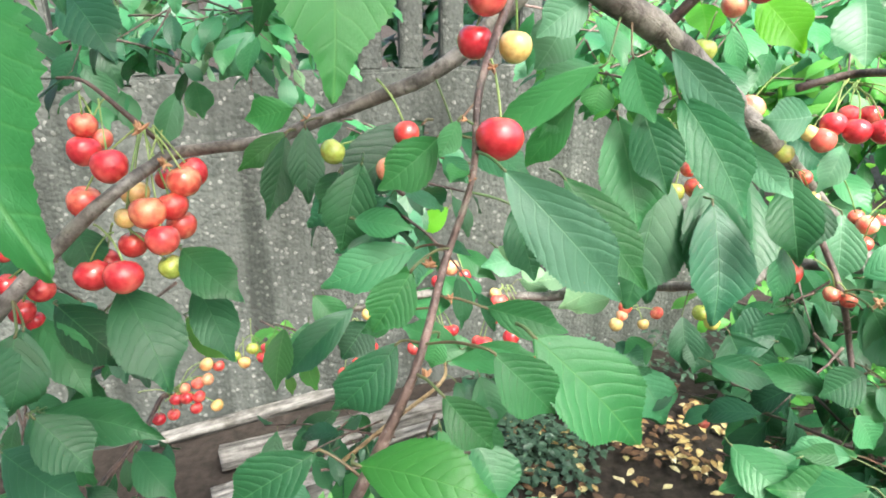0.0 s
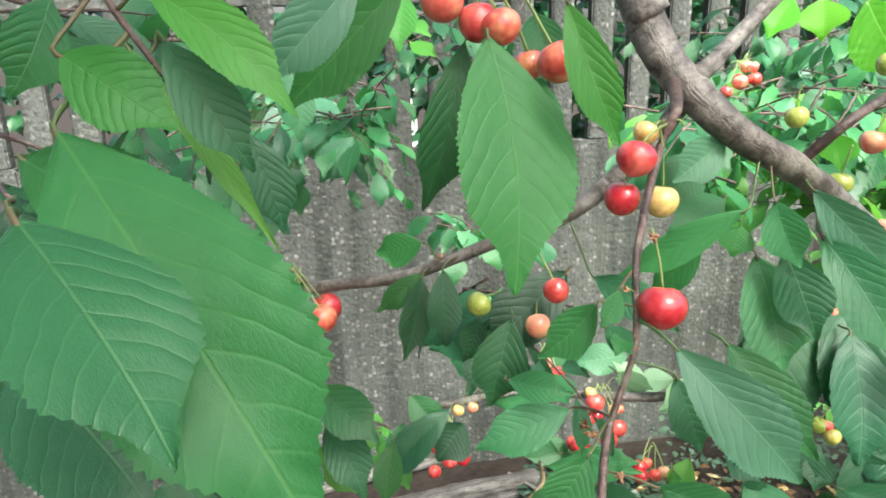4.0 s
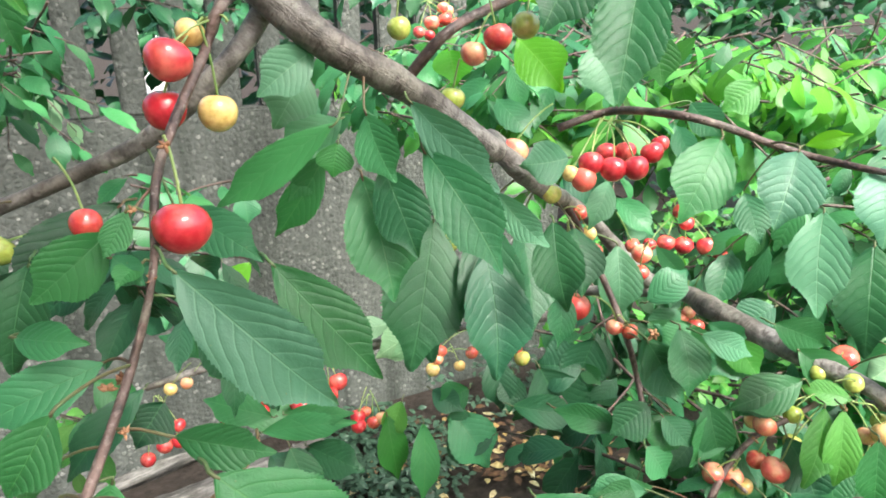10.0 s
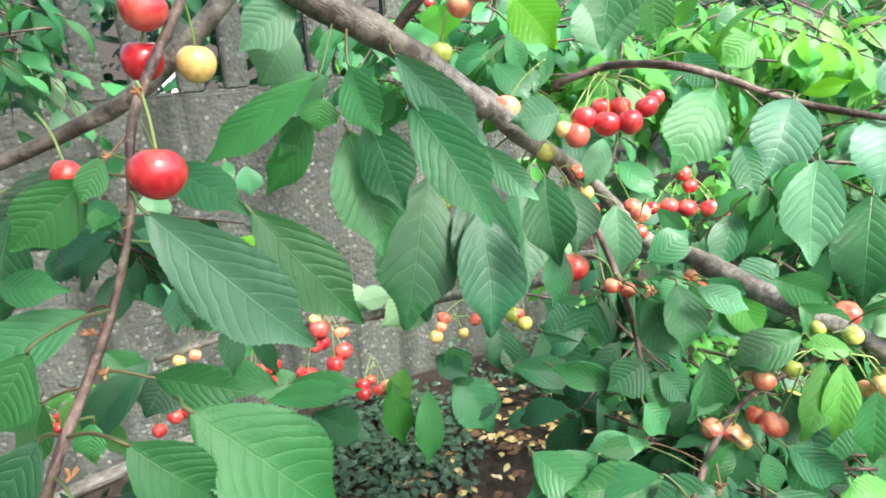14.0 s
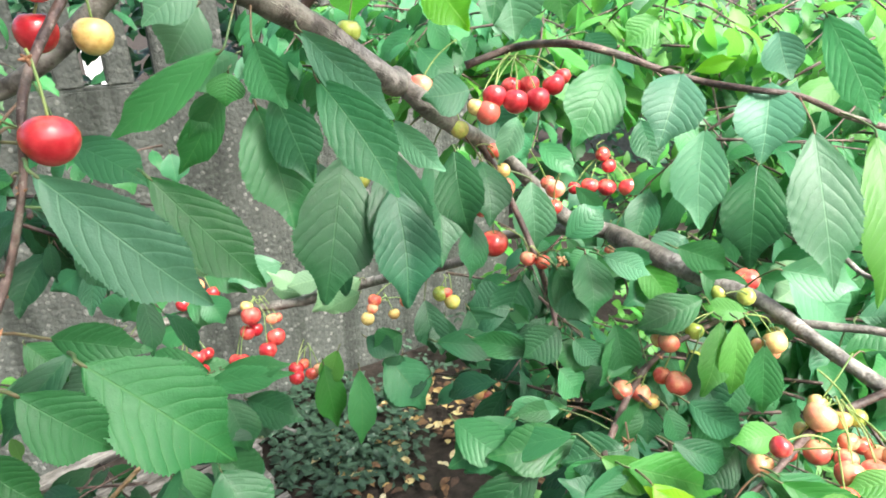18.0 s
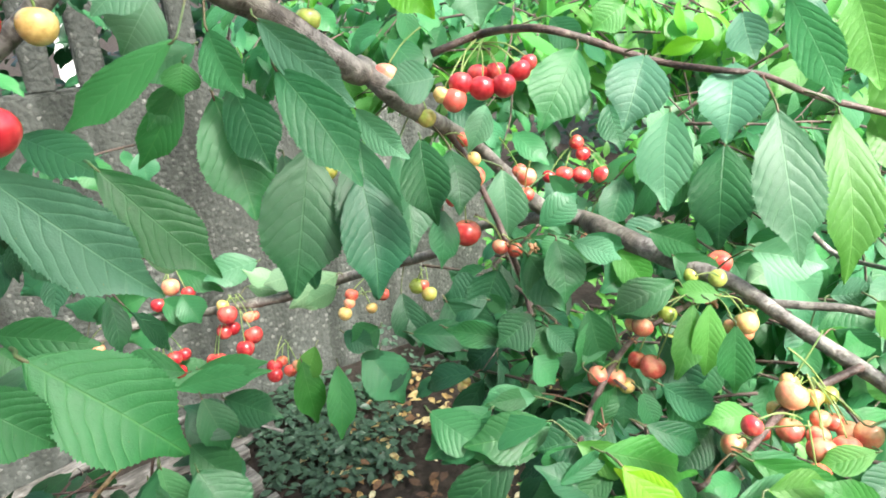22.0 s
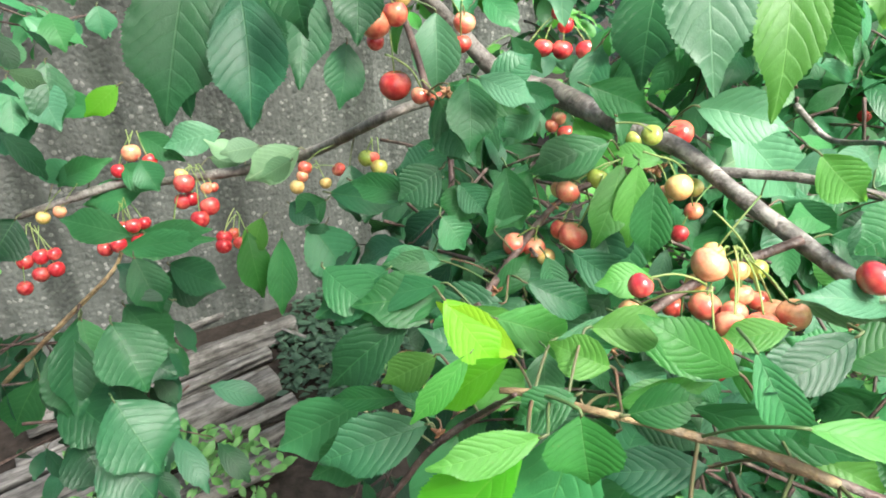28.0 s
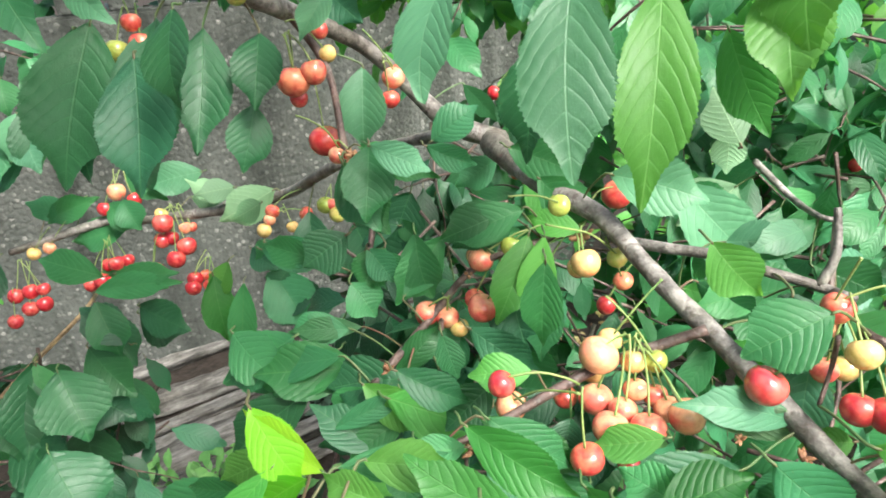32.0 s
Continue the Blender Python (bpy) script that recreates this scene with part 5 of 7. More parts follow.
leaf((0.525, 0.256, 1.214), (0.518, 0.244, 1.177), 0.027, (-0.65, -0.52, 0.55), "s")
leaf((0.525, 0.195, 1.211), (0.55, 0.19, 1.2), 0.027, (-0.71, -0.51, 0.47), "l")
leaf((0.528, 0.222, 1.193), (0.499, 0.221, 1.197), 0.015, (-0.59, -0.62, 0.51), "l")
leaf((0.324, 0.415, 1.295), (0.317, 0.387, 1.255), 0.032, (-0.08, -0.93, 0.35), "g")
leaf((0.324, 0.391, 1.302), (0.358, 0.381, 1.286), 0.019, (-0.15, -0.94, 0.31), "s")
leaf((0.361, 0.436, 1.284), (0.394, 0.431, 1.269), 0.018, (-0.26, -0.94, 0.21), "g")
leaf((-0.034, 0.801, 1.04), (0.057, 0.788, 1.019), 0.043, (0.33, -0.77, 0.54), "g")
leaf((0.067, 0.609, 1.054), (0.021, 0.634, 1.088), 0.040, (0.27, -0.86, 0.43), "d")
leaf((0.026, 0.463, 1.012), (0.059, 0.434, 0.968), 0.057, (0.28, -0.72, 0.63), "d")
leaf((0.336, 0.156, 1.239), (0.381, 0.123, 1.234), 0.017, (-0.65, -0.65, 0.38), "g")
leaf((0.43, 0.165, 1.204), (0.465, 0.151, 1.226), 0.017, (-0.66, -0.62, 0.42), "g")
leaf((0.441, 0.23, 1.204), (0.41, 0.244, 1.192), 0.018, (-0.56, -0.49, 0.67), "l")
leaf((0.291, 0.196, 1.215), (0.308, 0.177, 1.199), 0.025, (-0.2, -0.62, 0.76), "d")
leaf((0.298, 0.168, 1.243), (0.276, 0.172, 1.232), 0.016, (-0.4, -0.61, 0.68), "g")
leaf((0.265, 0.255, 1.203), (0.238, 0.26, 1.188), 0.020, (-0.17, -0.87, 0.46), "l")
leaf((0.533, 0.249, 1.242), (0.562, 0.224, 1.232), 0.029, (-0.73, -0.55, 0.39), "g")
leaf((0.504, 0.189, 1.225), (0.557, 0.15, 1.218), 0.033, (-0.76, -0.46, 0.46), "l")
leaf((0.715, 0.211, 1.232), (0.74, 0.182, 1.223), 0.028, (-0.77, -0.37, 0.51), "s")
leaf((0.433, 0.095, 1.218), (0.414, 0.091, 1.184), 0.023, (-0.73, -0.28, 0.63), "l")
leaf((0.341, 0.134, 1.188), (0.322, 0.122, 1.154), 0.029, (-0.34, -0.63, 0.7), "g")
leaf((0.532, 0.097, 1.181), (0.549, 0.062, 1.149), 0.040, (-0.8, -0.26, 0.54), "d")
leaf((0.299, 0.173, 1.175), (0.308, 0.151, 1.132), 0.037, (-0.36, -0.57, 0.74), "d")
leaf((0.349, 0.397, 1.177), (0.366, 0.379, 1.15), 0.028, (-0.36, -0.8, 0.48), "s")
leaf((0.359, 0.163, 1.243), (0.323, 0.176, 1.267), 0.018, (-0.48, -0.61, 0.63), "e")
leaf((0.316, 0.173, 1.23), (0.354, 0.17, 1.235), 0.012, (-0.46, -0.64, 0.62), "l")
leaf((0.316, 0.179, 1.243), (0.295, 0.189, 1.252), 0.017, (-0.49, -0.75, 0.44), "l")
leaf((0.294, 0.156, 1.245), (0.294, 0.144, 1.225), 0.027, (-0.49, -0.54, 0.68), "e")
leaf((0.28, 0.154, 1.241), (0.24, 0.153, 1.237), 0.014, (-0.21, -0.78, 0.58), "l")
leaf((0.375, 0.136, 1.276), (0.341, 0.131, 1.264), 0.016, (-0.59, -0.6, 0.54), "d")
leaf((0.259, 0.254, 1.162), (0.202, 0.255, 1.148), 0.030, (-0.06, -0.76, 0.65), "d")
leaf((0.345, 0.117, 1.262), (0.383, 0.108, 1.253), 0.012, (-0.59, -0.36, 0.71), "l")
leaf((0.342, 0.139, 1.274), (0.353, 0.122, 1.248), 0.014, (-0.64, -0.5, 0.58), "g")
leaf((0.315, 0.322, 1.134), (0.271, 0.344, 1.159), 0.025, (-0.07, -0.65, 0.75), "g")
leaf((0.352, 0.373, 1.15), (0.321, 0.362, 1.125), 0.031, (-0.29, -0.75, 0.59), "g")
leaf((0.374, 0.294, 1.196), (0.347, 0.288, 1.174), 0.025, (-0.35, -0.76, 0.54), "d")
leaf((1.05, 0.57, 1.203), (1.028, 0.55, 1.165), 0.027, (-0.89, -0.4, 0.21), "p")
leaf((1.108, 0.531, 1.191), (1.067, 0.52, 1.13), 0.032, (-0.91, -0.33, 0.26), "s")
leaf((0.307, 0.433, 1.281), (0.325, 0.403, 1.241), 0.034, (-0.39, -0.81, 0.43), "g")
leaf((0.411, 0.398, 1.249), (0.363, 0.401, 1.231), 0.031, (-0.54, -0.68, 0.5), "g")
leaf((0.463, 0.372, 1.276), (0.513, 0.345, 1.264), 0.034, (-0.67, -0.63, 0.4), "s")
leaf((0.534, 0.357, 1.23), (0.564, 0.341, 1.236), 0.026, (-0.73, -0.57, 0.39), "s")
leaf((0.345, 0.606, 1.152), (0.301, 0.628, 1.151), 0.056, (-0.26, -0.77, 0.59), "d")
leaf((0.305, 0.373, 1.158), (0.233, 0.383, 1.158), 0.038, (-0.31, -0.75, 0.59), "e")
leaf((0.317, 0.331, 1.167), (0.384, 0.311, 1.141), 0.036, (-0.43, -0.57, 0.7), "l")
leaf((0.401, 0.368, 1.175), (0.423, 0.352, 1.137), 0.036, (-0.68, -0.58, 0.44), "g")
leaf((0.298, 0.395, 1.176), (0.262, 0.411, 1.173), 0.022, (-0.34, -0.83, 0.45), "s")
leaf((0.451, 0.381, 1.236), (0.419, 0.401, 1.241), 0.018, (-0.51, -0.62, 0.6), "l")
leaf((0.561, 0.387, 1.166), (0.608, 0.367, 1.188), 0.039, (-0.71, -0.48, 0.51), "g")
leaf((0.494, 0.539, 1.202), (0.437, 0.532, 1.174), 0.044, (-0.33, -0.87, 0.37), "g")
leaf((0.456, 0.545, 1.219), (0.48, 0.508, 1.174), 0.034, (-0.41, -0.84, 0.35), "l")
leaf((0.498, 0.524, 1.242), (0.459, 0.531, 1.221), 0.038, (-0.49, -0.8, 0.35), "d")
leaf((0.433, 0.422, 1.259), (0.466, 0.394, 1.235), 0.031, (-0.53, -0.78, 0.32), "g")
leaf((0.376, 0.546, 1.252), (0.417, 0.549, 1.278), 0.032, (-0.45, -0.8, 0.41), "d")
leaf((0.304, 0.411, 1.238), (0.273, 0.41, 1.218), 0.031, (-0.13, -0.95, 0.28), "d")
leaf((0.327, 0.42, 1.222), (0.309, 0.405, 1.197), 0.029, (-0.38, -0.79, 0.48), "g")
leaf((0.328, 0.348, 1.166), (0.281, 0.359, 1.157), 0.034, (-0.26, -0.81, 0.52), "d")
leaf((0.392, 0.279, 1.212), (0.36, 0.285, 1.21), 0.020, (-0.48, -0.65, 0.59), "l")
leaf((0.534, 0.282, 1.18), (0.505, 0.3, 1.202), 0.021, (-0.55, -0.56, 0.61), "l")
leaf((0.423, 0.174, 1.223), (0.401, 0.19, 1.233), 0.020, (-0.68, -0.5, 0.54), "g")
leaf((0.458, 0.183, 1.231), (0.48, 0.161, 1.216), 0.026, (-0.71, -0.41, 0.57), "g")
leaf((0.477, 0.277, 1.275), (0.496, 0.26, 1.253), 0.026, (-0.72, -0.6, 0.35), "l")
leaf((0.603, 0.537, 1.193), (0.629, 0.504, 1.155), 0.043, (-0.52, -0.74, 0.42), "g")
leaf((-0.009, 0.866, 1.18), (-0.102, 0.909, 1.197), 0.036, (0.13, -0.97, 0.17), "g")
leaf((0.022, 0.703, 1.086), (-0.052, 0.733, 1.102), 0.038, (0.18, -0.84, 0.51), "g")
leaf((-0.222, 0.305, 1.329), (-0.231, 0.284, 1.288), 0.038, (0.68, -0.63, 0.39), "d")
leaf((-0.242, 0.282, 1.324), (-0.23, 0.26, 1.28), 0.039, (0.71, -0.56, 0.43), "d")
leaf((-0.221, 0.307, 1.279), (-0.152, 0.3, 1.267), 0.025, (0.53, -0.65, 0.55), "d")
leaf((-0.207, 0.281, 1.295), (-0.179, 0.274, 1.266), 0.029, (0.6, -0.59, 0.54), "d")
leaf((-0.217, 0.253, 1.313), (-0.241, 0.246, 1.286), 0.032, (0.57, -0.61, 0.54), "d")
leaf((0.033, 0.534, 1.082), (0.056, 0.5, 1.027), 0.060, (0.45, -0.7, 0.55), "d")
leaf((0.039, 0.469, 1.048), (0.071, 0.431, 0.995), 0.066, (0.51, -0.58, 0.64), "d")
leaf((-0.168, 0.197, 1.563), (-0.176, 0.183, 1.537), 0.018, (0.82, -0.52, -0.14), "g")
leaf((-0.433, 0.984, 1.458), (-0.465, 0.963, 1.394), 0.046, (0.37, -0.92, 0.12), "s")
leaf((-0.37, 0.946, 1.356), (-0.394, 0.918, 1.278), 0.038, (0.54, -0.83, 0.12), "s")
leaf((-0.355, 0.971, 1.366), (-0.338, 0.942, 1.317), 0.039, (0.47, -0.87, 0.16), "g")
leaf((-0.495, 0.974, 1.346), (-0.446, 0.949, 1.311), 0.046, (0.49, -0.86, 0.17), "g")
leaf((-0.238, 0.884, 1.438), (-0.284, 0.87, 1.38), 0.046, (0.21, -0.96, 0.19), "s")
leaf((-0.058, 0.805, 1.209), (-0.141, 0.807, 1.168), 0.057, (0.27, -0.93, 0.26), "d")
leaf((0.12, 0.826, 1.154), (0.051, 0.823, 1.142), 0.042, (0.19, -0.86, 0.48), "s")
leaf((0.211, 0.767, 1.143), (0.145, 0.751, 1.116), 0.046, (0.15, -0.93, 0.33), "p")
leaf((0.166, 0.771, 1.149), (0.12, 0.77, 1.145), 0.029, (0.15, -0.86, 0.49), "p")
leaf((0.401, 0.383, 1.212), (0.409, 0.351, 1.169), 0.036, (-0.44, -0.77, 0.47), "d")
leaf((0.37, 0.405, 1.226), (0.417, 0.402, 1.245), 0.025, (-0.21, -0.92, 0.34), "g")
leaf((0.336, 0.391, 1.198), (0.366, 0.408, 1.225), 0.022, (-0.16, -0.86, 0.48), "g")
leaf((0.518, 0.297, 1.212), (0.548, 0.29, 1.194), 0.036, (-0.52, -0.63, 0.57), "g")
leaf((0.497, 0.335, 1.215), (0.532, 0.32, 1.203), 0.022, (-0.49, -0.69, 0.53), "l")

# fruit
spot = Vector((-0.219, 0.421, 1.434))
cherry((-0.224, 0.414, 1.416), 0.0084, "r", spot)
cherry((-0.217, 0.420, 1.406), 0.0072, "o", spot)
cherry((-0.223, 0.408, 1.401), 0.0105, "R", spot)
cherry((-0.202, 0.394, 1.395), 0.0110, "R", spot)
spot = Vector((-0.181, 0.407, 1.414))
cherry((-0.159, 0.396, 1.385), 0.0104, "r", spot)
cherry((-0.158, 0.409, 1.387), 0.0096, "R", spot)
cherry((-0.176, 0.411, 1.382), 0.0072, "R", spot)
cherry((-0.189, 0.393, 1.378), 0.0087, "y", spot)
cherry((-0.176, 0.377, 1.371), 0.0108, "r", spot)
cherry((-0.166, 0.390, 1.371), 0.0094, "r", spot)
cherry((-0.189, 0.376, 1.368), 0.0067, "y", spot)
cherry((-0.167, 0.371, 1.356), 0.0101, "R", spot)
cherry((-0.190, 0.381, 1.349), 0.0087, "r", spot)
cherry((-0.165, 0.397, 1.356), 0.0093, "r", spot)
cherry((-0.225, 0.400, 1.370), 0.0107, "r", spot)
spot = Vector((-0.201, 0.376, 1.363))
cherry((-0.207, 0.361, 1.338), 0.0104, "R", spot)
cherry((-0.184, 0.351, 1.341), 0.0107, "R", spot)
cherry((-0.165, 0.372, 1.338), 0.0075, "g", spot)
cherry((-0.208, 0.380, 1.338), 0.0084, "R", spot)
spot = Vector((-0.232, 0.363, 1.343))
cherry((-0.235, 0.353, 1.332), 0.0082, "R", spot)
cherry((-0.246, 0.348, 1.320), 0.0076, "R", spot)
cherry((-0.246, 0.357, 1.309), 0.0061, "R", spot)
cherry((-0.261, 0.363, 1.330), 0.0068, "R", spot)
spot = Vector((0.013, 0.853, 1.159))
cherry((0.011, 0.834, 1.136), 0.0112, "o", spot)
cherry((0.030, 0.834, 1.124), 0.0092, "R", spot)
cherry((-0.007, 0.831, 1.116), 0.0098, "R", spot)
cherry((-0.000, 0.837, 1.108), 0.0071, "y", spot)
spot = Vector((-0.010, 0.819, 1.082))
cherry((-0.013, 0.807, 1.051), 0.0084, "R", spot)
cherry((0.002, 0.794, 1.058), 0.0097, "R", spot)
cherry((0.013, 0.801, 1.057), 0.0084, "R", spot)
cherry((0.004, 0.796, 1.037), 0.0091, "R", spot)
cherry((-0.040, 0.807, 1.026), 0.0098, "R", spot)
cherry((-0.020, 0.793, 1.036), 0.0104, "R", spot)
cherry((-0.012, 0.809, 1.029), 0.0078, "R", spot)
spot = Vector((0.084, 0.803, 1.120))
cherry((0.073, 0.780, 1.110), 0.0123, "R", spot)
cherry((0.069, 0.795, 1.116), 0.0076, "y", spot)
cherry((0.066, 0.784, 1.086), 0.0097, "R", spot)
cherry((0.076, 0.787, 1.087), 0.0091, "R", spot)
cherry((0.099, 0.762, 1.085), 0.0116, "R", spot)
cherry((0.087, 0.750, 1.075), 0.0108, "R", spot)
cherry((0.054, 0.765, 1.056), 0.0116, "R", spot)
cherry((0.047, 0.782, 1.050), 0.0091, "R", spot)
cherry((0.097, 0.780, 1.101), 0.0076, "o", spot)
cherry((0.104, 0.783, 1.100), 0.0063, "r", spot)
spot = Vector((0.132, 0.719, 1.091))
cherry((0.116, 0.705, 1.069), 0.0091, "R", spot)
cherry((0.115, 0.694, 1.064), 0.0090, "R", spot)
cherry((0.133, 0.697, 1.064), 0.0078, "r", spot)
cherry((0.142, 0.696, 1.069), 0.0072, "o", spot)
cherry((0.126, 0.713, 1.069), 0.0066, "r", spot)
spot = Vector((-0.22, 0.354, 1.347))
cherry((-0.254, 0.357, 1.354), 0.0065, "R", spot)
spot = Vector((0.022, 0.302, 1.465))
cherry((0.025, 0.291, 1.435), 0.0105, "R", spot)
spot = Vector((0.04, 0.361, 1.51))
cherry((0.021, 0.344, 1.492), 0.0096, "R", spot)
cherry((0.016, 0.349, 1.471), 0.0091, "R", spot)
cherry((0.037, 0.355, 1.468), 0.0087, "y", spot)
cherry((0.029, 0.363, 1.502), 0.0065, "y", spot)
spot = Vector((-0.054, 0.296, 1.579))
cherry((-0.068, 0.29, 1.564), 0.0087, "o", spot)
cherry((-0.054, 0.295, 1.556), 0.0082, "R", spot)
cherry((-0.045, 0.289, 1.554), 0.0078, "r", spot)
cherry((-0.022, 0.287, 1.54), 0.0087, "r", spot)
cherry((-0.033, 0.3, 1.539), 0.0065, "r", spot)
cherry((0.004, 0.298, 1.571), 0.0065, "r", spot)
spot = Vector((0.188, 0.436, 1.507))
cherry((0.191, 0.428, 1.494), 0.0086, "r", spot)
cherry((0.178, 0.434, 1.485), 0.0077, "o", spot)
spot = Vector((0.232, 0.476, 1.524))
cherry((0.194, 0.39, 1.501), 0.0075, "g", spot)
cherry((0.204, 0.48, 1.528), 0.0075, "g", spot)
spot = Vector((0.134, 0.448, 1.519))
cherry((0.135, 0.441, 1.5), 0.0070, "g", spot)
spot = Vector((0.168, 0.45, 1.477))
cherry((0.167, 0.444, 1.458), 0.0080, "g", spot)
spot = Vector((0.181, 0.488, 1.38))
cherry((0.188, 0.478, 1.356), 0.0084, "r", spot)
cherry((0.172, 0.477, 1.353), 0.0076, "g", spot)
cherry((0.183, 0.483, 1.369), 0.0065, "r", spot)
spot = Vector((-0.051, 0.387, 1.415))
cherry((-0.018, 0.328, 1.429), 0.0065, "r", spot)
spot = Vector((-0.025, 0.357, 1.414))
cherry((-0.057, 0.34, 1.417), 0.0067, "g", spot)
cherry((-0.027, 0.323, 1.412), 0.0065, "o", spot)
spot = Vector((0.303, 0.507, 1.428))
cherry((0.273, 0.466, 1.406), 0.0090, "R", spot)
cherry((0.287, 0.46, 1.402), 0.0094, "R", spot)
cherry((0.302, 0.455, 1.403), 0.0090, "R", spot)
cherry((0.319, 0.464, 1.411), 0.0083, "R", spot)
cherry((0.306, 0.479, 1.41), 0.0076, "R", spot)
cherry((0.293, 0.483, 1.409), 0.0076, "R", spot)
cherry((0.33, 0.473, 1.415), 0.0065, "R", spot)
cherry((0.224, 0.49, 1.413), 0.0099, "o", spot)
cherry((0.267, 0.464, 1.395), 0.0090, "o", spot)
cherry((0.259, 0.468, 1.399), 0.0065, "y", spot)
spot = Vector((0.253, 0.488, 1.398))
cherry((0.251, 0.482, 1.381), 0.0072, "g", spot)
spot = Vector((0.28, 0.511, 1.355))
cherry((0.277, 0.498, 1.32), 0.0115, "r", spot)
cherry((0.292, 0.495, 1.326), 0.0092, "r", spot)
cherry((0.276, 0.517, 1.321), 0.0066, "r", spot)
cherry((0.278, 0.51, 1.305), 0.0066, "R", spot)
cherry((0.302, 0.522, 1.333), 0.0065, "y", spot)
cherry((0.292, 0.519, 1.269), 0.0125, "r", spot)
cherry((0.352, 0.538, 1.312), 0.0066, "r", spot)
cherry((0.298, 0.533, 1.348), 0.0065, "r", spot)
spot = Vector((0.308, 0.468, 1.28))
cherry((0.302, 0.468, 1.273), 0.0065, "o", spot)
cherry((0.313, 0.463, 1.27), 0.0065, "r", spot)
spot = Vector((0.495, 0.69, 1.287))
cherry((0.477, 0.683, 1.254), 0.0100, "R", spot)
cherry((0.495, 0.675, 1.252), 0.0107, "R", spot)
cherry((0.519, 0.667, 1.251), 0.0113, "R", spot)
cherry((0.532, 0.66, 1.244), 0.0087, "R", spot)
cherry((0.459, 0.688, 1.252), 0.0080, "R", spot)
cherry((0.496, 0.69, 1.288), 0.0087, "R", spot)
cherry((0.501, 0.683, 1.275), 0.0087, "R", spot)
spot = Vector((0.474, 0.622, 1.203))
cherry((0.472, 0.619, 1.196), 0.0076, "o", spot)
cherry((0.478, 0.612, 1.182), 0.0089, "r", spot)
cherry((0.465, 0.619, 1.189), 0.0070, "r", spot)
spot = Vector((0.455, 0.401, 1.233))
cherry((0.495, 0.437, 1.234), 0.0109, "r", spot)
cherry((0.443, 0.409, 1.244), 0.0065, "g", spot)
cherry((0.387, 0.391, 1.219), 0.0083, "o", spot)
cherry((0.386, 0.402, 1.216), 0.0065, "y", spot)
cherry((0.407, 0.388, 1.227), 0.0074, "g", spot)
cherry((0.411, 0.388, 1.202), 0.0065, "g", spot)
cherry((0.424, 0.385, 1.192), 0.0065, "o", spot)
cherry((0.384, 0.371, 1.195), 0.0099, "o", spot)
cherry((0.382, 0.388, 1.192), 0.0071, "r", spot)
cherry((0.412, 0.382, 1.176), 0.0065, "R", spot)
cherry((0.44, 0.342, 1.235), 0.0086, "y", spot)
cherry((0.44, 0.355, 1.225), 0.0065, "o", spot)
spot = Vector((0.359, 0.39, 1.197))
cherry((0.35, 0.392, 1.183), 0.0084, "o", spot)
cherry((0.363, 0.387, 1.181), 0.0075, "o", spot)
cherry((0.37, 0.382, 1.175), 0.0065, "y", spot)
spot = Vector((-0.017, 0.831, 1.094))
cherry((-0.105, 0.827, 1.068), 0.0085, "y", spot)
cherry((-0.085, 0.828, 1.073), 0.0078, "o", spot)
spot = Vector((-0.12, 0.826, 1.062))
cherry((-0.133, 0.807, 1.022), 0.0099, "R", spot)
cherry((-0.114, 0.807, 1.026), 0.0099, "R", spot)
cherry((-0.098, 0.806, 1.028), 0.0085, "R", spot)
cherry((-0.098, 0.798, 1.011), 0.0099, "R", spot)
cherry((-0.116, 0.797, 1.007), 0.0099, "R", spot)
cherry((-0.137, 0.793, 0.993), 0.0092, "R", spot)
spot = Vector((0.225, 0.702, 1.144))
cherry((0.203, 0.694, 1.124), 0.0080, "y", spot)
cherry((0.214, 0.702, 1.142), 0.0080, "r", spot)
cherry((0.234, 0.691, 1.126), 0.0067, "y", spot)
cherry((0.25, 0.696, 1.138), 0.0074, "r", spot)
cherry((0.21, 0.698, 1.134), 0.0067, "o", spot)
spot = Vector((0.286, 0.643, 1.185))
cherry((0.276, 0.639, 1.168), 0.0086, "g", spot)
cherry((0.287, 0.632, 1.16), 0.0086, "g", spot)
cherry((0.282, 0.637, 1.169), 0.0067, "o", spot)
spot = Vector((0.449, 0.292, 1.215))
cherry((0.428, 0.284, 1.213), 0.0101, "o", spot)
cherry((0.439, 0.297, 1.212), 0.0065, "y", spot)
cherry((0.426, 0.279, 1.189), 0.0088, "o", spot)
cherry((0.413, 0.29, 1.184), 0.0067, "r", spot)
cherry((0.424, 0.252, 1.193), 0.0090, "o", spot)
cherry((0.442, 0.25, 1.191), 0.0090, "o", spot)
cherry((0.463, 0.253, 1.193), 0.0091, "o", spot)
cherry((0.458, 0.263, 1.19), 0.0071, "o", spot)
cherry((0.435, 0.265, 1.191), 0.0074, "o", spot)
cherry((0.455, 0.272, 1.192), 0.0065, "o", spot)
cherry((0.445, 0.274, 1.196), 0.0065, "o", spot)
cherry((0.43, 0.296, 1.193), 0.0065, "y", spot)
cherry((0.458, 0.282, 1.206), 0.0065, "g", spot)
cherry((0.447, 0.284, 1.206), 0.0065, "y", spot)
spot = Vector((0.405, 0.254, 1.218))
cherry((0.408, 0.239, 1.189), 0.0082, "r", spot)
cherry((0.381, 0.28, 1.191), 0.0081, "o", spot)
cherry((0.372, 0.259, 1.223), 0.0065, "R", spot)
cherry((0.454, 0.293, 1.125), 0.0065, "R", spot)
spot = Vector((0.51, 0.234, 1.237))
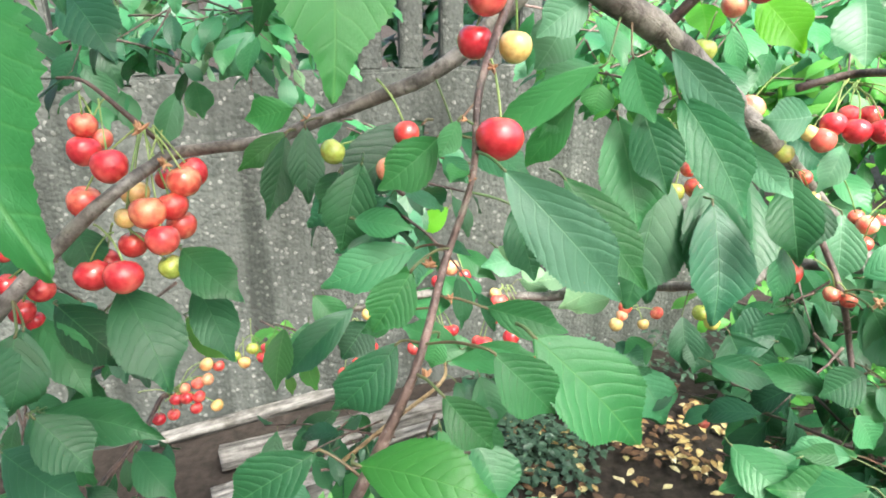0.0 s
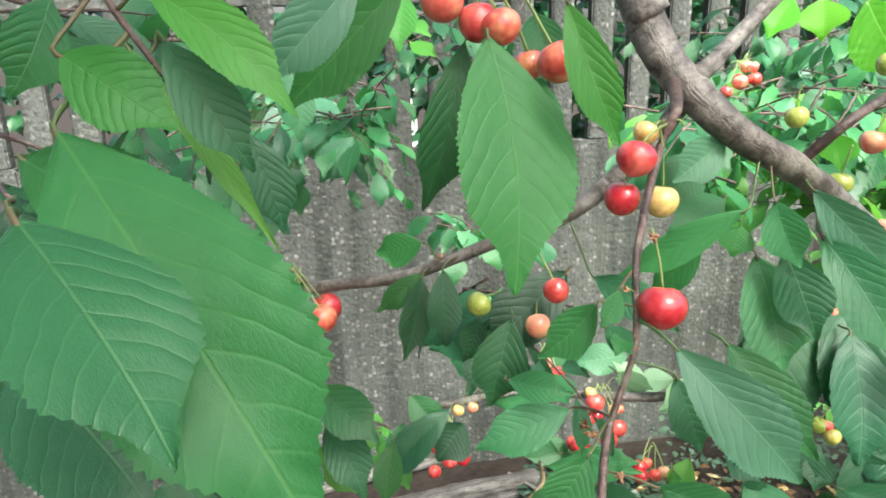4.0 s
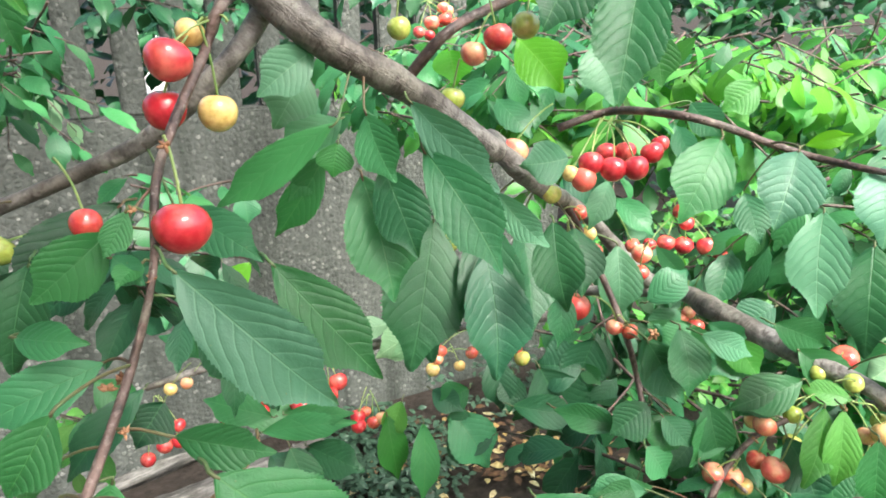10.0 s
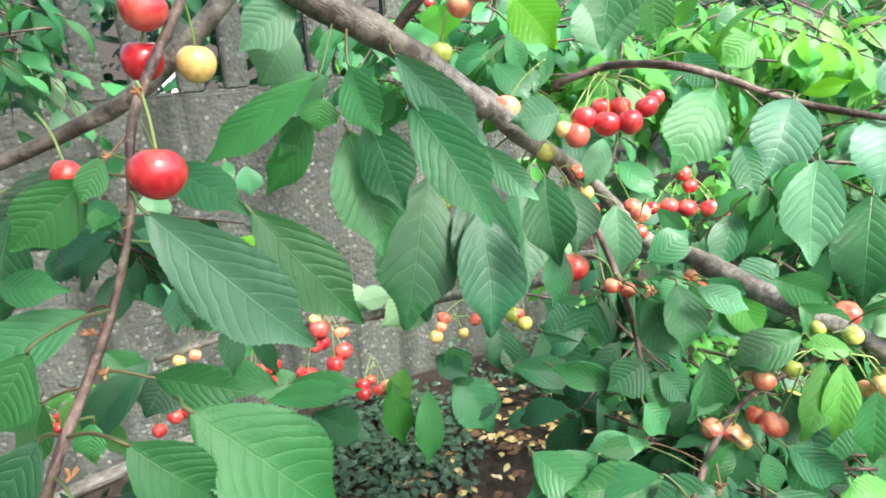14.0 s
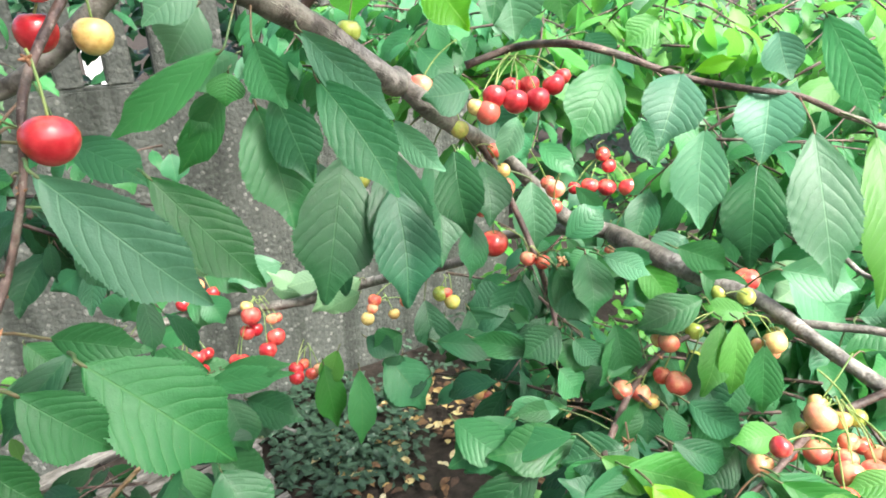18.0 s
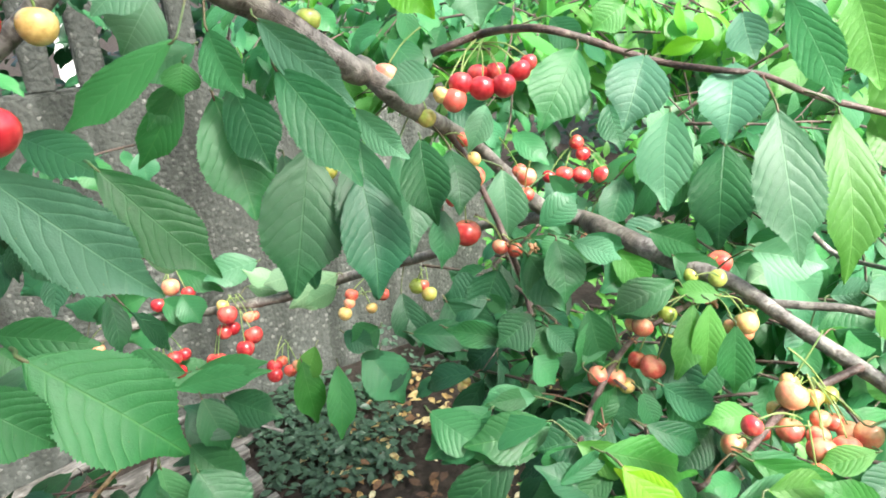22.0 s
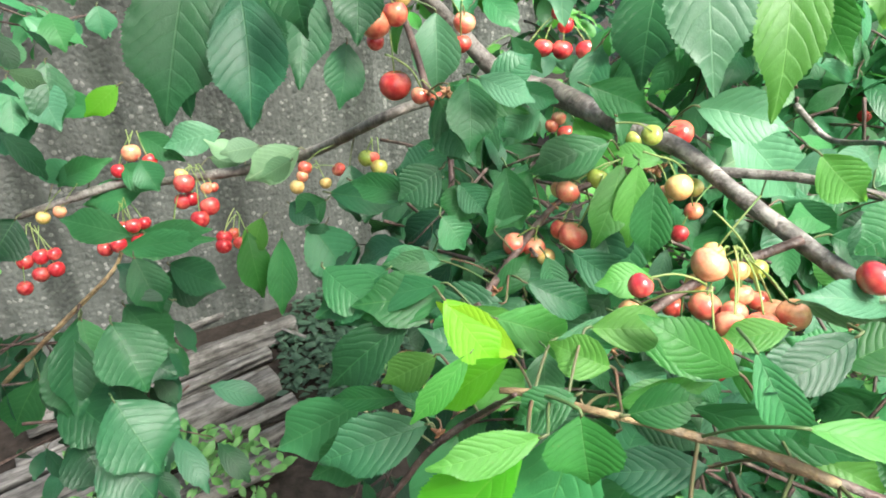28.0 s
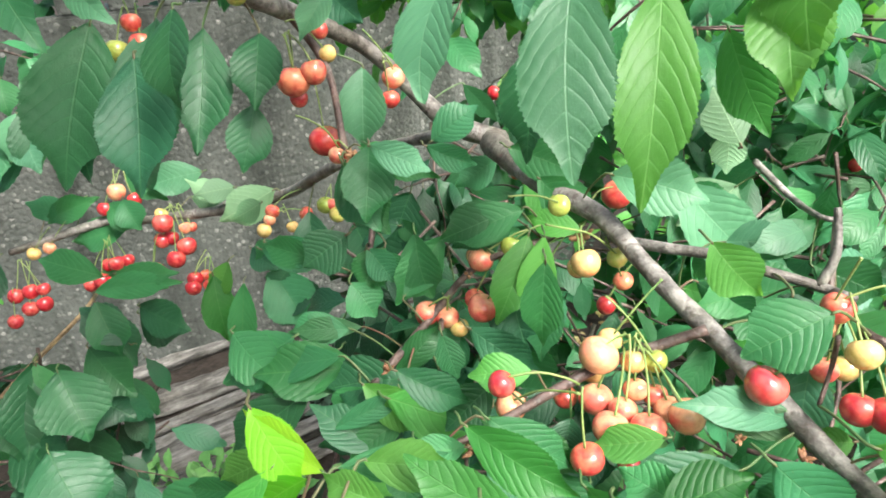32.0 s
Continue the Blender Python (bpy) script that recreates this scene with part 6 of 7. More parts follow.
cherry((0.485, 0.231, 1.225), 0.0095, "R", spot)
spot = Vector((0.534, 0.255, 1.245))
cherry((0.532, 0.255, 1.244), 0.0079, "r", spot)
cherry((0.527, 0.257, 1.234), 0.0075, "o", spot)
cherry((0.523, 0.224, 1.241), 0.0072, "y", spot)
cherry((0.52, 0.216, 1.218), 0.0080, "R", spot)
cherry((0.528, 0.209, 1.219), 0.0081, "R", spot)
cherry((0.523, 0.244, 1.218), 0.0065, "o", spot)
cherry((0.533, 0.243, 1.218), 0.0065, "y", spot)
spot = Vector((0.418, 0.357, 1.258))
cherry((0.472, 0.374, 1.218), 0.0065, "g", spot)
cherry((0.481, 0.383, 1.195), 0.0065, "r", spot)
cherry((0.431, 0.366, 1.262), 0.0065, "g", spot)
spot = Vector((0.346, 0.498, 1.332))
cherry((0.348, 0.515, 1.313), 0.0084, "o", spot)
cherry((0.344, 0.508, 1.299), 0.0071, "r", spot)
spot = Vector((0.452, 0.09, 1.19))
cherry((0.452, 0.086, 1.21), 0.0089, "o", spot)
cherry((0.459, 0.075, 1.2), 0.0097, "r", spot)
cherry((0.449, 0.058, 1.164), 0.0091, "y", spot)
cherry((0.425, 0.077, 1.183), 0.0074, "o", spot)
cherry((0.42, 0.075, 1.175), 0.0071, "r", spot)
cherry((0.539, 0.077, 1.15), 0.0080, "R", spot)
cherry((0.555, 0.066, 1.149), 0.0080, "R", spot)
cherry((0.44, 0.083, 1.18), 0.0066, "o", spot)
spot = Vector((0.569, 0.23, 1.236))
cherry((0.56, 0.199, 1.225), 0.0087, "y", spot)
cherry((0.562, 0.215, 1.225), 0.0065, "y", spot)
cherry((0.597, 0.223, 1.255), 0.0065, "y", spot)
cherry((0.543, 0.223, 1.228), 0.0065, "y", spot)
spot = Vector((0.607, 0.21, 1.243))
cherry((0.602, 0.187, 1.222), 0.0085, "g", spot)
cherry((0.598, 0.198, 1.215), 0.0065, "g", spot)
cherry((0.602, 0.19, 1.207), 0.0071, "g", spot)
cherry((0.613, 0.183, 1.207), 0.0071, "g", spot)
cherry((0.618, 0.188, 1.219), 0.0065, "y", spot)
spot = Vector((0.528, 0.137, 1.214))
cherry((0.538, 0.142, 1.19), 0.0090, "o", spot)
cherry((0.541, 0.083, 1.199), 0.0065, "g", spot)
cherry((0.558, 0.077, 1.206), 0.0068, "g", spot)
cherry((0.537, 0.089, 1.189), 0.0065, "y", spot)
spot = Vector((0.798, 0.514, 1.198))
cherry((0.793, 0.506, 1.18), 0.0075, "R", spot)
cherry((0.803, 0.502, 1.183), 0.0082, "R", spot)
cherry((0.808, 0.495, 1.179), 0.0075, "R", spot)
cherry((0.788, 0.522, 1.2), 0.0065, "R", spot)
cherry((0.76, 0.536, 1.194), 0.0065, "R", spot)
cherry((0.467, 0.375, 1.183), 0.0065, "R", spot)
spot = Vector((-0.315, 0.65, 1.056))
cherry((-0.327, 0.64, 1.03), 0.0078, "R", spot)
cherry((-0.31, 0.642, 1.035), 0.0072, "R", spot)
cherry((-0.307, 0.649, 1.052), 0.0078, "R", spot)
cherry((-0.295, 0.649, 1.053), 0.0078, "R", spot)
cherry((-0.297, 0.653, 1.063), 0.0065, "o", spot)
cherry((-0.282, 0.655, 1.069), 0.0078, "o", spot)
cherry((-0.281, 0.65, 1.054), 0.0072, "R", spot)
cherry((-0.284, 0.645, 1.042), 0.0072, "R", spot)
cherry((-0.26, 0.646, 1.045), 0.0072, "y", spot)
cherry((-0.271, 0.657, 1.073), 0.0072, "o", spot)
cherry((-0.272, 0.663, 1.089), 0.0078, "y", spot)
cherry((-0.258, 0.663, 1.087), 0.0065, "r", spot)
spot = Vector((-0.262, 0.792, 1.053))
cherry((-0.268, 0.779, 1.02), 0.0084, "y", spot)
cherry((-0.257, 0.786, 1.038), 0.0084, "g", spot)
cherry((-0.243, 0.782, 1.027), 0.0084, "R", spot)
cherry((-0.279, 0.782, 1.028), 0.0065, "g", spot)
cherry((-0.24, 0.787, 1.039), 0.0065, "R", spot)
spot = Vector((0.253, 0.921, 1.519))
cherry((0.241, 0.909, 1.483), 0.0080, "R", spot)
cherry((0.259, 0.914, 1.494), 0.0102, "o", spot)
cherry((0.277, 0.917, 1.498), 0.0087, "r", spot)
cherry((0.275, 0.921, 1.512), 0.0073, "o", spot)
spot = Vector((0.314, 1.064, 1.526))
cherry((0.285, 1.049, 1.474), 0.0085, "R", spot)
cherry((0.314, 1.058, 1.508), 0.0094, "o", spot)
cherry((0.326, 1.051, 1.489), 0.0094, "r", spot)
cherry((0.304, 1.054, 1.492), 0.0077, "r", spot)
spot = Vector((0.433, 0.943, 0.847))
cherry((0.424, 0.933, 0.815), 0.0098, "y", spot)
cherry((0.436, 0.927, 0.812), 0.0098, "o", spot)
cherry((0.431, 0.934, 0.825), 0.0078, "y", spot)

# spurs
bud((-0.007, 0.228, 1.353), 0.0032, 0)
bud((-0.006, 0.293, 1.374), 0.0038, 1)
bud((0.009, 0.29, 1.443), 0.0022, 2)
bud((0.003, 0.251, 1.376), 0.0024, 3)
bud((0.013, 0.285, 1.418), 0.0025, 4)
bud((-0.083, 0.409, 1.42), 0.0035, 5)
bud((-0.006, 0.272, 1.382), 0.0033, 6)
bud((0.022, 0.301, 1.464), 0.0034, 7)
bud((0.456, 0.397, 1.224), 0.0092, 8)
bud((0.309, 0.466, 1.274), 0.0064, 9)
bud((0.378, 0.39, 1.21), 0.0044, 10)
bud((0.362, 0.141, 1.225), 0.0042, 11)
bud((0.391, 0.104, 1.224), 0.0035, 12)
bud((0.357, 0.257, 1.187), 0.0055, 13)
bud((0.264, 0.25, 1.158), 0.0044, 14)
bud((0.489, 0.205, 1.206), 0.0050, 15)
bud((0.321, 0.338, 1.181), 0.0047, 16)
bud((0.357, 0.255, 1.19), 0.0038, 17)
bud((0.558, 0.283, 1.225), 0.0053, 18)
bud((0.475, 0.227, 1.199), 0.0036, 19)
bud((-0.179, 0.393, 1.417), 0.0054, 20)
bud((-0.164, 0.384, 1.399), 0.0053, 21)
bud((0.059, 0.412, 1.525), 0.0046, 22)
bud((0.297, 0.51, 1.365), 0.0046, 23)
bud((0.286, 0.533, 1.355), 0.0049, 24)
bud((0.313, 0.43, 1.284), 0.0058, 25)

# leaves further back
foliage("foliage", tree, ROOT_M, (0.415, 1.002, 1.443), (0.265, 0.25, 0.048), (-0, 0.93), 187, 0.060, "g", 20)
foliage("foliage", tree, ROOT_M, (0.434, 1.142, 1.391), (0.307, 0.25, 0.084), (-0, 0.93), 136, 0.060, "l", 21)
foliage("foliage", tree, ROOT_M, (0.146, 0.831, 1.421), (0.074, 0.12, 0.061), (-0, 0.93), 36, 0.060, "g", 22)
# tone d clumps paint the dim inside of the branches
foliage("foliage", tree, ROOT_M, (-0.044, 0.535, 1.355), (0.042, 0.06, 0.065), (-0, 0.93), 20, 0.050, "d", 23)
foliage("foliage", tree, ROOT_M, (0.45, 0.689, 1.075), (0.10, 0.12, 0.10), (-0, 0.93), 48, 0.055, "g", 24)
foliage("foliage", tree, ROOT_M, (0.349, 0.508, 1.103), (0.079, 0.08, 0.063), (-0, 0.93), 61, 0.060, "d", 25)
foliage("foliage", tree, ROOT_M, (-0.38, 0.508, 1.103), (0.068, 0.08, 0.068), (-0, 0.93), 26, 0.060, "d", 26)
foliage("foliage", tree, ROOT_M, (-0.384, 1.045, 1.416), (0.127, 0.12, 0.093), (-0, 0.93), 40, 0.055, "p", 27)
foliage("foliage", tree, ROOT_M, (-0.469, 0.993, 1.421), (0.129, 0.12, 0.088), (-0, 0.93), 30, 0.055, "g", 28)
foliage("foliage", tree, ROOT_M, (-0.228, 0.836, 1.033), (0.088, 0.08, 0.036), (-0, 0.93), 16, 0.045, "l", 29)
foliage("foliage", tree, ROOT_M, (-0.398, 0.686, 0.929), (0.065, 0.08, 0.043), (-0, 0.93), 14, 0.050, "d", 30)
foliage("foliage", tree, ROOT_M, (-0.285, 1.007, 1.438), (0.093, 0.1, 0.076), (-0.06, 0.96), 30, 0.050, "g", 31)
foliage("foliage", tree, ROOT_M, (-0.345, 0.792, 1.432), (0.041, 0.08, 0.068), (-0.06, 0.96), 14, 0.050, "d", 32)
foliage("foliage", tree, ROOT_M, (0.517, 1.266, 1.431), (0.203, 0.3, 0.183), (-0.06, 0.96), 187, 0.060, "g", 33)
foliage("foliage", tree, ROOT_M, (0.41, 0.871, 1.359), (0.072, 0.1, 0.072), (-0.06, 0.96), 61, 0.055, "l", 34)
foliage("foliage", tree, ROOT_M, (-0.467, 1.037, 1.447), (0.096, 0.1, 0.088), (0.07, 0.95), 26, 0.055, "g", 35)
foliage("foliage", tree, ROOT_M, (0.673, 0.87, 1.43), (0.337, 0.25, 0.048), (0.3, 0.89), 204, 0.060, "l", 36)
foliage("foliage", tree, ROOT_M, (0.869, 1.076, 1.404), (0.426, 0.25, 0.081), (0.3, 0.89), 221, 0.060, "g", 37)
foliage("foliage", tree, ROOT_M, (0.3, 0.886, 1.442), (0.108, 0.15, 0.043), (0.3, 0.89), 44, 0.055, "g", 38)
foliage("foliage", tree, ROOT_M, (0.778, 0.594, 1.254), (0.081, 0.12, 0.176), (0.3, 0.89), 119, 0.060, "g", 39)
foliage("foliage", tree, ROOT_M, (0.504, 0.782, 1.353), (0.101, 0.12, 0.058), (0.3, 0.89), 61, 0.050, "g", 40)
foliage("foliage", tree, ROOT_M, (0.563, 0.823, 1.223), (0.096, 0.1, 0.048), (0.3, 0.89), 51, 0.050, "s", 41)
foliage("foliage", tree, ROOT_M, (0.431, 0.437, 1.083), (0.094, 0.06, 0.047), (0.3, 0.89), 74, 0.055, "g", 42)
foliage("foliage", tree, ROOT_M, (0.678, 0.508, 1.181), (0.091, 0.08, 0.043), (0.3, 0.89), 54, 0.055, "g", 43)
foliage("foliage", tree, ROOT_M, (1.485, 0.866, 0.969), (0.419, 0.35, 0.178), (0.48, 0.74), 374, 0.060, "g", 44)
foliage("foliage", tree, ROOT_M, (1.877, 1.188, 1.02), (0.514, 0.3, 0.096), (0.48, 0.74), 221, 0.055, "l", 45)
foliage("foliage", tree, ROOT_M, (0.394, 0.409, 1.1), (0.113, 0.04, 0.054), (0.48, 0.74), 30, 0.055, "d", 46)
foliage("foliage", tree, ROOT_M, (0.386, 0.222, 1.098), (0.112, 0.04, 0.048), (0.48, 0.74), 50, 0.060, "d", 47)
foliage("foliage", tree, ROOT_M, (0.7, 0.204, 1.048), (0.102, 0.06, 0.076), (0.48, 0.74), 78, 0.060, "g", 48)
foliage("foliage", tree, ROOT_M, (-0.052, 0.668, 0.87), (0.092, 0.05, 0.073), (0.16, 0.88), 40, 0.060, "d", 49)
foliage("foliage", tree, ROOT_M, (-0.112, 1.02, 1.265), (0.069, 0.06, 0.069), (0.16, 0.88), 20, 0.050, "g", 50)
foliage("foliage", tree, ROOT_M, (1.044, 1.03, 1.135), (0.14, 0.2, 0.158), (0.1, 0.89), 153, 0.055, "g", 51)
foliage("foliage", tree, ROOT_M, (0.727, 0.491, 1.113), (0.056, 0.05, 0.061), (0.1, 0.89), 54, 0.050, "g", 52)
foliage("foliage", tree, ROOT_M, (0.36, 0.5, 1.08), (0.05, 0.04, 0.06), (0.1, 0.89), 20, 0.055, "d", 53)
foliage("foliage", tree, ROOT_M, (0.561, 0.317, 1.067), (0.076, 0.03, 0.019), (0.1, 0.89), 30, 0.060, "g", 54)
foliage("foliage", tree, ROOT_M, (0.628, 0.546, 1.156), (0.063, 0.05, 0.031), (0.1, 0.89), 30, 0.060, "g", 55)
foliage("foliage", tree, ROOT_M, (0.411, 0.46, 1.161), (0.053, 0.03, 0.053), (0.1, 0.89), 30, 0.050, "g", 56)
foliage("foliage", tree, ROOT_M, (0.718, 0.495, 1.097), (0.102, 0.06, 0.061), (0.48, 0.74), 68, 0.060, "g", 57)
foliage("foliage", tree, ROOT_M, (0.831, 0.336, 1.068), (0.159, 0.08, 0.057), (0.48, 0.74), 119, 0.060, "g", 58)
foliage("foliage", tree, ROOT_M, (0.587, 0.245, 1.102), (0.093, 0.04, 0.037), (0.48, 0.74), 68, 0.055, "g", 59)
foliage("foliage", tree, ROOT_M, (0.646, 0.514, 1.087), (0.127, 0.06, 0.076), (0.3, 0.89), 85, 0.060, "g", 60)
foliage("foliage", tree, ROOT_M, (0.653, 0.603, 1.313), (0.159, 0.1, 0.076), (0.3, 0.89), 102, 0.060, "g", 61)
foliage("foliage", tree, ROOT_M, (0.652, 0.923, 1.368), (0.209, 0.15, 0.088), (0.15, 0.92), 153, 0.060, "l", 62)
foliage("foliage", tree, ROOT_M, (0.889, 0.749, 1.102), (0.086, 0.08, 0.144), (0.1, 0.89), 102, 0.055, "g", 63)
foliage("foliage", tree, ROOT_M, (1.291, 0.748, 1.117), (0.317, 0.1, 0.095), (0.48, 0.74), 136, 0.070, "g", 64)
foliage("foliage", tree, ROOT_M, (-0.329, 0.587, 1.176), (0.068, 0.05, 0.073), (0.07, 0.95), 22, 0.060, "d", 65)
foliage("foliage", tree, ROOT_M, (-0.352, 0.408, 1.412), (0.034, 0.05, 0.099), (-0.08, 0.96), 26, 0.060, "d", 66)
foliage("foliage", tree, ROOT_M, (-0.107, 0.69, 0.96), (0.057, 0.05, 0.102), (0.16, 0.88), 26, 0.060, "d", 67)
foliage("foliage", tree, ROOT_M, (-0.01, 0.628, 0.957), (0.097, 0.05, 0.079), (0.1, 0.89), 34, 0.060, "d", 68)
foliage("foliage", tree, ROOT_M, (-0.051, 0.506, 1.312), (0.031, 0.04, 0.057), (0.07, 0.95), 14, 0.050, "d", 69)
foliage("foliage", tree, ROOT_M, (1.291, 1.22, 0.894), (0.189, 0.25, 0.308), (0.1, 0.89), 220, 0.065, "l", 70)
foliage("foliage", tree, ROOT_M, (1.345, 0.692, 0.98), (0.352, 0.2, 0.132), (0.48, 0.74), 200, 0.065, "l", 71)
foliage("foliage", tree, ROOT_M, (0.934, 0.935, 1.388), (0.298, 0.2, 0.084), (0.3, 0.89), 140, 0.065, "g", 72)
foliage("foliage", tree, ROOT_M, (-0.326, 0.896, 1.449), (0.108, 0.08, 0.043), (-0, 0.93), 26, 0.060, "g", 73)
foliage("foliage", tree, ROOT_M, (-0.476, 0.843, 1.452), (0.061, 0.06, 0.041), (-0, 0.93), 16, 0.060, "d", 74)
foliage("foliage", tree, ROOT_M, (1.191, 0.464, 1.023), (0.152, 0.15, 0.11), (0.5, 0.73), 110, 0.065, "l", 75)
foliage("foliage", tree, ROOT_M, (0.571, 1.619, 1.552), (0.355, 0.3, 0.114), (-0.06, 0.96), 120, 0.070, "d", 76)
foliage("foliage", tree, ROOT_M, (0.505, 0.264, 1.073), (0.078, 0.03, 0.014), (0.16, 0.88), 24, 0.055, "g", 77)
foliage("foliage", tree, ROOT_M, (0.354, 0.307, 1.105), (0.068, 0.03, 0.014), (0.05, 0.88), 24, 0.055, "g", 78)
foliage("foliage", tree, ROOT_M, (-0.129, 1.684, 1.591), (0.271, 0.2, 0.095), (-0.08, 0.96), 60, 0.060, "d", 79)
foliage("foliage", tree, ROOT_M, (1.014, 0.961, 1.127), (0.093, 0.1, 0.161), (0.05, 0.88), 90, 0.050, "l", 81)
foliage("foliage", tree, ROOT_M, (0.814, 0.652, 1.058), (0.082, 0.06, 0.044), (0.05, 0.88), 40, 0.055, "l", 82)
foliage("foliage", tree, ROOT_M, (1.678, 0.935, 1.063), (0.298, 0.25, 0.122), (0.44, 0.77), 170, 0.060, "l", 83)
foliage("foliage", tree, ROOT_M, (0.815, 0.627, 1.366), (0.074, 0.08, 0.088), (0.3, 0.89), 40, 0.060, "l", 84)
foliage("foliage", tree, ROOT_M, (1.254, 1.121, 1.351), (0.391, 0.25, 0.13), (0.4, 0.83), 200, 0.070, "d", 85)
foliage("foliage", tree, ROOT_M, (1.225, 0.888, 1.335), (0.203, 0.2, 0.112), (0.4, 0.83), 100, 0.060, "l", 86)
foliage("foliage", tree, ROOT_M, (0.577, 0.786, 1.134), (0.129, 0.08, 0.056), (0.29, 0.88), 60, 0.055, "g", 87)
foliage("foliage", tree, ROOT_M, (0.735, 0.69, 1.165), (0.152, 0.1, 0.069), (0.29, 0.88), 90, 0.055, "s", 88)
foliage("foliage", tree, ROOT_M, (0.378, 0.635, 1.16), (0.07, 0.05, 0.038), (0.29, 0.88), 30, 0.055, "d", 89)
foliage("foliage", tree, ROOT_M, (0.679, 0.568, 1.099), (0.135, 0.06, 0.041), (0.29, 0.88), 70, 0.055, "g", 90)
foliage("foliage", tree, ROOT_M, (0.519, 0.481, 1.057), (0.105, 0.04, 0.047), (0.16, 0.88), 50, 0.055, "g", 91)
foliage("foliage", tree, ROOT_M, (1.212, 0.561, 0.985), (0.186, 0.1, 0.065), (0.5, 0.73), 80, 0.050, "l", 93)
foliage("foliage", tree, ROOT_M, (3.755, 1.839, 0.766), (0.518, 0.4, 0.144), (0.5, 0.73), 260, 0.080, "l", 94)
foliage("foliage", tree, ROOT_M, (2.777, 2.018, 0.864), (0.508, 0.4, 0.152), (0.5, 0.73), 220, 0.080, "l", 95)
foliage("foliage", tree, ROOT_M, (0.317, 0.486, 0.87), (0.095, 0.06, 0.057), (0.44, 0.77), 36, 0.060, "d", 96)
foliage("foliage", tree, ROOT_M, (-0.322, 0.616, 1.574), (0.132, 0.06, 0.03), (-0.08, 0.96), 34, 0.060, "g", 98)
foliage("foliage", tree, ROOT_M, (-0.233, 0.832, 1.573), (0.081, 0.06, 0.034), (-0.08, 0.96), 22, 0.055, "l", 99)
foliage("foliage", tree, ROOT_M, (-0.314, 1.015, 1.506), (0.102, 0.08, 0.051), (-0.08, 0.96), 30, 0.050, "g", 100)
foliage("foliage", tree, ROOT_M, (-0.389, 0.503, 1.567), (0.038, 0.04, 0.03), (-0.08, 0.96), 14, 0.060, "d", 101)
foliage("foliage", tree, ROOT_M, (-0.428, 0.753, 1.555), (0.095, 0.06, 0.036), (-0.01, 0.95), 24, 0.060, "g", 102)
foliage("foliage", tree, ROOT_M, (-0.26, 0.949, 1.461), (0.081, 0.06, 0.054), (0.15, 0.92), 24, 0.055, "g", 103)


# ---- ground, wall and fence ----
def slab(name, low, high, mat, cuts=(1, 1, 1), rough=0.0):
    """A block with slightly uneven faces and softened edges."""
    bm = bmesh.new()
    bmesh.ops.create_cube(bm, size=1)
    size = Vector(high) - Vector(low)
    bmesh.ops.scale(bm, vec=size, verts=bm.verts)
    bmesh.ops.translate(bm, vec=(Vector(low) + Vector(high)) / 2, verts=bm.verts)
    bmesh.ops.bevel(bm, geom=bm.edges[:], offset=min(size) * 0.12, segments=2, affect="EDGES")
    if rough:
        bmesh.ops.subdivide_edges(bm, edges=[e for e in bm.edges if e.calc_length() > 0.12], cuts=3, use_grid_fill=True)
        for v in bm.verts:
            v.co += Vector((0, 1, 0.4)) * rough * noise.noise(v.co * 6)
    me = bpy.data.meshes.new(name)
    bm.to_mesh(me)
    bm.free()
    me.materials.append(mat)
    return me


def ground():
    steps = [-400, -60, -15, -5] + [-3 + 0.12 * i for i in range(51)] + [4, 6, 10, 20, 60, 400]
    verts, faces = [], []
    for y in steps:
        for x in steps:
            near = max(0.0, 1 - max(abs(x), abs(y)) / 5)
            verts.append((x, y, -0.13 + 0.1 * max(-1.0, min(0.0, x + 0.3)) + near * (0.035 * noise.noise(Vector((x * 2, y * 2, 0))) + 0.015 * noise.noise(Vector((x * 7, y * 7, 2))))))
    w = len(steps)
    for j in range(w - 1):
        for i in range(w - 1):
            a = j * w + i
            faces.append((a, a + 1, a + w + 1, a + w))
    return tagged(new("ground", link_mesh("ground", verts, faces, SOIL)), "dark bare garden soil strewn with fallen yellow leaves", "ground", kind="structure")


ground()
WALL_Y = 2.53
wall = thing("wall_north", (0, WALL_Y, 0), "weathered grey exposed-aggregate concrete garden wall", "wall", kind="structure")
wp = Matrix.Translation((0, WALL_Y, 0))
wm = wp @ Matrix.Rotation(radians(14), 4, "Z")
for i in (-1, 0):
    child("panel", slab("panel", (i * 3.0 - 1.7, -0.03, -0.45), (i * 3.0 + 1.295, 0.05, 1.2), CONCRETE, rough=0.006), wall, wm, wp)
picket_me = slab("picket", (-0.042, -0.02, 0), (0.042, 0.03, 0.62), CONCRETE)
for i in range(-30, 9):
    child("picket", picket_me, wall, wm @ Matrix.Translation((i * 0.15 + 0.03, 0, 1.20)), wp)
child("rail", slab("rail", (-4.6, 0.032, 1.70), (1.29, 0.07, 1.77), PICKET), wall, wm, wp)


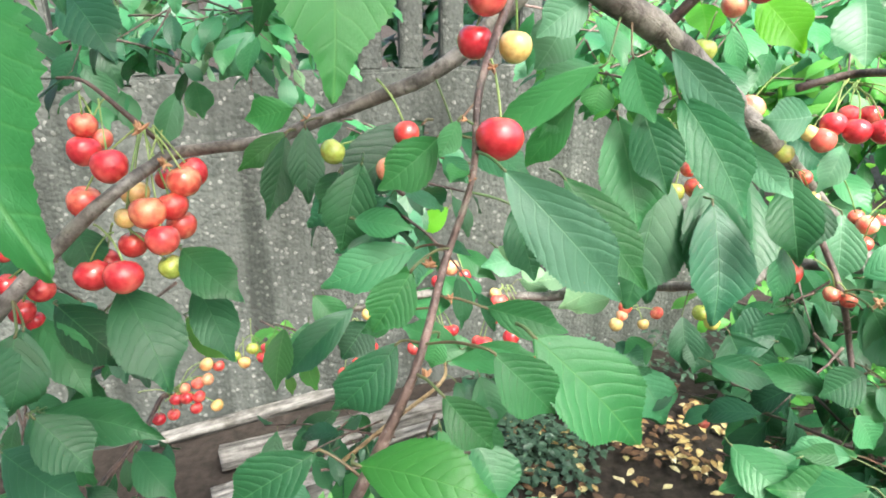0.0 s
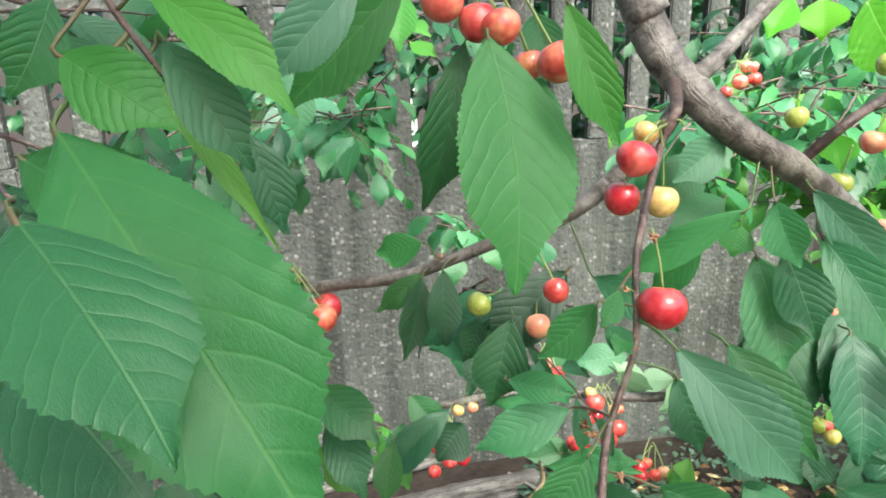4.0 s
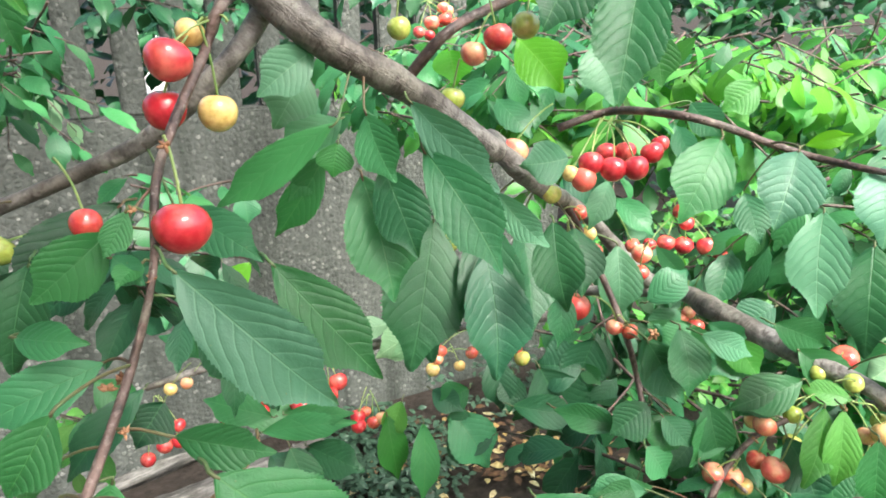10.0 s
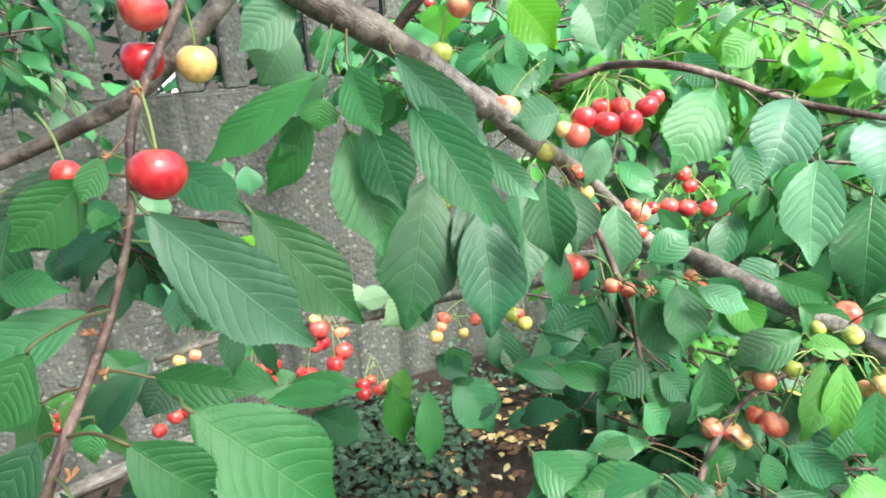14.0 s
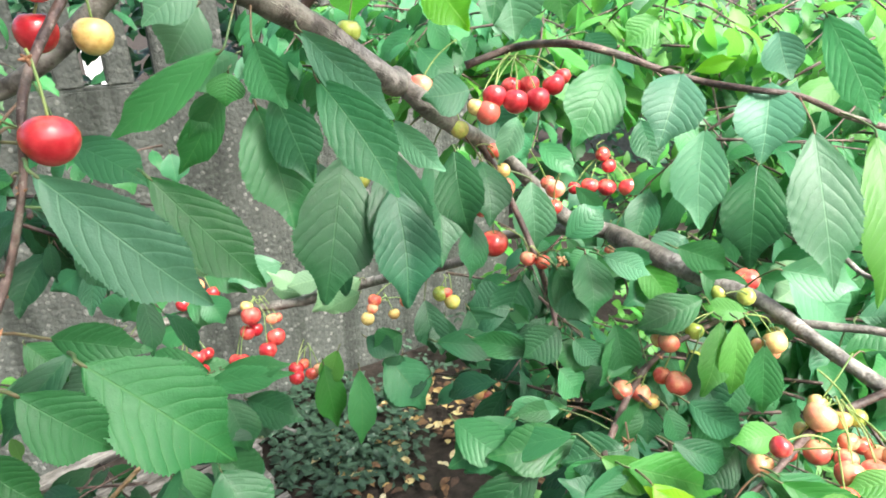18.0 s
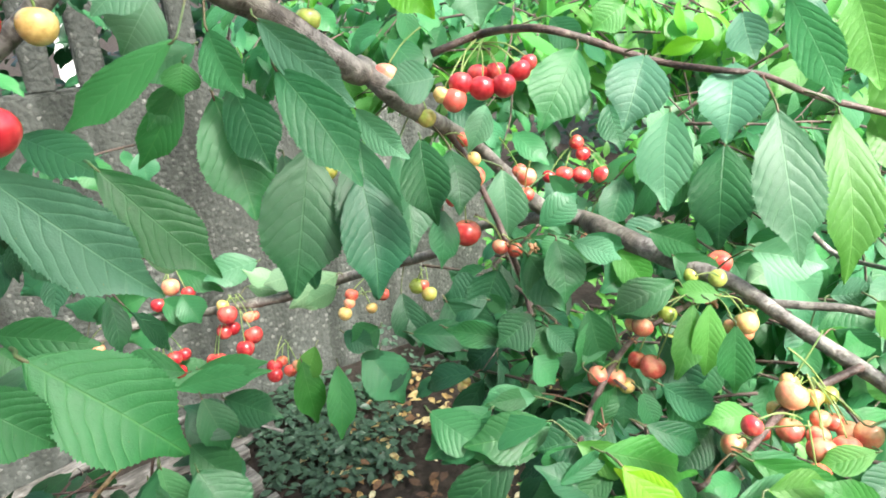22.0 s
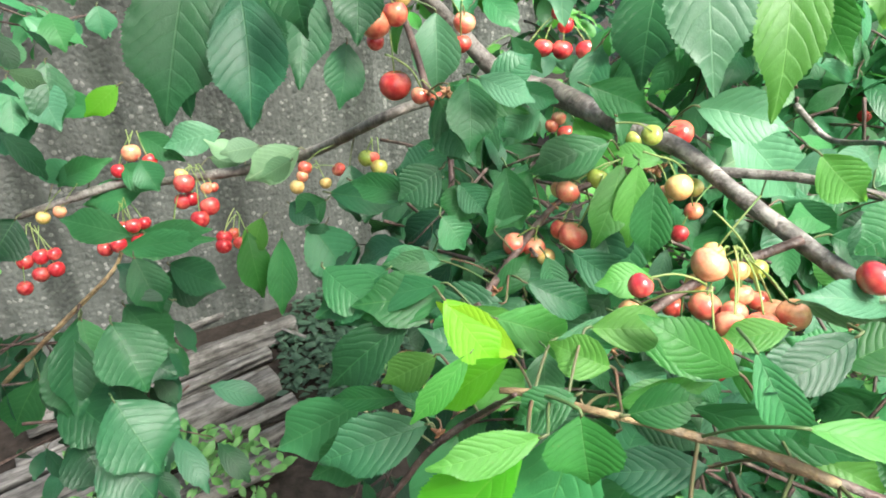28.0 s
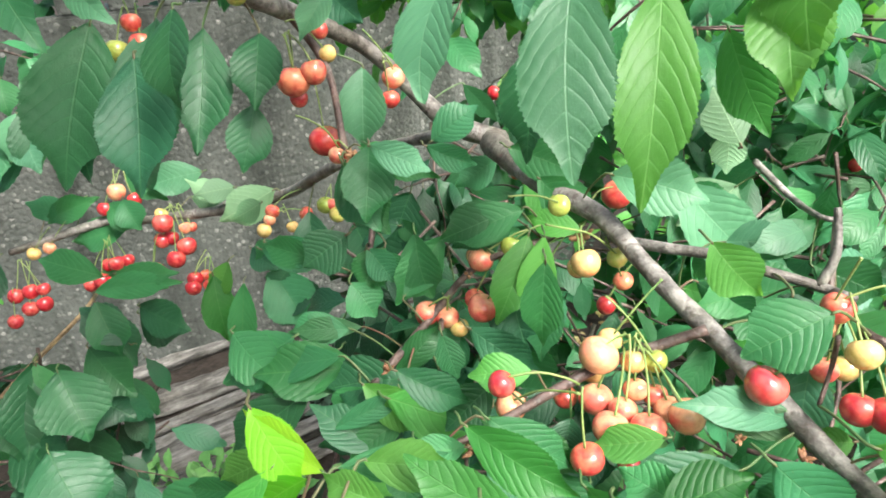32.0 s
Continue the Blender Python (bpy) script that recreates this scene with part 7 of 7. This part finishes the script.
# ---- logs stacked by the wall ----
def log(a, b, radius, seed):
    a, b = Vector(a), Vector(b)
    r = random.Random(seed)
    x = (b - a).normalized()
    y = Vector((0, 0, 1)).cross(x).normalized()
    z = x.cross(y)
    m = Matrix((x, y, z)).transposed().to_4x4()
    m.translation = a
    length = (b - a).length
    rows, sides = 60, 28
    flat = r.uniform(0.8, 1.0)
    corner = r.uniform(0, 6.28)
    facets = [corner + q + r.uniform(-0.25, 0.25) for q in (0, 1.7, 3.1, 4.6)]
    shape = [min(1.25, 0.80 / max(0.45, max(math.cos(2 * math.pi * k / sides - f) for f in facets))) * (1 + r.uniform(-0.06, 0.05)) for k in range(sides)]
    for _ in range(4):
        shape[r.randrange(sides)] *= r.uniform(0.72, 0.86)
    verts, faces = [], []
    for i in range(rows + 1):
        s = i / rows
        for k in range(sides):
            g = 2 * math.pi * k / sides
            q = radius * shape[k] * (1 + 0.16 * noise.noise(Vector((s * 4, k * 0.5, seed))) + 0.10 * noise.noise(Vector((s * 19, k * 1.7, seed))))
            verts.append((s * length + (0.02 * noise.noise(Vector((k, seed, 1))) if i in (0, rows) else 0), math.cos(g) * q, math.sin(g) * q * flat))
    for i in range(rows):
        for k in range(sides):
            n = (k + 1) % sides
            faces.append((i * sides + k, i * sides + n, (i + 1) * sides + n, (i + 1) * sides + k))
    faces.append(tuple(range(sides - 1, -1, -1)))
    faces.append(tuple(rows * sides + k for k in range(sides)))
    ob = new("log", link_mesh("log", verts, faces, WOOD))
    ob.matrix_basis = m
    return tagged(ob, "split weathered grey log lying in a stack by the wall", "log", "stacked logs")


for a, b, r, k in (
    ((-1.145, 2.137, -0.180), (-0.203, 2.473, -0.096), 0.034, 1),
    ((-0.814, 1.982, -0.129), (0.091, 2.271, -0.078), 0.052, 2),
    ((-0.793, 1.809, -0.145), (-0.011, 2.141, -0.096), 0.034, 3),
    ((-0.860, 1.725, -0.150), (-0.005, 2.006, -0.094), 0.036, 4),
    ((-0.847, 1.532, -0.127), (0.016, 1.929, -0.072), 0.058, 5),
    ((-0.620, 1.554, -0.128), (0.076, 1.833, -0.096), 0.034, 6),
    ((-0.642, 1.404, -0.124), (0.095, 1.716, -0.090), 0.040, 7),
    ((-0.734, 1.293, -0.125), (0.018, 1.566, -0.082), 0.048, 8),
):
    log(a, b, r, k)
log((-0.02, 2.27, -0.045), (0.13, 2.15, -0.06), 0.006, 12)["label"] = "thin bare grey stick lying on the soil"

# ---- plants on the ground ----
foliage("ivy", None, None, (0.30, 2.12, -0.08), (0.29, 0.42, 0.05), (0, 1), 1200, 0.043, IVY, 5, 0.1, 0.35, "dark green ivy spreading over the soil by the logs", 1)["category"] = "ivy"
foliage("ivy", None, None, (1.0, 2.4, 0.02), (0.5, 0.16, 0.18), (0, 1), 320, 0.038, IVY, 6, 0.1, 0.6, "dark green ivy climbing from the foot of the wall", 1)["category"] = "ivy"
foliage("leaf_litter", None, None, (0.80, 1.98, -0.088), (0.62, 0.52, 0.012), (0, 1), 420, 0.046, LITTER, 7, 0.0, 0.22, "fallen yellow and brown leaves scattered on the soil", 1)["category"] = "fallen leaves"
foliage("weeds", None, None, (-0.27, 1.46, -0.03), (0.38, 0.20, 0.13), (0, 1), 260, 0.05, WEED, 8, -0.5, 1.0, "bright green weeds growing before the logs")["category"] = "weeds"
# tone l puts the brighter sun on these shrubs into their colour
foliage("shrub", None, None, (1.7, 2.1, 0.75), (0.85, 0.35, 0.85), (0, 1), 1100, 0.075, "l", 9, 0.2, 1.0, "leafy green garden shrub in front of the wall")["category"] = "shrub"
foliage("shrub", None, None, (2.5, 1.5, 0.35), (1.0, 0.9, 0.5), (0, 1), 3600, 0.048, "l", 10, 0.1, 1.0, "light green garden shrub below the stone wall")["category"] = "shrub"
foliage("shrub", None, None, (0.2, 3.3, 1.75), (3.2, 0.4, 0.95), (0, 1), 5600, 0.125, "d", 13, 0.3, 1.0, "dark leafy bush behind the picket fence")["category"] = "shrub"
foliage("ground_cover", None, None, (1.9, 0.9, -0.03), (1.3, 1.2, 0.16), (0, 1), 1500, 0.06, WEED, 15, -0.3, 0.9, "low bright green weeds covering the garden soil")["category"] = "weeds"
foliage("hedge", None, None, (3.0, 4.0, 1.1), (2.2, 0.7, 1.5), (0.35, 0.94), 3000, 0.10, "d", 14, 0.2, 1.0, "tall dark green hedge at the end of the garden")["category"] = "hedge"

foliage("hedge", None, None, (5.9, 2.6, 1.2), (2.6, 0.45, 1.2), (0.88, 0.47), 3400, 0.09, "d", 19, 0.2, 1.0, "dark woodland undergrowth rising behind the low stone wall")["category"] = "undergrowth"

# unseen leaf clumps, added overhead to shade the left branches and the wall
foliage("crown", tree, ROOT_M, (-0.62, 0.35, 2.35), (0.75, 0.75, 0.3), (0, 1), 330, 0.10, "d", 16, 0.5, 1.0)
foliage("crown", tree, ROOT_M, (0.0, -0.08, 2.35), (0.5, 0.5, 0.28), (0, 1), 120, 0.11, "d", 18, 0.5, 1.0)
foliage("crown", tree, ROOT_M, (0.1, 1.5, 2.5), (0.95, 0.5, 0.2), (0, 1), 420, 0.11, "d", 31, 0.5, 1.0)
foliage("crown", tree, ROOT_M, (0.25, -0.45, 2.3), (0.20, 0.20, 0.15), (0, 1), 55, 0.11, "d", 34, 0.5, 1.0)
foliage("crown", tree, ROOT_M, (0.4, -0.4, 2.4), (0.45, 0.5, 0.25), (0, 1), 170, 0.11, "d", 32, 0.5, 1.0)
foliage("crown", tree, ROOT_M, (-1.0, -0.45, 2.0), (0.75, 0.8, 0.75), (0, 1), 1500, 0.11, "d", 17, 0.5, 1.0)


# ---- stone house wall past the garden ----
house = thing("wall_east", (5.0, 2.4, 0), "low old wall of yellow stone blocks", "wall", kind="structure")
hm = Matrix.Translation((5.0, 2.4, 0)) @ Matrix.Rotation(radians(-62), 4, "Z")
hp = Matrix.Translation((5.0, 2.4, 0))
child("backing", slab("backing", (-4, 0.02, -0.2), (4, 0.3, 0.9), PICKET), house, hm, hp)
r8 = random.Random(8)
for row in range(6):
    x = -2.2 + r8.uniform(-0.2, 0)
    while x < 2.0:
        w, h = r8.uniform(0.22, 0.42), 0.135
        child("stone", slab("stone", (x, -0.02 - r8.uniform(0, 0.02), 0.03 + row * 0.15), (x + w, 0.06, 0.03 + row * 0.15 + h), STONE), house, hm, hp)
        x += w + 0.015
white = tagged(new("backdrop", slab("backdrop", (-1.02, 6.0, -0.4), (-0.82, 6.3, 1.42), RENDER_WHITE)), "white rendered building far behind the fence", "building", kind="structure")
